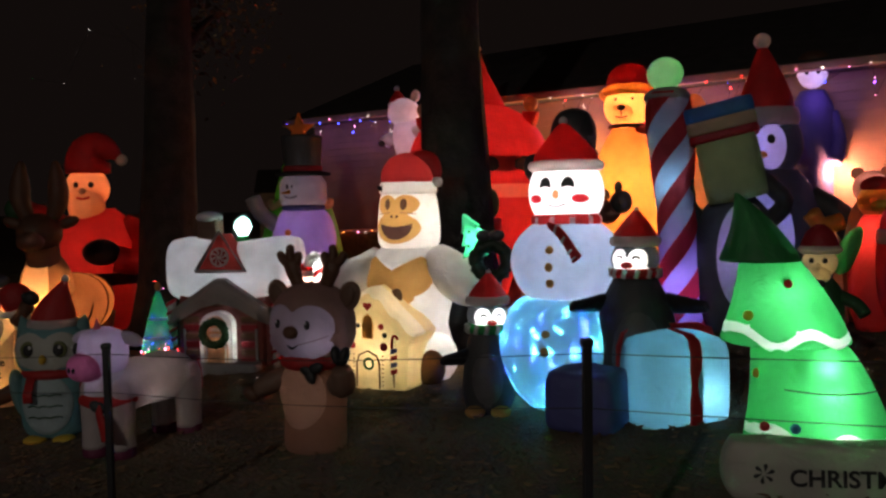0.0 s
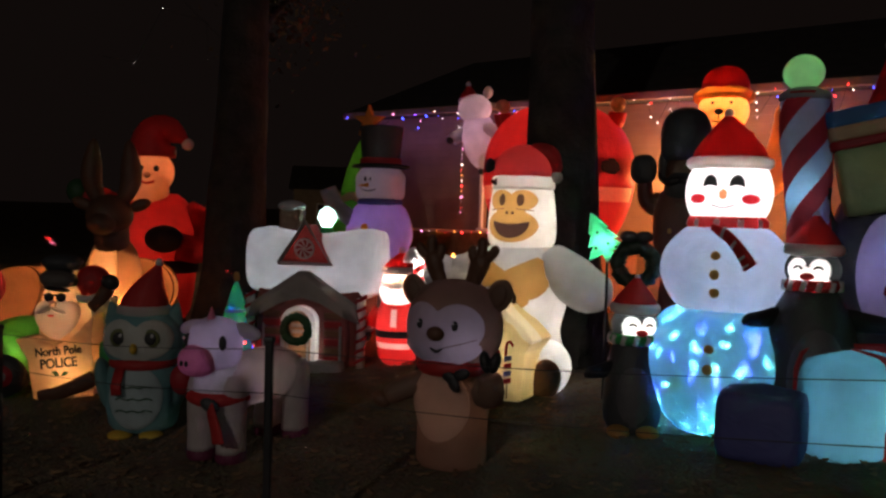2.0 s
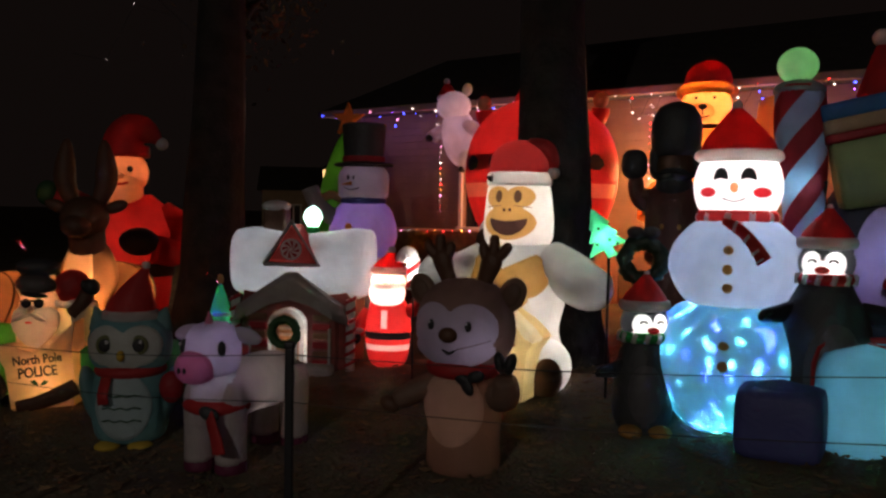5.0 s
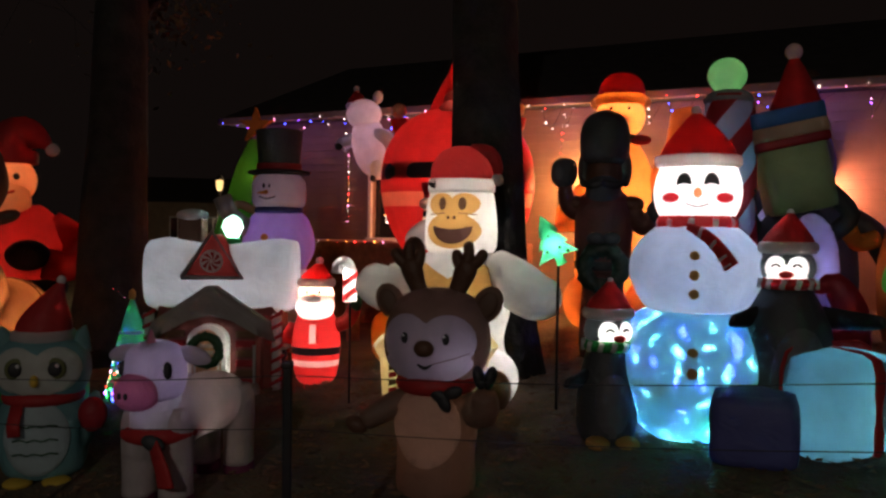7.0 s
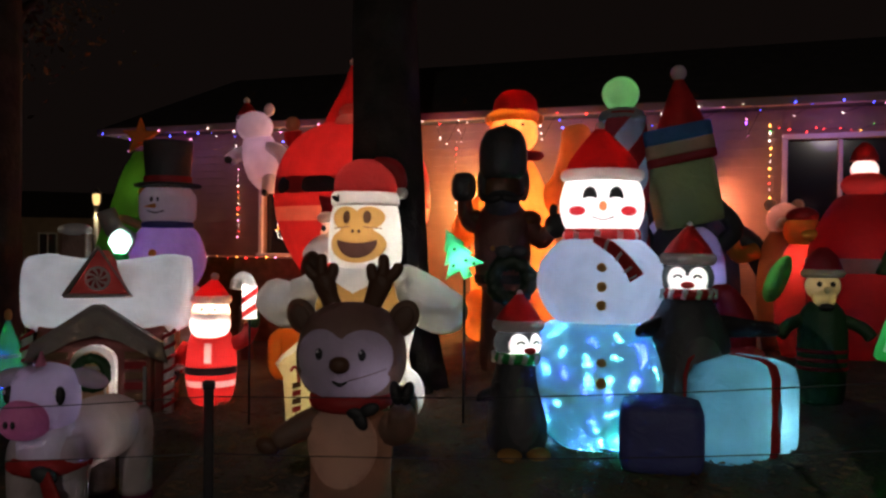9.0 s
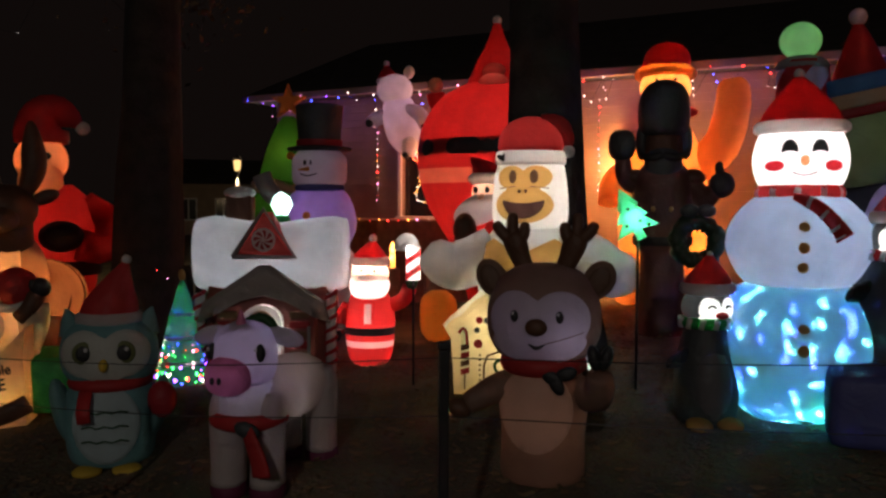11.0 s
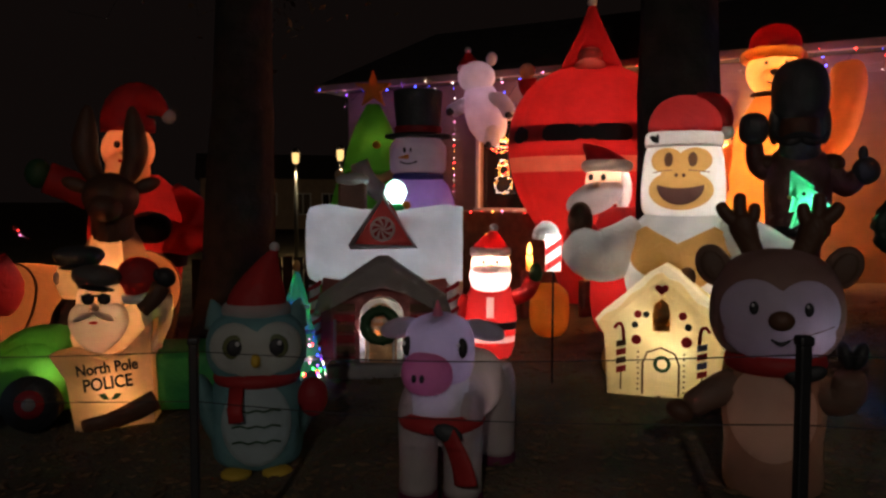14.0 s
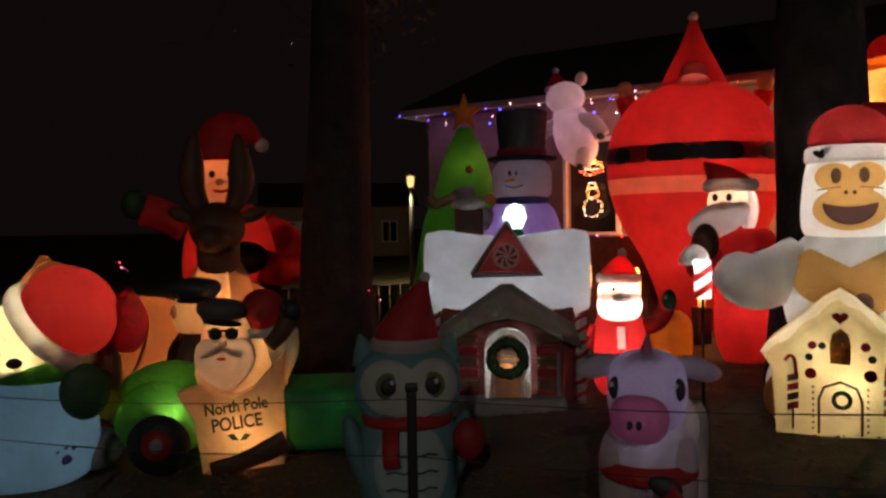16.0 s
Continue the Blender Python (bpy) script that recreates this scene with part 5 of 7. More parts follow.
def police_car():
    t = thing("inflatable_car", stand(-4.95, 8.95, 2), "green inflatable car with a lettered buff door panel", "inflatable", "yard inflatables")
    part("body", puff_box((0.5, 0.15, 0.33), (1.35, 0.76, 0.46), 0.06), GREEN, t, "green body")
    part("hood", ball((-0.5, 0.12, 0.4), (0.46, 0.42, 0.36)), LEAF_GREEN, t, "rounded green hood")
    part("fender", ball((-0.52, -0.15, 0.36), (0.34, 0.2, 0.3)), LEAF_GREEN, t)
    w = part("wheel", tube([(-0.5, -0.38, 0.22), (-0.5, -0.2, 0.22)], 0.215, 24), BLACK, t, "black wheel")
    part("hub", tube([(-0.5, -0.395, 0.22), (-0.5, -0.3, 0.22)], 0.11, 18), DEEP_RED, w, "red hub")
    part("hub_cap", tube([(-0.5, -0.405, 0.22), (-0.5, -0.3, 0.22)], 0.05, 14), GREY, w, "grey hub cap")
    part("headlight", ball((-0.9, -0.17, 0.5), (0.1, 0.09, 0.12)), YELLOW, t, "yellow headlight")
    part("bumper", ball((-0.98, -0.12, 0.15), (0.16, 0.26, 0.15)), GREY, t, "pale bumper")
    door = part("door_panel", plate([(-0.16, 0.0), (0.42, 0.06), (0.42, 0.34), (0.4, 0.62), (0.42, 0.86), (0.2, 0.62), (0.06, 0.56), (-0.2, 0.62), (-0.34, 0.6), (-0.22, 0.4)], -0.42, 0.3, 0.0), BUFF, t, "buff door panel")
    for words, z, s, x in (("North Pole", 0.46, 0.105, 0.085), ("POLICE", 0.335, 0.118, 0.09)):
        o = text_part(words, s, (x, -0.428, z), BLACK, door, "lettering", 7)
        o.scale = (0.95, 1.15, 1)
    for s in (-1, 1):
        part("leaf_mark", plate([(0.1 + s * 0.005, 0.25), (0.1 + s * 0.04, 0.3), (0.1 + s * 0.085, 0.29), (0.1 + s * 0.05, 0.252)], -0.427, 0.01), DARK_GREEN, door)
    part("sleeve", tube(arc([(-0.1, -0.45, 0.05), (0.1, -0.45, 0.09), (0.3, -0.45, 0.17), (0.44, -0.42, 0.24)]), [0.05, 0.055, 0.06, 0.06, 0.065, 0.07, 0.07, 0.075, 0.08, 0.08, 0.08, 0.08, 0.08], 10, 0.5), DARK_BROWN, t, "dark sleeve over the door")
    airy_parts(t, ("hood", "fender"))
    lamp(t, (-0.42, -0.1, 0.4), (1, 0.95, 0.5), 0.6, 0.02)
    lamp(t, (-0.4, -0.28, 0.44), (1, 0.95, 0.6), 0.25, 0.01)
    lamp(t, (0.14, -0.3, 0.3), (1, 0.46, 0.2), 1.6, 0.02)
    p = stand(-4.95, 8.95, 2)
    pieces = [(ball((-0.03, -0.1, 0.95), (0.19, 0.18, 0.24), 26, 16), SKIN, "head"),
              (ball((0.06, 0.0, 0.62), (0.36, 0.24, 0.42)), BUFF, "body"),
              (tube(arc([(0.3, 0, 0.66), (0.38, -0.05, 0.85), (0.38, -0.06, 1.0)]), 0.13, 16), CREAM, "arm"),
              (lathe([(0.02, 0.53), (0.09, 0.59), (0.18, 0.69), (0.225, 0.8), (0.21, 0.91), (0.15, 0.97)], 32, 0.68, (-0.03, -0.19, 0)), fabric((0.5, 0.4, 0.36)), "beard")]
    c = figure("inflatable_officer", pieces, p, "lit inflatable bearded driver with dark cap and sunglasses", "inflatable", "yard inflatables")
    lamp(c, (0.05, -0.02, 0.92), (1, 0.62, 0.34), 2.0, 0.03)
    lamp(c, (0.1, 0.0, 0.55), (1, 0.5, 0.22), 1.8, 0.03)
    beard = [o for o in c.children if o.name.startswith("beard")][0]
    part("lip", ball((-0.03, -0.355, 0.835), (0.035, 0.012, 0.012), 12, 8), RED, beard, "red lip")
    cap = part("cap", lathe([(0.15, 1.08), (0.165, 1.12), (0.19, 1.17), (0.16, 1.23), (0.08, 1.26), (0.01, 1.265)], 30, 0.9, (-0.05, -0.1, 0), 0, 0, (-0.04, 0)), fabric((0.15, 0.13, 0.12), 0.3), c, "dark grey cap")
    part("cap_peak", ball((-0.02, -0.25, 1.09), (0.13, 0.09, 0.022), 22, 10, turn=spin(0, 8, 0)), BLACK, cap, "cap peak")
    for x in (-0.085, 0.035):
        part("lens", ball((x, -0.278, 1.01), (0.05, 0.022, 0.046), 18, 10), BLACK, c, "dark sunglass lens")
    part("glasses_bridge", tube([(-0.135, -0.29, 1.035), (0.085, -0.29, 1.035)], 0.009, 6), BLACK, c)
    # nose and moustache colours lightened in place of the head's lamp light
    part("nose", ball((-0.03, -0.31, 0.945), (0.038, 0.04, 0.036)), fabric((0.9, 0.62, 0.5), 0.6), c, "pink nose")
    for s in (-1, 1):
        part("moustache", ball((-0.03 + s * 0.075, -0.345, 0.885), (0.09, 0.025, 0.026), 18, 10, turn=spin(0, s * 22, 0)), fabric((0.72, 0.58, 0.52)), c, "grey moustache")
    sack = part("sack", ball((0.23, 0.03, 1.14), (0.18, 0.15, 0.18), 28, 16), RED, c, "red hat behind the shoulder")
    part("sack_trim", tube(arc([(0.12, -0.13, 1.0), (0.24, -0.15, 0.985), (0.36, -0.12, 1.02)]), 0.035, 12), WHITE, sack, "white trim")
    part("glove", ball((0.47, -0.12, 1.16), (0.085, 0.07, 0.08), 20, 12, turn=spin(0, 30, 0)), BLACK, c, "black glove")
    part("thumb", ball((0.41, -0.15, 1.18), (0.03, 0.03, 0.055), 12, 8), BLACK, c)
    part("cuff", tube(arc([(0.3, -0.13, 0.9), (0.38, -0.14, 0.98), (0.44, -0.13, 1.1)]), 0.075, 14), DARK_BROWN, c, "dark sleeve")


police_car()


def second_officer():
    pieces = [(ball((0, 0, 0.72), (0.2, 0.18, 0.24), 24, 14), BUFF, "head"), (lathe([(0.2, 0), (0.26, 0.12), (0.24, 0.4), (0.14, 0.56)], 26, 0.85), DARK_BROWN, "coat")]
    t = figure("inflatable_officer", pieces, stand(-5.42, 9.75, 8, 0, 0.4), "small inflatable figure in a dark cap behind the car", "inflatable", "yard inflatables")
    cap = part("cap", lathe([(0.16, 0.84), (0.19, 0.88), (0.22, 0.94), (0.17, 1.0), (0.02, 1.03)], 26, 0.9), CHARCOAL, t, "dark navy cap")
    part("cap_peak", ball((0.02, -0.18, 0.84), (0.16, 0.1, 0.025), 20, 10), BLACK, cap)
    part("seat", puff_box((0, 0.02, -0.16), (0.5, 0.4, 0.34), 0.04), DARK_GREEN, t, "dark car seat")
    part("ear", ball((-0.17, -0.1, 0.74), (0.03, 0.03, 0.06), 12, 8), SKIN, t)
    lamp(t, (0, -0.02, 0.72), (1, 0.6, 0.25), 0.5, 0.03)


second_officer()


def dog_in_mug():
    t = thing("inflatable_puppy", stand(-6.24, 8.6, 26, 0, 0.06), "white inflatable puppy with santa hat in a blue sack", "inflatable", "yard inflatables")
    part("sack", lathe([(0.3, 0), (0.42, 0.08), (0.47, 0.3), (0.44, 0.55), (0.36, 0.74), (0.28, 0.8)], 34, 0.85, (-0.1, 0, 0), 7, 0.02), fabric((0.25, 0.45, 0.68)), t, "pale blue sack")
    for x, z, r in ((0.1, 0.22, 0.045), (0.045, 0.285, 0.022), (0.1, 0.305, 0.024), (0.155, 0.29, 0.022)):
        part("paw_mark", ball((x, -0.85 * math.sqrt(0.465 ** 2 - (x + 0.1) ** 2) + 0.005, z), (r, 0.018, r * 0.8), 12, 8), NAVY, t, "dark paw mark")
    part("scarf", ring((-0.06, -0.04, 0.83), 0.28, 0.075, 28, 8, "z"), LEAF_GREEN, t, "green scarf")
    part("scarf_end", ball((0.24, -0.34, 0.68), (0.17, 0.08, 0.2), 20, 12), DARK_GREEN, t, "dark hanging scarf end")
    head = part("head", ball((-0.2, -0.12, 1.02), (0.34, 0.3, 0.28), 28, 16), CREAM, t, "lit cream head")
    part("chin", ball((0.1, -0.24, 0.93), (0.24, 0.12, 0.1), 20, 12, turn=spin(0, 10, 0)), CREAM, head, "cream chin fur")
    part("ear", ball((0.4, 0.0, 0.82), (0.13, 0.13, 0.26), 20, 12, turn=spin(0, -12, 0)), BROWN, head, "brown ear")
    for s in (-1, 1):
        part("eye", ball((-0.18 + s * 0.13, -0.4, 1.0), (0.035, 0.02, 0.035)), BLACK, head, "dark eye")
    part("nose", ball((-0.2, -0.43, 0.93), (0.05, 0.04, 0.035)), BLACK, head)
    tilt = spin(24, 46, 0)
    rim = Vector((0.06, -0.1, 1.13))
    crown = rim + tilt @ Vector((0, 0, 0.17))
    hat = part("hat", ball(crown, (0.345, 0.34, 0.31), 36, 20, 8, 0.015, tilt), RED, t, "floppy red santa hat")
    part("hat_tail", tube(arc([(0.44, -0.1, 1.26), (0.56, -0.1, 1.1), (0.56, -0.1, 0.9)]), [0.2, 0.2, 0.19, 0.18, 0.17, 0.15, 0.12, 0.09, 0.05], 18), RED, hat)
    brim = ring((0, 0, 0), 0.325, 0.07, 40, 12, "z")
    for v in brim.verts:
        v.co = rim + tilt @ v.co
    part("hat_brim", brim, WHITE, hat, "white fur band")
    airy_parts(t, ("head", "hat", "hat_tail", "hat_brim"))
    lamp(t, (-0.22, -0.14, 1.0), (1, 0.86, 0.55), 3.4, 0.04)
    lamp(t, (0.26, -0.14, 1.26), (1, 0.6, 0.5), 0.9, 0.04)
    lamp(t, (0, 0, 0.35), (1, 0.92, 0.75), 0.9, 0.04)


dog_in_mug()


def sleigh_deer(place, label, watts, with_head=True):
    t = thing("inflatable_sleigh_deer", place @ Matrix.Scale(1.12, 4), label, "inflatable", "yard inflatables")
    part("body", ball((0.12, 0.35, 0.75), (0.45, 0.8, 0.42), 28, 14, 8, 0.02), BROWN, t, "brown body")
    chest = part("chest", ball((0, -0.25, 0.95), (0.32, 0.32, 0.55), 60, 36), BROWN, t, "brown chest")
    inset(chest, "chest_panel", ovals((-0.05, 1.05, 0.17, 0.5)), BUFF, "lit buff chest panel", True, None, (0, -0.25, 0))
    for x, y in ((-0.22, -0.2), (0.28, -0.2), (-0.15, 0.8), (0.35, 0.8)):
        leg = part("leg", tube(arc([(x, y, 0.6), (x, y - 0.05, 0.3), (x, y, 0.1)]), [0.17, 0.16, 0.15, 0.14, 0.13, 0.12, 0.11, 0.11, 0.1], 14), BROWN, t, "brown leg")
        part("hoof", lathe([(0.11, 0), (0.125, 0.04), (0.1, 0.14)], 14, 1, (x, y, 0)), BLACK, leg, "black hoof")
    airy_parts(t, ("body", "chest", "leg"))
    for y in (-0.1, 0.3, 0.72):
        k = math.sqrt(1 - ((y - 0.35) / 0.8) ** 2) * 1.005
        part("seam", tube([(0.12 + 0.45 * k * math.cos(a), y + 0.08 * math.sin(2 * a), 0.75 + 0.42 * k * math.sin(a)) for a in [math.pi * (j - 3) / 12 for j in range(19)]], 0.012, 6), DARK_BROWN, t, "dark seam")
    if with_head:
        part("neck", tube(arc([(0, -0.25, 1.15), (0, -0.33, 1.4), (0, -0.38, 1.6)]), 0.2, 14), DARK_BROWN, t, "dark neck")
        head = part("head", ball((0, -0.42, 1.72), (0.26, 0.3, 0.24)), DARK_BROWN, t, "dark brown head")
        part("muzzle", ball((-0.02, -0.66, 1.62), (0.16, 0.16, 0.13)), DARK_BROWN, head)
        for s in (-1, 1):
            a = part("antler", tube(arc([(s * 0.12, -0.38, 1.85), (s * 0.22, -0.38, 2.1), (s * 0.22, -0.38, 2.35), (s * 0.2, -0.38, 2.6)]), [0.07, 0.08, 0.095, 0.105, 0.115, 0.12, 0.12, 0.115, 0.105, 0.09, 0.07, 0.05, 0.02], 14), DARK_BROWN, head, "dark stuffed antler")
            part("ear", ball((s * 0.32, -0.36, 1.84), (0.14, 0.05, 0.07), turn=spin(0, s * -20, 0)), DARK_BROWN, head)
    lamp(t, (-0.04, -0.42, 0.78), (1, 0.5, 0.2), watts * 0.8, 0.03)
    lamp(t, (0.1, 0.5, 0.75), (1, 0.42, 0.14), watts * 0.8, 0.05)


sleigh_deer(stand(-5.6, 11.75, 6), "brown inflatable reindeer with lit chest and dark antlers", 18)
sleigh_deer(stand(-6.75, 10.7, -50), "brown inflatable reindeer glowing orange, partly hidden", 12, False)


def big_santa():
    hat = tube(arc([(0, 0, 2.75), (0.02, 0, 3.05), (0.2, 0, 3.2), (0.42, 0, 3.1), (0.5, 0, 3.0)]), [0.36, 0.37, 0.37, 0.36, 0.34, 0.33, 0.31, 0.29, 0.26, 0.23, 0.2, 0.17, 0.14, 0.11, 0.09, 0.07, 0.06], 20)
    pieces = [(lathe([(0.4, 0), (0.55, 0.3), (0.62, 0.9), (0.66, 1.4), (0.55, 1.9), (0.3, 2.15)], 30, 0.85, (0.1, 0, 0), 8, 0.015), RED, "coat"),
              (ball((0, -0.08, 2.5), (0.36, 0.3, 0.36)), SKIN, "head"), (ball((0, -0.2, 2.18), (0.3, 0.24, 0.4)), BUFF, "beard"), (hat, RED, "hat"), (ball((0.55, 0, 2.98), 0.1), WHITE, "bobble"),
              (tube(arc([(0.55, 0, 1.85), (0.9, -0.1, 1.6), (0.85, -0.35, 1.25), (0.5, -0.5, 1.3)]), 0.22, 14), RED, "arm"), (tube(arc([(-0.5, 0, 1.85), (-0.8, -0.05, 2.0), (-1.05, -0.1, 2.1)]), 0.22, 14), RED, "arm")]
    p = stand(-6.08, 14.15, 10, 0, 0.2)
    t = figure("inflatable_santa", pieces, p, "large red inflatable santa riding behind the reindeer", "inflatable", "yard inflatables")
    part("saddle", lathe([(0.5, -0.3), (0.55, -0.1), (0.45, 0.05)], 24, 0.85, (0.1, 0, 0)), DARK_BROWN, t, "dark seat under the santa")
    lamp(t, (0, 0.02, 2.5), (1, 0.38, 0.15), 2.4, 0.05)
    lamp(t, (0.1, 0, 1.4), (1, 0.4, 0.25), 4.5, 0.05)
    part("mitten", ball((0.3, -0.62, 1.42), (0.3, 0.2, 0.22)), BLACK, t, "black mitten")
    part("mitten", ball((-1.15, -0.12, 2.15), (0.17, 0.15, 0.2)), DARK_GREEN, t)
    part("belt", hoop(0.66, 0.85, 0.672, 1.06, 0.86, (0.1, 0, 0), swell=0.01), BLACK, t, "black belt")
    part("buckle", box((0.02, -0.59, 0.95), (0.24, 0.03, 0.2), 0.01), YELLOW, t, "gold buckle")
    for s in (-1, 1):
        part("eye", ball((s * 0.12, -0.36, 2.55), (0.045, 0.03, 0.05)), BLACK, t)
    part("nose", ball((-0.02, -0.4, 2.44), (0.06, 0.06, 0.05)), SKIN, t)
    part("lip", tube(arc([(-0.1, -0.41, 2.33), (0, -0.43, 2.31), (0.1, -0.41, 2.34)]), 0.02, 8), RED, t)


big_santa()


def star_tree():
    t = thing("inflatable_star_tree", stand(-2.6, 15.05, -10), "green inflatable tree with orange star on top", "inflatable", "yard inflatables")
    part("crown", lathe([(0.75, 0.1), (0.85, 0.3), (0.72, 1.4), (0.58, 2.0), (0.46, 2.2), (0.46, 2.3), (0.3, 2.85), (0.1, 3.25)], 30, 0.9, (0, 0, 0), 8, 0.02), LEAF_GREEN, t, "green crown")
    star = [((0.3 if k % 2 == 0 else 0.12) * math.sin(math.pi * k / 5), 3.48 + (0.3 if k % 2 == 0 else 0.12) * math.cos(math.pi * k / 5)) for k in range(10)]
    part("star", plate(star, -0.06, 0.12, 0.03), ORANGE, t, "orange star")
    pts = [(0.54 * math.cos(a), 0.49 * math.sin(a), 2.12 + 0.05 * math.sin(6 * a)) for a in [2 * math.pi * k / 36 for k in range(37)]]
    part("garland", tube(pts, 0.07, 8), BUFF, t, "buff garland")
    for x, z in ((0.1, 2.6), (-0.05, 1.85), (0.3, 1.6), (-0.3, 1.5)):
        part("ornament", ball((x, -0.9 * (0.95 - 0.23 * z) - 0.02, z), 0.06), (ORANGE, RED)[z < 2], t, "round ornament")
    lamp(t, (0.06, -0.12, 2.62), (1, 0.75, 0.35), 0.6, 0.03)
    lamp(t, (0, 0, 1.7), (0.9, 1, 0.6), 0.6, 0.05)


star_tree()


def top_hat_snowman():
    t = thing("inflatable_top_hat_snowman", stand(-2.12, 12.5, -10, 0, 0.1), "inflatable snowman with black top hat, lit purple inside", "inflatable", "yard inflatables")
    part("base", lathe([(0.4, 0), (0.55, 0.2), (0.58, 0.6), (0.45, 1.0), (0.35, 1.1)], 28, 0.9, (0, 0, 0), 7, 0.015), WHITE, t, "white lower ball")
    part("belly", lathe([(0.36, 1.08), (0.47, 1.3), (0.48, 1.5), (0.4, 1.75), (0.3, 1.86)], 28, 0.9, (0, 0, 0), 7, 0.015), LILAC, t, "belly glowing purple")
    head = part("head", lathe([(0.27, 1.9), (0.35, 1.96), (0.36, 2.12), (0.355, 2.26), (0.28, 2.36)], 28, 0.9), WHITE, t, "pale head")
    for x in (-0.14, -0.06):
        part("eye", ball((x, -0.31, 2.2), (0.018, 0.015, 0.035)), BLACK, head)
    part("nose", tube([(-0.1, -0.31, 2.12), (-0.2, -0.42, 2.1)], [0.03, 0.006], 8), ORANGE, head, "carrot nose")
    part("mouth", tube(arc([(-0.2, -0.28, 2.06), (-0.1, -0.315, 2.03), (0.02, -0.325, 2.06)]), 0.008, 6), BLACK, head)
    hat = part("top_hat", lathe([(0.27, 2.4), (0.285, 2.6), (0.31, 2.9), (0.28, 2.97), (0.02, 2.99)], 26, 0.9), CHARCOAL, t, "black top hat")
    part("hat_rim", lathe([(0.3, 2.36), (0.41, 2.37), (0.41, 2.41), (0.28, 2.43)], 26, 0.9, caps=False), BLACK, hat, "hat rim")
    part("hat_band", lathe([(0.28, 2.42), (0.298, 2.43), (0.302, 2.5), (0.285, 2.51)], 26, 0.9), DEEP_RED, hat, "dark red band")
    part("scarf", ring((0, 0, 1.88), 0.28, 0.05, 24, 8, "z"), NAVY, t, "dark scarf")
    part("arm", tube(arc([(-0.35, -0.1, 1.6), (-0.6, -0.2, 1.8), (-0.72, -0.22, 2.05)]), 0.12, 12), GREY, t, "grey arm")
    part("button", ball((-0.1, -0.42, 1.52), (0.05, 0.03, 0.05)), ORANGE, t)
    lamp(t, (-0.1, -0.05, 1.45), (0.5, 0.25, 1), 0.9, 0.05)
    lamp(t, (0, 0, 2.12), (0.65, 0.45, 0.8), 0.12, 0.05)


top_hat_snowman()


def climbing_bear():
    t = thing("inflatable_polar_bear", FACADE @ pose(-0.12, -0.9, 2.42), "white inflatable polar bear with santa hat hung from the eave", "inflatable", "yard inflatables")
    part("body", tube(arc([(0.28, 0, 0.05), (0.12, 0, 0.35), (-0.02, 0, 0.75), (-0.1, 0, 1.0)]), [0.14, 0.22, 0.28, 0.32, 0.35, 0.36, 0.36, 0.35, 0.33, 0.3, 0.28, 0.25, 0.2], 18), WHITE, t, "white body")
    head = part("head", ball((-0.08, -0.08, 1.15), (0.34, 0.3, 0.28)), WHITE, t, "white head")
    part("ear", ball((0.2, -0.05, 1.45), (0.11, 0.05, 0.12)), WHITE, head, "round ear")
    hat_parts(t, (-0.24, -0.05, 1.32), 0.2, 0.3, (-0.03, 0), 0.05, 0.06)
    for a, b, c in (((0.2, -0.1, 0.75), (0.45, -0.15, 0.7), (0.6, -0.1, 0.45)), ((-0.25, -0.1, 0.7), (-0.45, -0.15, 0.62), (-0.5, -0.2, 0.55)), ((0.2, -0.1, 0.3), (0.3, -0.2, 0.15), (0.28, -0.2, -0.05))):
        part("leg", tube(arc([a, b, c]), 0.13, 12), WHITE, t, "white leg")
        part("paw", ball((c[0], c[1] - 0.08, c[2]), (0.07, 0.08, 0.07)), CHARCOAL, t, "dark paw pad")
    part("strap", tube([(0, 0.1, 1.2), (0, 0.32, 1.0)], 0.02, 6), ROPE, t, "hanging strap")
    airy_parts(t, ("body", "head", "leg"))
    lamp(t, (0.05, 0, 0.65), (1, 0.55, 0.8), 0.8, 0.05)
    lamp(t, (-0.05, -0.05, 1.12), (1, 0.6, 0.7), 0.5, 0.05)


climbing_bear()


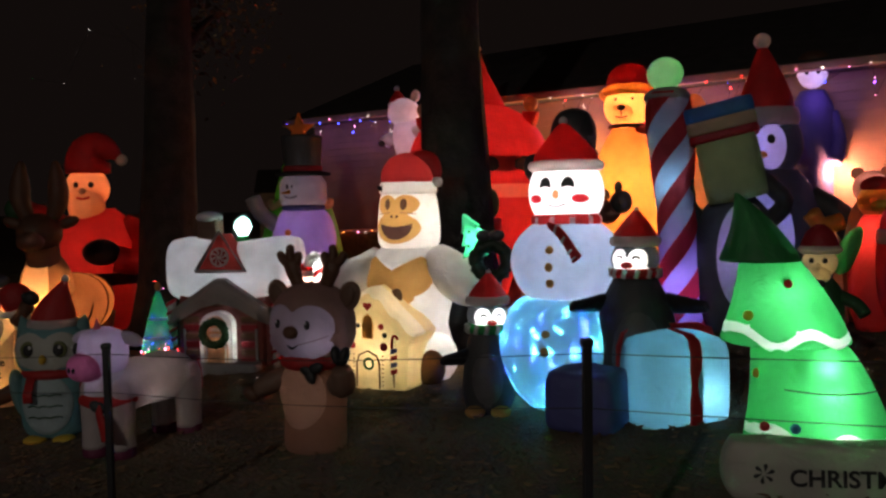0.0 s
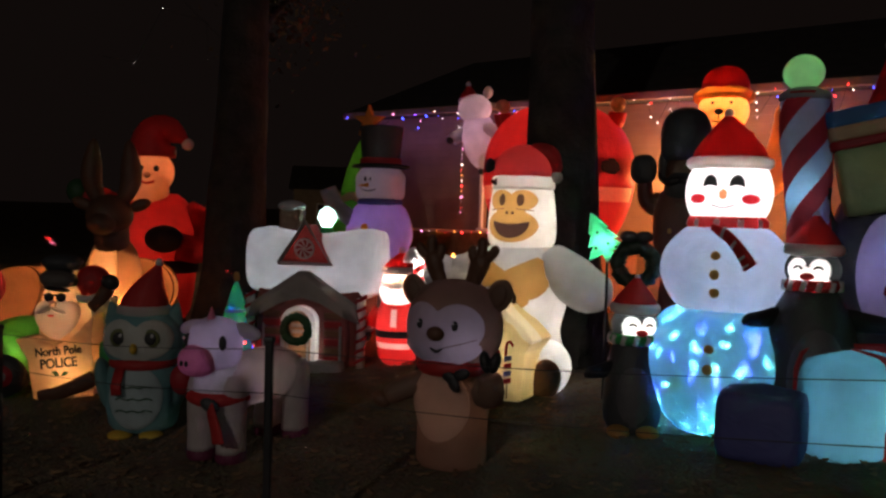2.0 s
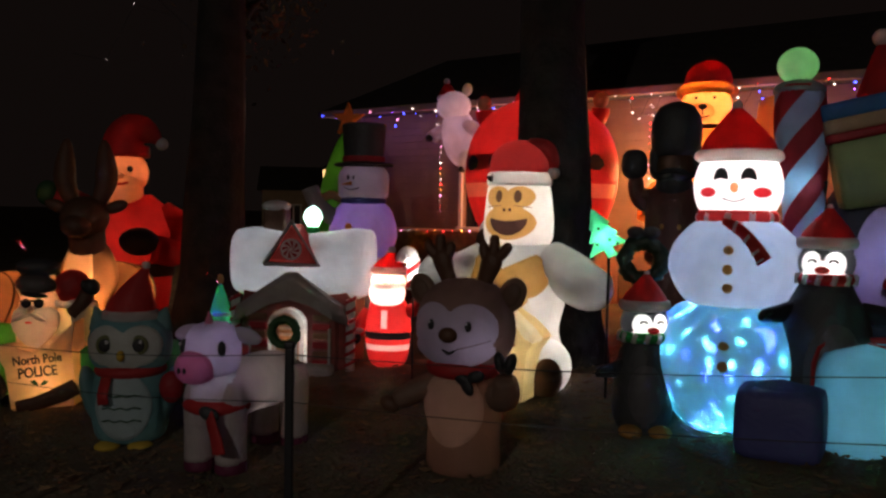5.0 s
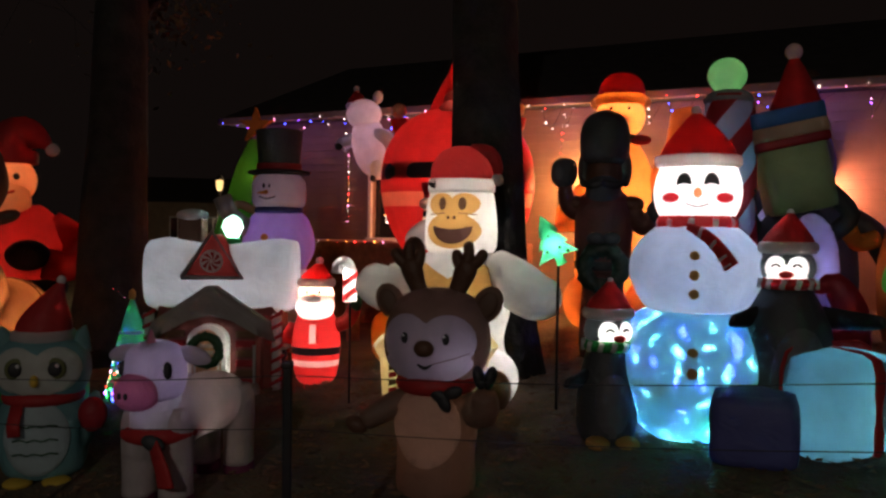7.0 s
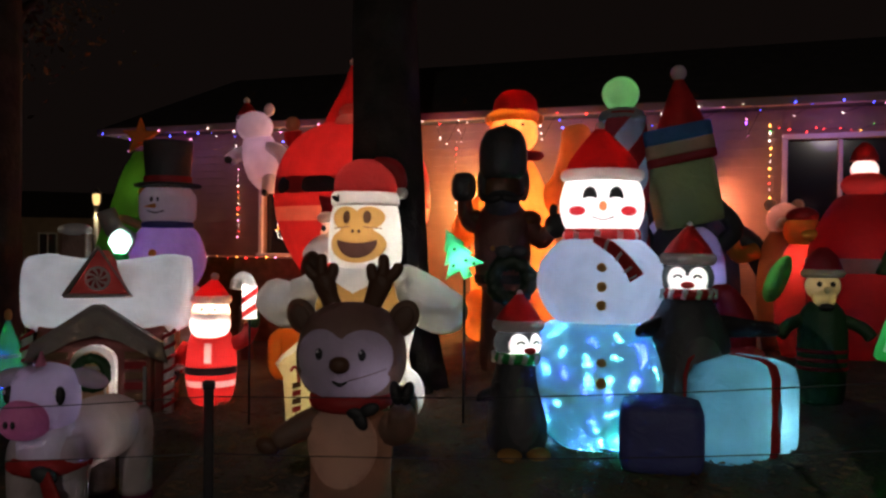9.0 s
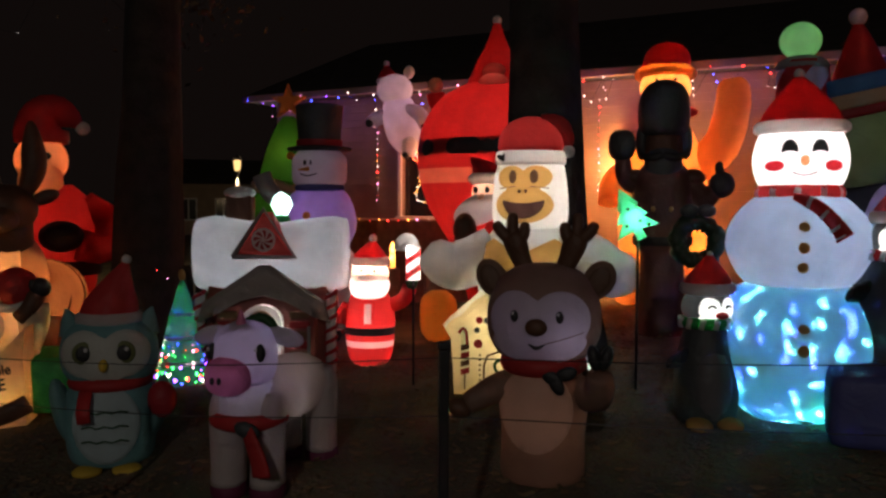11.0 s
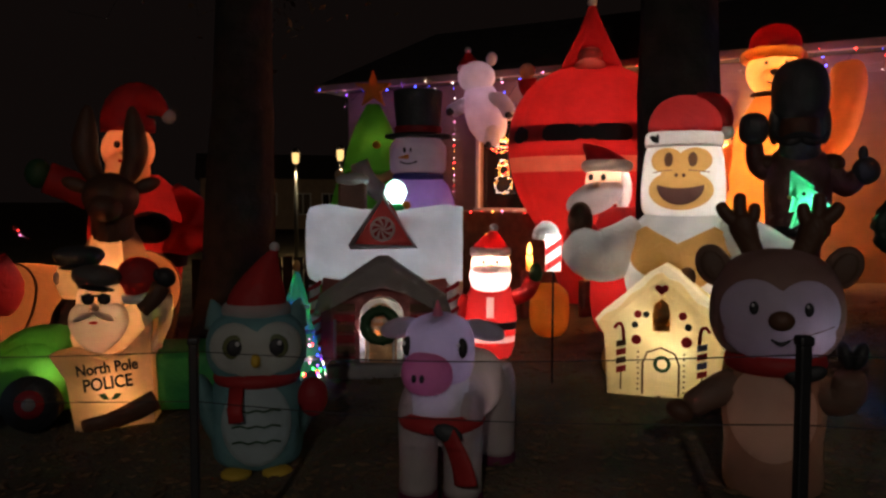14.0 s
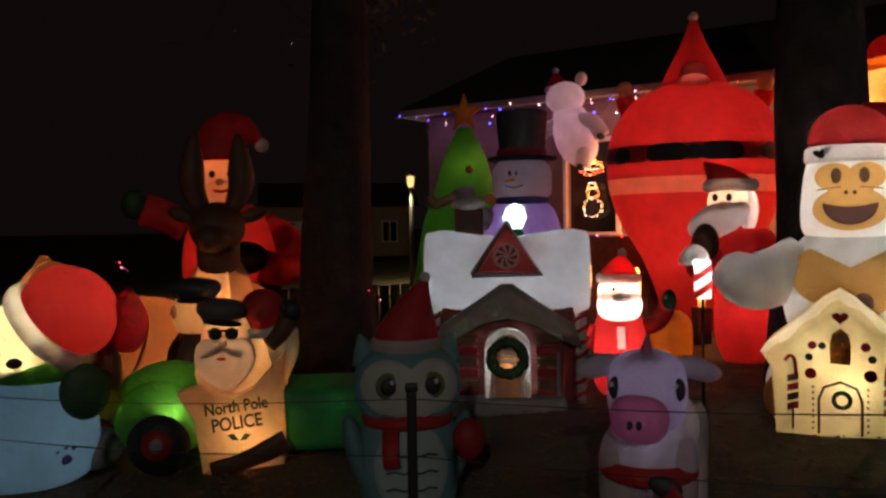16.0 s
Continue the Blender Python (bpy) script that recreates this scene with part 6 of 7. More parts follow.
def giant_santa():
    p = stand(0.62, 14.1, -20)
    pieces = [(lathe([(0.4, 0), (0.5, 0.4), (0.72, 1.0), (1.06, 1.6), (1.22, 2.2), (1.16, 2.8), (0.88, 3.25), (0.45, 3.5)], 80, 0.85, (0, 0, 0), 10, 0.012, smooth_steps=9), RED, "coat"),
              (lathe([(0.5, 3.4), (0.42, 3.6), (0.3, 3.85), (0.17, 4.1), (0.04, 4.45)], 24, 0.9), RED, "hat"), (ball((0, -0.24, 3.62), (0.2, 0.2, 0.16)), fabric((0.7, 0.24, 0.19)), "face"), (ball((0, -0.34, 3.42), (0.25, 0.2, 0.2)), fabric((0.72, 0.3, 0.24)), "beard")]
    for s in (-1, 1):
        pieces += [(tube(arc([(s * 0.76, 0, 3.05), (s * 0.92, -0.08, 3.22), (s * 0.95, -0.1, 3.36)]), 0.14, 14), RED, "arm"), (ball((s * 0.95, -0.1, 3.48), (0.12, 0.11, 0.12)), BUFF, "mitten")]
    t = figure("inflatable_giant_santa", pieces, p, "giant round red inflatable santa with black belt", "inflatable", "yard inflatables")
    lamp(t, (0, -0.2, 2.5), (1, 0.45, 0.36), 13, 0.1)
    lamp(t, (0, -0.1, 1.4), (1, 0.4, 0.3), 9, 0.1)
    part("belt", hoop(1.222, 2.36, 1.2, 2.6, 0.86, n=40), BLACK, t, "wide black belt")
    coat = [o for o in t.children if o.name.startswith("coat")][0]
    inset(coat, "coat_hem", lambda x, z: abs(z - 2.05) - 0.11, fabric((0.75, 0.3, 0.18)), "pale coat hem")
    part("bobble", ball((0, 0, 4.47), 0.07), WHITE, t, "white bobble")


giant_santa()


def orange_bear():
    t = thing("inflatable_bear", stand(2.95, 13.1, -22), "tall inflatable bear with santa hat glowing orange", "inflatable", "yard inflatables")
    tall = fabric((0.85, 0.48, 0.22), 0.5)
    part("body", lathe([(0.55, 0), (0.62, 0.4), (0.66, 1.2), (0.6, 1.9), (0.45, 2.4), (0.3, 2.7), (0.24, 2.8)], 34, 0.85, (0, 0, 0), 8, 0.02), tall, t, "glowing orange body")
    head = part("head", ball((0, -0.02, 3.15), (0.37, 0.34, 0.35), 28, 16), tall, t, "glowing head")
    part("muzzle", ball((-0.03, -0.28, 3.05), (0.17, 0.14, 0.14)), tall, head, "rounded muzzle")
    part("nose", ball((-0.03, -0.42, 3.1), (0.065, 0.04, 0.045)), BLACK, head, "black nose")
    part("nose_line", tube([(-0.03, -0.425, 3.06), (-0.03, -0.42, 2.97)], 0.01, 6), BLACK, head)
    part("mouth", tube(arc([(-0.12, -0.39, 2.97), (-0.03, -0.42, 2.945), (0.06, -0.39, 2.97)]), 0.01, 6), BLACK, head)
    for s in (-1, 1):
        part("eye", ball((s * 0.13, -0.33, 3.24), (0.022, 0.02, 0.022)), BLACK, head)
        part("ear", ball((s * 0.33, 0.0, 3.36), (0.12, 0.06, 0.11)), tall, head)
    part("collar", ring((0, -0.02, 2.83), 0.27, 0.035, 26, 8, "z"), DARK_BROWN, t, "dark collar")
    part("collar_bow", ball((0.3, -0.2, 2.78), (0.16, 0.05, 0.08)), DEEP_RED, t)
    part("arm", tube(arc([(0.45, 0, 2.0), (0.8, -0.05, 2.3), (0.95, -0.08, 2.9), (0.92, -0.08, 3.25)]), [0.26, 0.27, 0.27, 0.27, 0.27, 0.26, 0.26, 0.25, 0.25, 0.24, 0.23, 0.2, 0.14], 18), tall, t, "raised arm")
    part("arm", tube(arc([(-0.45, 0, 2.0), (-0.72, -0.1, 1.75), (-0.75, -0.2, 1.45)]), 0.2, 16), tall, t)
    band = ring((0, 0, 3.4), 0.31, 0.085, 32, 10, "z", 0.25, 3)
    cone = lathe([(0.32, 3.4), (0.345, 3.5), (0.31, 3.66), (0.2, 3.78), (0.08, 3.82), (0.01, 3.825)], 30, 0.9, (0.02, 0, 0), 7, 0.02)
    hat = part("hat", cone, RED, t, "red santa hat")
    part("hat_brim", band, ORANGE, hat, "fur band")
    for x in (-0.5, 0.35):
        part("leg", ball((x, -0.32, 0.35), (0.3, 0.36, 0.4)), tall, t, "rounded leg")
    airy_parts(t, ("body", "arm", "leg"))
    airy_parts(t, ("head", "muzzle", "ear", "hat", "hat_brim"))
    lamp(t, (0, -0.02, 3.15), (1, 0.58, 0.24), 7, 0.05)
    lamp(t, (0, -0.05, 1.9), (1, 0.42, 0.12), 14, 0.08)
    lamp(t, (0.1, -0.05, 0.8), (1, 0.4, 0.1), 17, 0.08)


orange_bear()


def nutcracker():
    # near-black cloth throughout: the unlit silhouette is put into the colours
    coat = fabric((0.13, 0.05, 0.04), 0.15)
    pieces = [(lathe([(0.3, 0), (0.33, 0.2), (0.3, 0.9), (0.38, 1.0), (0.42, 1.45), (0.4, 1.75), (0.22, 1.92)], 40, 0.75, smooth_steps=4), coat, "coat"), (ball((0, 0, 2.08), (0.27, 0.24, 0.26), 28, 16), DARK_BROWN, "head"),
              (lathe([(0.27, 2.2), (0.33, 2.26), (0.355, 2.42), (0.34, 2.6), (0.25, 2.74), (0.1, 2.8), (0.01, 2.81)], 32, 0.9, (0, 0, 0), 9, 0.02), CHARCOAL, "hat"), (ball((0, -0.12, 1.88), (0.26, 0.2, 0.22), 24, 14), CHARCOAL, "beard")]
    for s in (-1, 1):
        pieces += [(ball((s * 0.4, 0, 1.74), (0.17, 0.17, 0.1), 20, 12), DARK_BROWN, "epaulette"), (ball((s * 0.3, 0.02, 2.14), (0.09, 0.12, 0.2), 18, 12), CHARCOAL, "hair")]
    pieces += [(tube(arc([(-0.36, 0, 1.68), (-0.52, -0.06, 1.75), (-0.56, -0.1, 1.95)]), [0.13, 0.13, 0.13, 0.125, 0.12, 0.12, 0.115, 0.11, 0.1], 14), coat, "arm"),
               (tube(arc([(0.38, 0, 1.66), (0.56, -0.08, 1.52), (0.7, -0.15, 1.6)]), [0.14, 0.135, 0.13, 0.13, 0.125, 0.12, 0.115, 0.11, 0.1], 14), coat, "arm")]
    t = figure("inflatable_nutcracker", pieces, stand(1.6, 10.05, -25) @ Matrix.Diagonal((0.78, 0.78, 1, 1)), "tall dark unlit inflatable nutcracker soldier", "inflatable", "yard inflatables", chamber=False)
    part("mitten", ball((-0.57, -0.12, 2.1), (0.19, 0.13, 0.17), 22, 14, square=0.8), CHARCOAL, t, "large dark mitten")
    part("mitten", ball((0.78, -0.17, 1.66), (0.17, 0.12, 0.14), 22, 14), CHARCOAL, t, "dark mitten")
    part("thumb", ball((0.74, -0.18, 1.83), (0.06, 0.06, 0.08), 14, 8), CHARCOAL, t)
    part("belt", hoop(0.4, 1.0, 0.41, 1.1, 0.76), BLACK, t, "dark belt")
    for s in (-1, 1):
        part("moustache", tube(arc([(0, -0.3, 1.98), (s * 0.16, -0.29, 1.95), (s * 0.29, -0.22, 1.99), (s * 0.33, -0.2, 2.07)]), [0.04, 0.045, 0.048, 0.048, 0.046, 0.043, 0.04, 0.036, 0.032, 0.028, 0.024, 0.018, 0.01], 10), BLACK, t, "curled dark moustache")
        part("button", ball((s * 0.12, -0.325, 1.4), (0.03, 0.02, 0.03), 12, 8), TAN, t)


nutcracker()


def striped_pole():
    t = thing("inflatable_candy_pole", stand(2.42, 8.72, 0), "tall inflatable pole with red spiral stripes and a lit globe", "inflatable", "yard inflatables")
    n, rows = 32, []
    for j in range(41):
        f = j / 40
        rows.append([(0.16 - 0.2 * f + (0.215 + 0.02 * math.sin(9 * f)) * math.cos(2 * math.pi * i / n), (0.215 + 0.02 * math.sin(9 * f)) * math.sin(2 * math.pi * i / n), f * 2.66) for i in range(n)])
    part("column", grid_mesh(rows), fabric((0.62, 0.62, 0.72)), t, "pale column")
    for s in range(3):
        bm = bmesh.new()
        strip = []
        for j in range(61):
            f = j / 60
            a = 2 * math.pi * (f * 1.6 + s / 3)
            r = 0.226 + 0.02 * math.sin(9 * f)
            pair = []
            for da in (0, 0.25, 0.5, 0.75, 1.0):
                pair.append(bm.verts.new((0.16 - 0.2 * f + r * math.cos(a + da), r * math.sin(a + da), 0.02 + f * 2.68)))
            strip.append(pair)
        for a_, b_ in zip(strip, strip[1:]):
            for k in range(4):
                bm.faces.new((a_[k], a_[k + 1], b_[k + 1], b_[k])).smooth = True
        part("stripe", bm, fabric((0.7, 0.06, 0.06), 0.65), t, "red spiral stripe")
    part("collar", lathe([(0.22, 2.62), (0.24, 2.66), (0.2, 2.72), (0.1, 2.76)], 24, 1, (-0.04, 0, 0)), GREY, t, "collar")
    part("globe", ball((-0.06, 0, 2.9), (0.185, 0.185, 0.175), 32, 16, 8, 0.03), fabric((0.8, 0.72, 0.68)), t, "ribbed lit globe")
    lamp(t, (-0.06, 0, 2.9), (0.25, 1, 0.3), 0.25, 0.02)
    lamp(t, (0.03, -0.08, 1.75), (0.3, 0.7, 1), 0.9, 0.03)
    lamp(t, (0.12, 0, 0.6), (0.35, 0.2, 1), 2.8, 0.03)


striped_pole()


def gift_bearer():
    """Dark figure that carries a banded present overhead."""
    t = thing("inflatable_gift_bearer", stand(3.05, 8.6, -20), "pale-bellied dark inflatable figure on a red sled carrying a present", "inflatable", "yard inflatables")
    body = part("body", lathe([(0.3, 0.15), (0.42, 0.45), (0.42, 1.0), (0.36, 1.35), (0.2, 1.55)], 64, 0.85, smooth_steps=9), CHARCOAL, t, "dark body")
    inset(body, "belly", ovals((0.1, 0.95, 0.27, 0.55)), LILAC, "pale belly glowing violet")
    part("sled", tube(arc([(0.62, 0.3, 0.2), (0.46, -0.1, 0.2), (0.38, -0.5, 0.35), (0.34, -0.68, 0.62), (0.18, -0.72, 0.86), (0.04, -0.68, 0.78)]), [0.2, 0.2, 0.2, 0.2, 0.2, 0.2, 0.2, 0.19, 0.19, 0.18, 0.17, 0.16, 0.15, 0.14, 0.13, 0.12, 0.11, 0.09, 0.07, 0.05, 0.02], 16), DEEP_RED, t, "curled red sled")
    m = pose(0.04, -0.05, 1.52, 0, -12, 0)
    bx = part("present", puff_box((0, 0, 0.33), (0.6, 0.55, 0.66), 0.03), fabric((0.16, 0.22, 0.12), 0.3), t, "dull green present")
    bx.matrix_basis = m
    for z, h, mat, nm in ((0.68, 0.09, DEEP_RED, "dark red band"), (0.79, 0.14, BUFF, "pale band"), (0.93, 0.16, BLUE, "blue lid")):
        part("lid_band", puff_box((0, 0, z), (0.68, 0.62, h), 0.02), mat, bx, nm)
    for s in (-1, 1):
        part("flipper", tube(arc([(s * 0.34, 0, 1.3), (s * 0.48, -0.1, 1.5), (s * 0.36 - 0.12, -0.15, 1.75)]), 0.09, 10), CHARCOAL, t, "dark flipper")
    lamp(t, (0.12, -0.08, 1.0), (0.45, 0.4, 1), 1.1, 0.03)
    lamp(bx, (0, 0, 0.4), (1, 0.8, 0.6), 0.5, 0.03)


gift_bearer()


def tall_penguin():
    t = thing("inflatable_tall_penguin", stand(3.95, 10.05, -25), "tall black inflatable penguin with santa hat, lit violet", "inflatable", "yard inflatables")
    body = part("body", lathe([(0.5, 0), (0.66, 0.3), (0.7, 0.9), (0.58, 1.5), (0.36, 1.85)], 70, 0.85, smooth_steps=9), CHARCOAL, t, "black body")
    inset(body, "belly", ovals((-0.1, 1.0, 0.44, 0.72)), LILAC, "violet-lit belly")
    head = part("head", ball((0, 0, 2.15), (0.42, 0.36, 0.42), 64, 40), CHARCOAL, t, "black head")
    inset(head, "face", ovals((-0.19, 2.12, 0.17, 0.27), (0.07, 2.12, 0.17, 0.27)), LILAC, "violet-lit face")
    for s in (-1, 1):
        part("eye", ball((-0.06 + s * 0.13, -0.34, 2.2), (0.05, 0.025, 0.06)), BLACK, head, "black eye")
    part("beak", ball((-0.06, -0.38, 2.02), (0.1, 0.1, 0.05)), ORANGE, head, "orange beak")
    cone, band, bob = hat_meshes((0.0, 0, 2.48), 0.34, 0.9, (-0.05, 0), 0.13, 0.1)
    hat = part("hat", cone, RED, t, "long red santa hat")
    part("hat_brim", band, LILAC, hat, "pale fur band")
    part("bobble", bob, WHITE, hat, "white bobble")
    part("flipper", tube(arc([(0.5, 0, 1.5), (0.8, -0.1, 1.3), (1.0, -0.1, 1.0)]), 0.15, 12), CHARCOAL, t, "black flipper")
    airy_parts(t, ("head", "hat"))
    lamp(t, (-0.06, -0.12, 2.15), (0.5, 0.42, 1), 1.6, 0.04)
    lamp(t, (-0.12, -0.2, 1.1), (0.45, 0.45, 1), 4, 0.04)


tall_penguin()


def green_tree():
    t = thing("inflatable_tree_sign", stand(2.02, 4.42, -14, 0.07), "green inflatable tree with white garland above a lettered sign", "inflatable", "yard inflatables")
    tiers = [([(0.33, 0.3), (0.4, 0.32), (0.34, 0.6), (0.27, 0.85), (0.2, 0.95)], 0.34), ([(0.32, 0.9), (0.35, 0.92), (0.26, 1.15), (0.14, 1.42), (0.1, 1.48)], 0.9), ([(0.2, 1.36), (0.22, 1.38), (0.16, 1.5), (0.06, 1.68), (0.01, 1.76)], 1.4)]
    drop = lambda z: 0.215 + (z - 0.3) * 0.94
    tiers = [([(r * 0.94, drop(z)) for r, z in prof], drop(z0)) for prof, z0 in tiers]
    dark = fabric((0.03, 0.2, 0.06), 0.2)
    lean = (0.0, -0.17, -0.3)
    for k, (prof, z) in enumerate(tiers):
        tier = part("tier", lathe(prof, 96, 0.9, (lean[k], 0, 0), 9, 0.015, (-0.12, 0), 10), GREEN if k < 2 else dark, t, "green tier")
        r = prof[1][0]
        if k < 2:
            inset(tier, "garland", lambda x, q, z=z, k=k: abs(q - z - 0.035 - 0.3 * (x - lean[k]) ** 2 - 0.035 * math.sin(19 * (x - lean[k]))) - 0.026, WHITE, "wavy white garland")
    for x, z, m in ((-0.02, 0.77, RED), (0.2, 0.55, YELLOW), (-0.24, 0.45, RED), (-0.1, 0.46, BLUE), (-0.26, 0.72, YELLOW), (-0.14, 1.07, YELLOW), (0.06, 1.24, RED), (0.16, 1.12, BLUE), (0.26, 0.6, BLUE)):
        rr = 0.42 - (z - 0.32) * 0.35 if z < 0.9 else 0.35 - (z - 0.92) * 0.42
        part("ornament", ball((x - (0.24 if z > 0.9 else 0.06), -0.9 * math.sqrt(max(0.01, rr * rr * 0.88 - x * x)), drop(z)), (0.026, 0.02, 0.026)), m, t, "painted ornament")
    part("seam", ring((0, 0, drop(0.66)), 0.305, 0.004, 40, 5, "z"), BLACK, t)
    sign = part("sign", puff_box((0.18, -0.34, 0.17), (1.35, 0.2, 0.3), 0.06), fabric((0.6, 0.58, 0.52)), t, "pale swollen sign board")
    text_part("CHRISTMAS", 0.118, (0.1, -0.457, 0.13), BLACK, sign, "lettering", 2)
    for k in range(6):
        a = 2 * math.pi * k / 6
        part("swirl", plate([(-0.33 + 0.055 * r * math.cos(a + d), 0.17 + 0.055 * r * math.sin(a + d)) for r, d in ((0.15, 0), (0.8, 0.1), (1, 0.35), (0.8, 0.6))], -0.452, 0.006), BLACK, sign)
    airy_parts(t, ("tier",))
    for x, y, z, w in ((-0.17, -0.1, 1.02, 1.3), (-0.12, -0.16, 0.84, 0.9), (0.0, -0.19, 0.66, 1.0), (0.02, -0.2, 0.5, 1.1), (0.04, -0.2, 0.34, 1.0)):
        lamp(t, (x, y, z), (0.88, 1, 0.88), w, 0.02)


green_tree()


def waving_santa():
    p = stand(0.1, 11.1, -24)
    pieces = [(lathe([(0.26, 0), (0.34, 0.2), (0.36, 0.6), (0.34, 1.0), (0.26, 1.35), (0.16, 1.42)], 28, 0.85), RED, "coat"), (ball((-0.2, -0.08, 1.7), (0.22, 0.22, 0.23)), SKIN, "head"),
              (lathe([(0.24, -0.05), (0.29, 0), (0.28, 0.06), (0.22, 0.09), (0.2, 0.0), (0.24, -0.05)], 30, 0.9, (-0.18, -0.04, 1.86), caps=False, smooth_steps=2), WHITE, "hat_brim"),
              # white beard greyed: its dimmer light is put into the colour
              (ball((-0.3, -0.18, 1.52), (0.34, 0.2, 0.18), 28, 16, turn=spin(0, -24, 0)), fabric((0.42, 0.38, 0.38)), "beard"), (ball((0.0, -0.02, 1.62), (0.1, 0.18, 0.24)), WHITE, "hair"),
              (lathe([(0.24, 0), (0.22, 0.08), (0.14, 0.2), (0.03, 0.27)], 22, 0.9, (-0.18, -0.02, 1.88), 0, 0, (-0.25, 0)), DEEP_RED, "hat"),
              (tube(arc([(0.35, 0, 1.15), (0.58, -0.1, 1.3), (0.62, -0.15, 1.6)]), 0.16, 14), RED, "arm"), (tube(arc([(-0.32, 0, 1.15), (-0.5, -0.15, 1.0), (-0.45, -0.35, 1.12)]), 0.14, 14), RED, "arm")]
    t = figure("inflatable_santa", pieces, p, "red inflatable santa with long white beard waving", "inflatable", "yard inflatables")
    lamp(t, (-0.16, -0.06, 1.76), (1, 0.9, 0.84), 3.0, 0.04)
    lamp(t, (0, 0, 0.6), (1, 0.4, 0.32), 3, 0.05)
    part("glove", ball((0.64, -0.17, 1.8), (0.12, 0.1, 0.2)), DARK_GREEN, t, "dark green glove")
    part("glove", ball((-0.42, -0.45, 1.28), (0.14, 0.12, 0.2)), DARK_BROWN, t, "dark glove")
    for s in (-1, 1):
        part("eye", ball((-0.26 + s * 0.07, -0.295, 1.75), (0.03, 0.02, 0.04)), BLACK, t)
    part("nose", ball((-0.26, -0.33, 1.67), (0.045, 0.045, 0.04)), SKIN, t)
    for z in (1.06, 1.18):
        part("button", box((0.1, -0.29, z), (0.05, 0.03, 0.06), 0.01), BLACK, t)


waving_santa()


def tall_doll():
    pieces = [(lathe([(0.3, 0), (0.36, 0.5), (0.34, 1.8), (0.36, 2.6), (0.2, 2.95)], 22, 0.8), NAVY, "body"), (ball((0.02, 0.0, 3.39), (0.265, 0.25, 0.14)), DARK_BROWN, "hair"),
              (tube(arc([(-0.3, 0, 2.6), (-0.42, -0.1, 2.2), (-0.35, -0.2, 1.9)]), 0.12), NAVY, "arm"), (tube(arc([(0.3, 0, 2.6), (0.42, -0.1, 2.2), (0.35, -0.2, 1.9)]), 0.12), NAVY, "arm"), (ball((0, 0, 3.22), (0.25, 0.22, 0.24)), LILAC, "head")]
    t = figure("inflatable_soldier", pieces, stand(5.65, 12.6, -24) @ Matrix.Diagonal((0.88, 0.88, 1.045, 1)), "tall dark blue inflatable figure with pale round head", "inflatable", "yard inflatables")
    lamp(t, (0, -0.04, 3.2), (0.9, 0.75, 1), 0.7, 0.03)
    lamp(t, (0, 0, 2.6), (0.4, 0.2, 1), 0.1, 0.03)
    for s in (-1, 1):
        part("eye", ball((s * 0.09, -0.205, 3.2), (0.034, 0.02, 0.036)), BLACK, t, "round dark eye")


tall_doll()


def elf():
    pieces = [(lathe([(0.15, 0), (0.18, 0.15), (0.19, 0.5), (0.17, 0.72), (0.1, 0.82)], 24, 0.85), DARK_GREEN, "coat"), (ball((0, 0, 0.95), (0.135, 0.125, 0.125)), CREAM, "head"), (ball((0, -0.05, 0.86), (0.09, 0.1, 0.09)), CREAM, "chin"),
              (lathe([(0.15, 0), (0.14, 0.05), (0.1, 0.14), (0.03, 0.2)], 20, 0.9, (0, 0, 1.06)), DEEP_RED, "hat"),
              (tube(arc([(-0.15, 0, 0.68), (-0.27, -0.08, 0.63), (-0.34, -0.12, 0.55)]), 0.05), DARK_GREEN, "arm"), (tube(arc([(0.15, 0, 0.68), (0.27, -0.08, 0.63), (0.34, -0.12, 0.55)]), 0.05), DARK_GREEN, "arm")]
    t = figure("inflatable_elf", pieces, stand(3.05, 6.65, -30), "small inflatable elf with pale lit face in dark green", "inflatable", "yard inflatables", False)
    part("hat_brim", lathe([(0.14, -0.03), (0.17, 0), (0.15, 0.035)], 20, 0.9, (0, 0, 1.05), caps=False), SHEER, t, "pale fur band")
    lamp(t, (0, -0.01, 0.93), (1, 0.85, 0.65), 0.2, 0.03)
    for s in (-1, 1):
        part("eye", ball((s * 0.05, -0.12, 0.97), (0.02, 0.015, 0.022)), BLACK, t, "dark eye")
    part("nose", ball((0, -0.15, 0.925), (0.025, 0.03, 0.03)), CREAM, t)
    for z in (0.28, 0.35, 0.42):
        part("hem_stripe", hoop(0.19, z, 0.192, z + 0.03, 0.86, swell=0.006), DEEP_RED, t, "red stripe")
    part("bow", ball((0, -0.15, 0.79), (0.06, 0.03, 0.03)), BLACK, t, "dark bow")


elf()


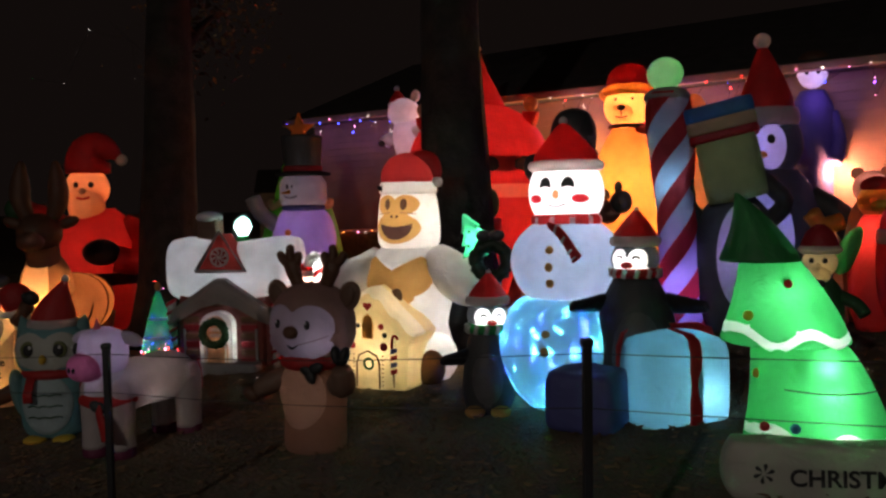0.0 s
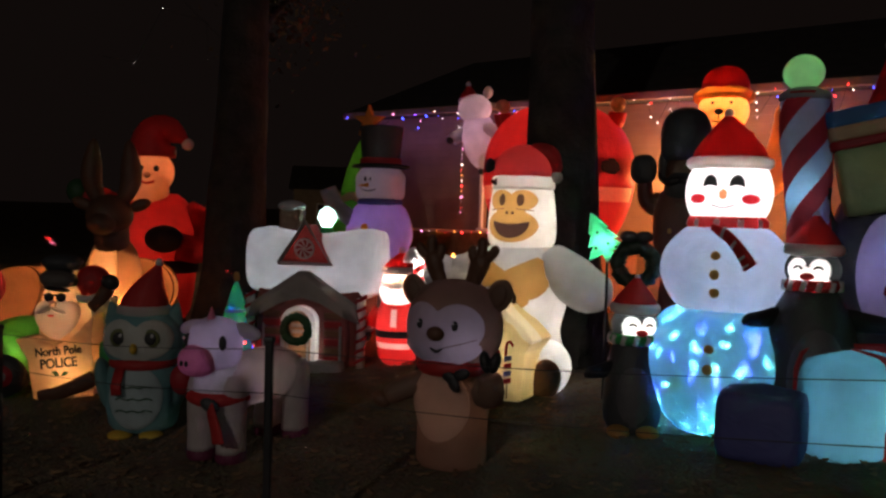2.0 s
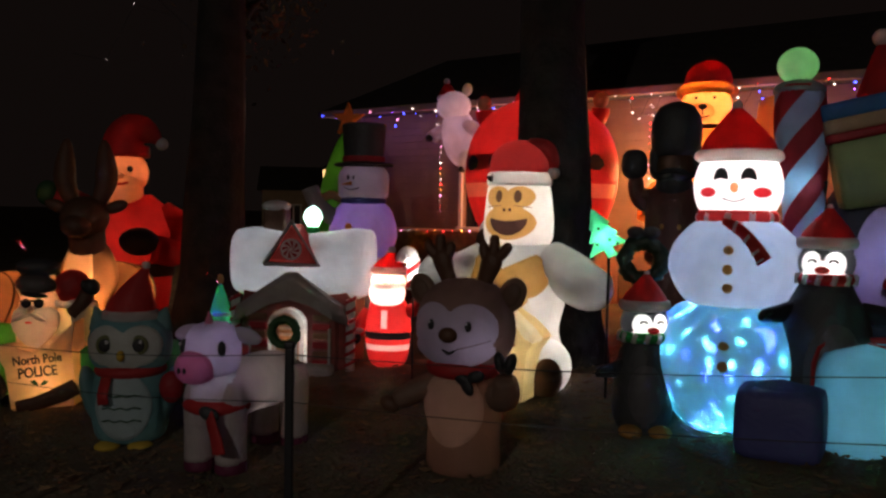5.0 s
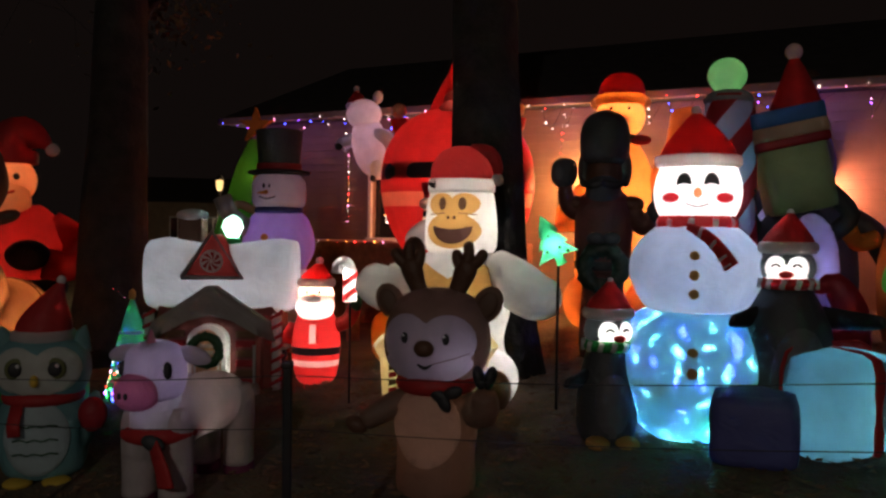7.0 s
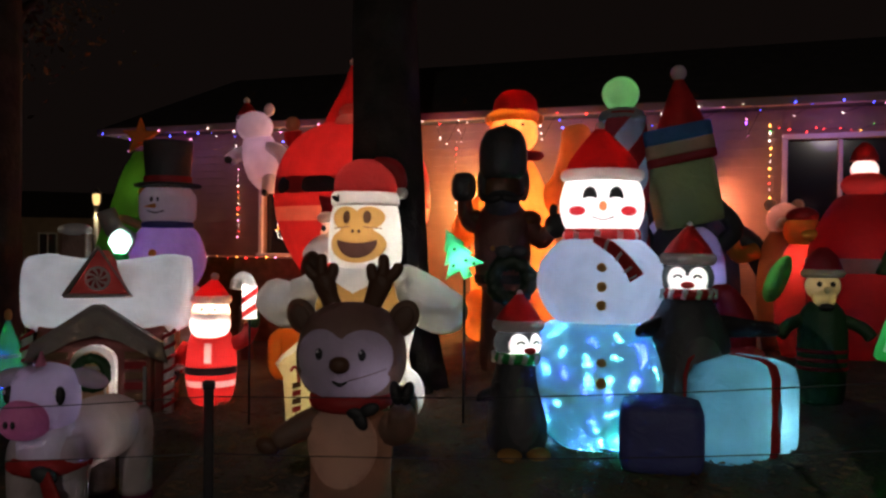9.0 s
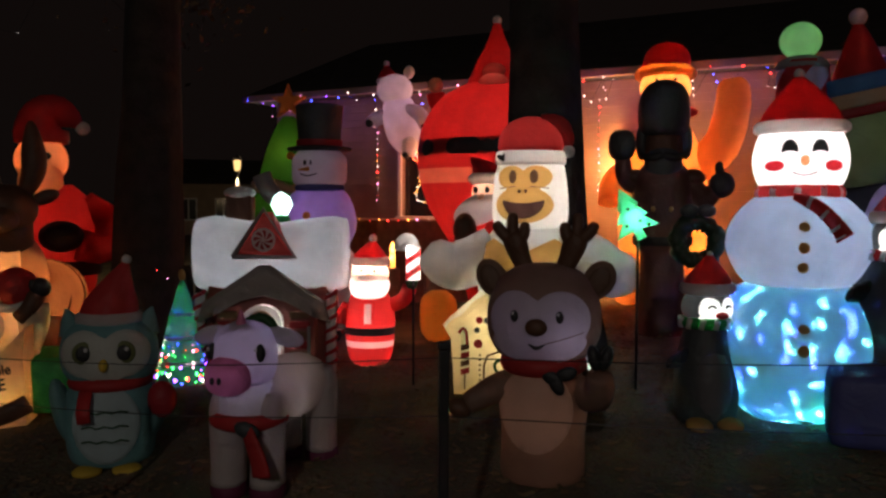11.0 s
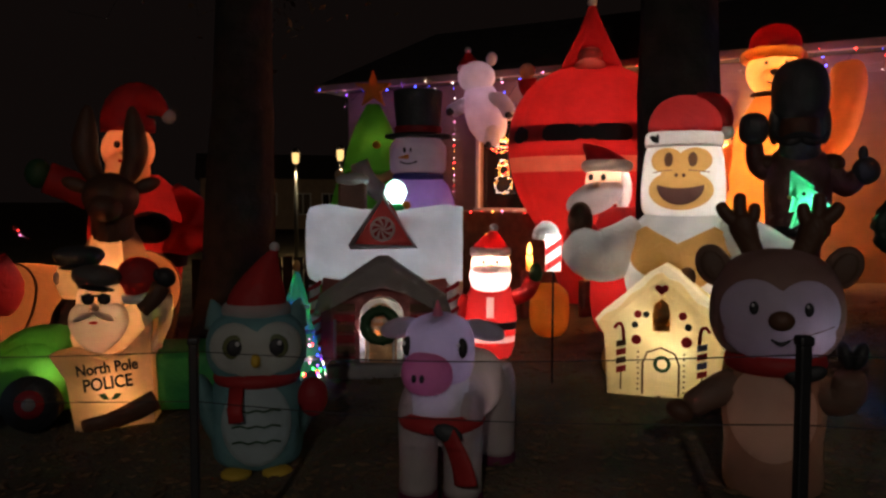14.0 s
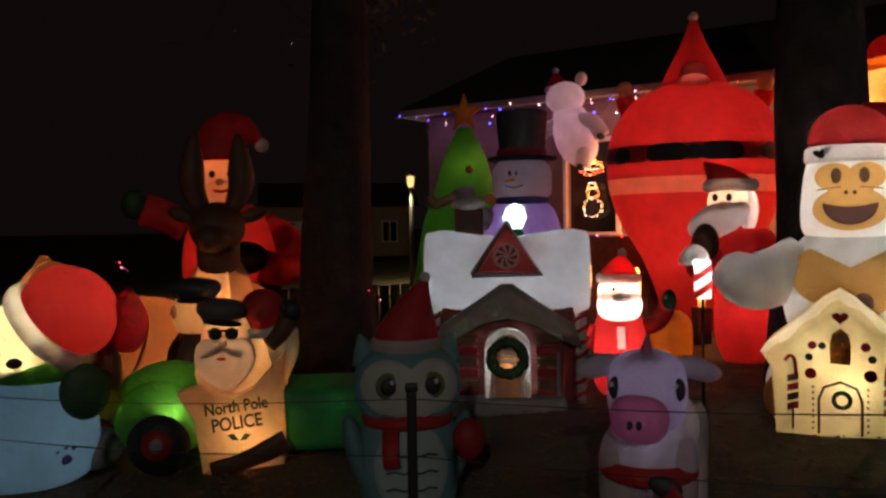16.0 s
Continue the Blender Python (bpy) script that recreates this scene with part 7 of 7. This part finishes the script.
def toy_bear():
    t = thing("inflatable_toy_bear", stand(4.85, 9.3, -35), "small inflatable bear lit orange with violet top", "inflatable", "yard inflatables")
    part("body", lathe([(0.22, 0), (0.28, 0.3), (0.3, 0.8), (0.24, 1.2), (0.15, 1.38)], 24, 0.85), BROWN, t, "brown body")
    head = part("head", ball((0, 0, 1.52), (0.2, 0.18, 0.2)), BUFF, t, "pale head")
    for s in (-1, 1):
        part("ear", ball((s * 0.15, 0, 1.69), (0.07, 0.04, 0.07)), BUFF, head)
        part("arm", tube(arc([(s * 0.3, 0, 1.15), (s * 0.5, -0.1, 1.1), (s * 0.6, -0.2, 1.25)]), 0.1), ORANGE, t, "orange arm")
    part("muzzle", ball((0, -0.15, 1.47), (0.1, 0.08, 0.08)), CREAM, head)
    airy_parts(t, ("body", "arm"))
    lamp(t, (0, 0, 1.58), (0.9, 0.4, 0.5), 0.35, 0.03)
    lamp(t, (0, 0, 0.8), (1, 0.3, 0.1), 1.4, 0.03)


toy_bear()


def toy_parrot():
    t = thing("inflatable_toy_bird", stand(4.6, 8.7, -35), "bright red and yellow inflatable toy bird", "inflatable", "yard inflatables")
    part("body", lathe([(0.2, 0), (0.27, 0.3), (0.28, 0.7), (0.2, 1.1), (0.12, 1.25)], 24, 0.85), RED, t, "red body")
    part("head", ball((0, 0, 1.38), (0.2, 0.18, 0.19)), ORANGE, t, "orange head")
    part("beak", ball((0.06, -0.2, 1.33), (0.1, 0.1, 0.06)), YELLOW, t, "yellow beak")
    part("cap", ball((0, 0, 1.54), (0.17, 0.16, 0.1)), RED, t)
    part("wing", ball((0.25, -0.1, 0.9), (0.1, 0.1, 0.28), turn=spin(0, -20, 0)), YELLOW, t, "yellow wing")
    part("wing", ball((-0.25, -0.1, 0.85), (0.12, 0.12, 0.28), turn=spin(0, 25, 0)), GREEN, t, "green wing")
    airy_parts(t, ("body", "head", "wing"))
    lamp(t, (0, -0.02, 1.0), (1, 0.6, 0.35), 2.6, 0.03)


toy_parrot()


def cart_santa():
    pieces = [(lathe([(0.4, 0), (0.55, 0.3), (0.58, 0.8), (0.5, 1.3), (0.3, 1.65), (0.2, 1.72)], 28, 0.85), DEEP_RED, "coat"), (ball((0, 0, 1.98), (0.14, 0.13, 0.13)), WHITE, "head"), (lathe([(0.14, 0), (0.13, 0.06), (0.08, 0.15), (0.02, 0.2)], 20, 0.9, (0, 0, 2.08)), RED, "hat"),
              (ball((0, -0.05, 1.82), (0.24, 0.18, 0.14)), RED, "collar")]
    t = figure("inflatable_santa", pieces, stand(5.0, 8.25, -35), "dark red inflatable santa with a bright white head", "inflatable", "yard inflatables")
    lamp(t, (0, 0, 1.98), (1, 0.9, 0.8), 0.7, 0.03)
    lamp(t, (0, 0, 1.0), (1, 0.3, 0.2), 2.2, 0.03)
    part("trim", hoop(0.57, 0.9, 0.57, 1.05, 0.86), GREY, t, "pale coat trim")


cart_santa()


def stake_tree():
    x, y = 0.34, 7.65
    t = thing("lit_tree_stake", stand(x, y, -20), "lit green tree ornament on a thin stake", "light ornament")
    part("stake", tube([(0, 0, -0.05), (0, 0, 1.2)], 0.012, 8), METAL_DARK, t, "dark stake")
    o = [(-0.17, 0), (-0.03, 0.02), (-0.03, -0.06), (0.05, -0.06), (0.04, 0.02), (0.18, 0), (0.09, 0.11), (0.13, 0.11), (0.06, 0.22), (0.09, 0.22), (0.0, 0.38), (-0.08, 0.22), (-0.05, 0.22), (-0.13, 0.11), (-0.08, 0.11)]
    tr = part("tree_shape", plate(o, -0.05, 0.1, 0.02), fabric((0.2, 0.75, 0.45), 0.6), t, "translucent green tree")
    tr.matrix_basis = pose(0, 0, 1.25, 0, -24, 0)
    for x_, z_ in ((-0.06, 0.08), (0.05, 0.08), (0.0, 0.2), (0.1, 0.03)):
        d = part("dot", ball((x_, -0.075, z_), (0.014, 0.008, 0.014)), DARK_GREEN, tr)
    lamp(t, (-0.03, 0.0, 1.36), (0.45, 1, 0.75), 0.8, 0.015)


stake_tree()


def standing_wreath():
    t = thing("wreath_on_stand", stand(0.39, 6.74, -15), "dark green wreath on a thin stand", "wreath")
    part("stand", tube([(0, 0.03, -0.05), (0, 0.03, 1.03)], 0.012, 8), METAL_DARK, t, "dark stand")
    part("wreath", ring((0, 0, 1.19), 0.132, 0.055, 44, 10, "y", 0.6, 5), fabric((0.012, 0.03, 0.015), 0.05), t, "dark leafy ring")
    for s in (-1, 1):
        part("bow", ball((s * 0.055, -0.03, 1.4), (0.065, 0.035, 0.045)), CHARCOAL, t, "dark bow")


standing_wreath()


def candle(x, y, z0, h):
    t = thing("candle_light", pose(x, y, z0), "small lit amber candle lamp", "lamp", "candle lamps")
    part("candle", tube([(0, 0, 0), (0, 0, h)], 0.045, 12), fabric((0.85, 0.6, 0.3), 0.6), t, "amber candle")
    part("flame", lathe([(0.02, 0), (0.04, 0.05), (0.025, 0.12), (0.004, 0.17)], 10, 1, (0, 0, h)), BULB["amber"], t, "glowing flame")
    lamp(t, (0, 0, h * 0.7), (1, 0.5, 0.18), 0.7, 0.02)


for x, y, z0 in ((-1.05, 13.6, 0.55), (-0.55, 13.0, 0.45), (0.15, 12.6, 0.35)):
    candle(x, y, z0, 0.22)
    tagged(part("plinth", box((x, y, (z0 + G(x, y)) / 2 - 0.03), (0.2, 0.2, z0 - G(x, y) + 0.06), 0.02), BRICK, None), "small brick plinth under a candle lamp", "plinth", "candle plinths")


def fill_lantern(u, z, watts, colour):
    t = thing("wall_lantern", FACADE @ pose(u, -0.02, z), "added warm lantern that lights the house front", "lamp", "wall lanterns")
    part("bracket", box((0, -0.06, 0.1), (0.05, 0.12, 0.04), 0.008), METAL_DARK, t, "dark bracket")
    part("lantern_glass", lathe([(0.05, 0), (0.075, 0.06), (0.075, 0.16), (0.04, 0.22)], 8, 1, (0, -0.14, -0.08), smooth_steps=1), fabric((0.9, 0.7, 0.4), 0.7), t, "amber glass")
    part("lantern_cap", lathe([(0.09, 0.14), (0.06, 0.18), (0.01, 0.22)], 8, 1, (0, -0.14, 0)), METAL_DARK, t)
    lamp(t, (0, -0.3, -0.2), colour, watts, 0.05)


# added, unseen lanterns that wash the house wall in warm light
fill_lantern(3.9, 2.3, 80, (1, 0.48, 0.16))
fill_lantern(0.95, 2.2, 40, (1, 0.34, 0.16))
fill_lantern(7.6, 2.3, 34, (1, 0.3, 0.16))


def far_string(points, seed):
    string_of_lights("fairy_lights", pose(0, 0, 0), points, ["red", "red", "red", "pink"], "small red fairy lights", seed, 0.02, 0.6)


far_string([(-7.0 + 0.035 * k, 12.5, 1.06 - 0.035 * k) for k in range(5)], 31)
far_string([(-3.95 + 0.05 * k, 11.2, 0.75 - 0.06 * k) for k in range(3)], 32)
far_string([(2.9 + 0.02 * k, 9.0, 1.2 - 0.1 * k) for k in range(8)], 33)
rnd = random.Random(77)
string_of_lights("tree_lights", pose(0, 0, 0), [(-6.7, 13.6, 3.9), (-6.2, 13.6, 3.8), (-5.8, 13.7, 4.7), (-5.1, 13.7, 4.5), (-5.0, 13.6, 3.9), (-4.5, 13.6, 4.1), (-4.7, 14.1, 4.1), (-5.6, 14.1, 4.9)], ["green", "white", "white"], "sparse light string high in the tree", 34, 0.02, 0.45)


# ---- across the park ----
def far_house():
    t = thing("far_house", pose(-7.0, 52, -0.3, 0, 0, 8), "pale far building beyond the lawn under a street lamp", "house")
    part("wall", box((0, 3, 1.5), (9, 6, 3.0)), SIDING, t, "pale wall")
    roof = bmesh.new()
    a = [roof.verts.new(p) for p in ((-4.8, -0.4, 3), (-4.8, 6.4, 3), (-4.8, 3, 4.6))]
    b = [roof.verts.new(p) for p in ((4.8, -0.4, 3), (4.8, 6.4, 3), (4.8, 3, 4.6))]
    roof.faces.new(a)
    roof.faces.new(b[::-1])
    for i in range(3):
        roof.faces.new((a[i], b[i], b[(i + 1) % 3], a[(i + 1) % 3]))
    part("roof", roof, SHINGLE, t, "dark roof")
    for x in (-2.6, -0.6, 1.4, 3.0):
        w = part("window", box((x, -0.02, 1.5), (0.9, 0.05, 1.2)), PANE, t, "dark window")
        for dx in (-0.45, 0, 0.45):
            part("frame_bar", box((x + dx, -0.05, 1.5), (0.07, 0.05, 1.3)), TRIM_WHITE, w, "white frame")
        for dz in (-0.62, 0.62):
            part("frame_bar", box((x, -0.05, 1.5 + dz), (1.0, 0.05, 0.07)), TRIM_WHITE, w)


far_house()


def street_lamp(x, y, h, watts):
    t = thing("street_lamp", stand(x, y), "dark post street lamp with warm lit lantern", "lamp", "street lamps")
    part("pole", tube([(0, 0, 0), (0, 0, h)], [0.07, 0.05], 10), METAL_DARK, t, "dark pole")
    part("lantern", lathe([(0.06, 0), (0.1, 0.1), (0.11, 0.3), (0.07, 0.36)], 8, 1, (0, 0, h), smooth_steps=1), glow((1, 0.6, 0.22), 0.6), t, "warm lit lantern")
    part("lantern_cap", lathe([(0.15, 0.34), (0.1, 0.42), (0.02, 0.5)], 8, 1, (0, 0, h)), METAL_DARK, t)
    lamp(t, (0, 0, h - 0.2), (1, 0.75, 0.4), watts, 0.1)


street_lamp(-4.55, 27.5, 3.0, 190)
street_lamp(-3.2, 27.3, 3.0, 190)


def side_fence():
    t = thing("board_fence", pose(-5.6, 16.6, G(-5, 16)), "dark wooden board fence beside the house", "fence")
    for k in range(16):
        part("board", box((0.19 * k, 0.05 * k, 0.45), (0.17, 0.03, 0.9 + 0.02 * (k % 3)), 0.006), WOOD, t)
    part("rail", tube([(-0.1, 0.04, 0.7), (2.95, 0.8, 0.7)], 0.03, 6), WOOD, t)


side_fence()


# added unseen lamp behind the viewer, fills the fronts of the figures
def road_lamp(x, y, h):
    t = thing("road_lamp", stand(x, y), "added unseen fill lamp on a tall pole behind the viewer", "lamp", "street lamps")
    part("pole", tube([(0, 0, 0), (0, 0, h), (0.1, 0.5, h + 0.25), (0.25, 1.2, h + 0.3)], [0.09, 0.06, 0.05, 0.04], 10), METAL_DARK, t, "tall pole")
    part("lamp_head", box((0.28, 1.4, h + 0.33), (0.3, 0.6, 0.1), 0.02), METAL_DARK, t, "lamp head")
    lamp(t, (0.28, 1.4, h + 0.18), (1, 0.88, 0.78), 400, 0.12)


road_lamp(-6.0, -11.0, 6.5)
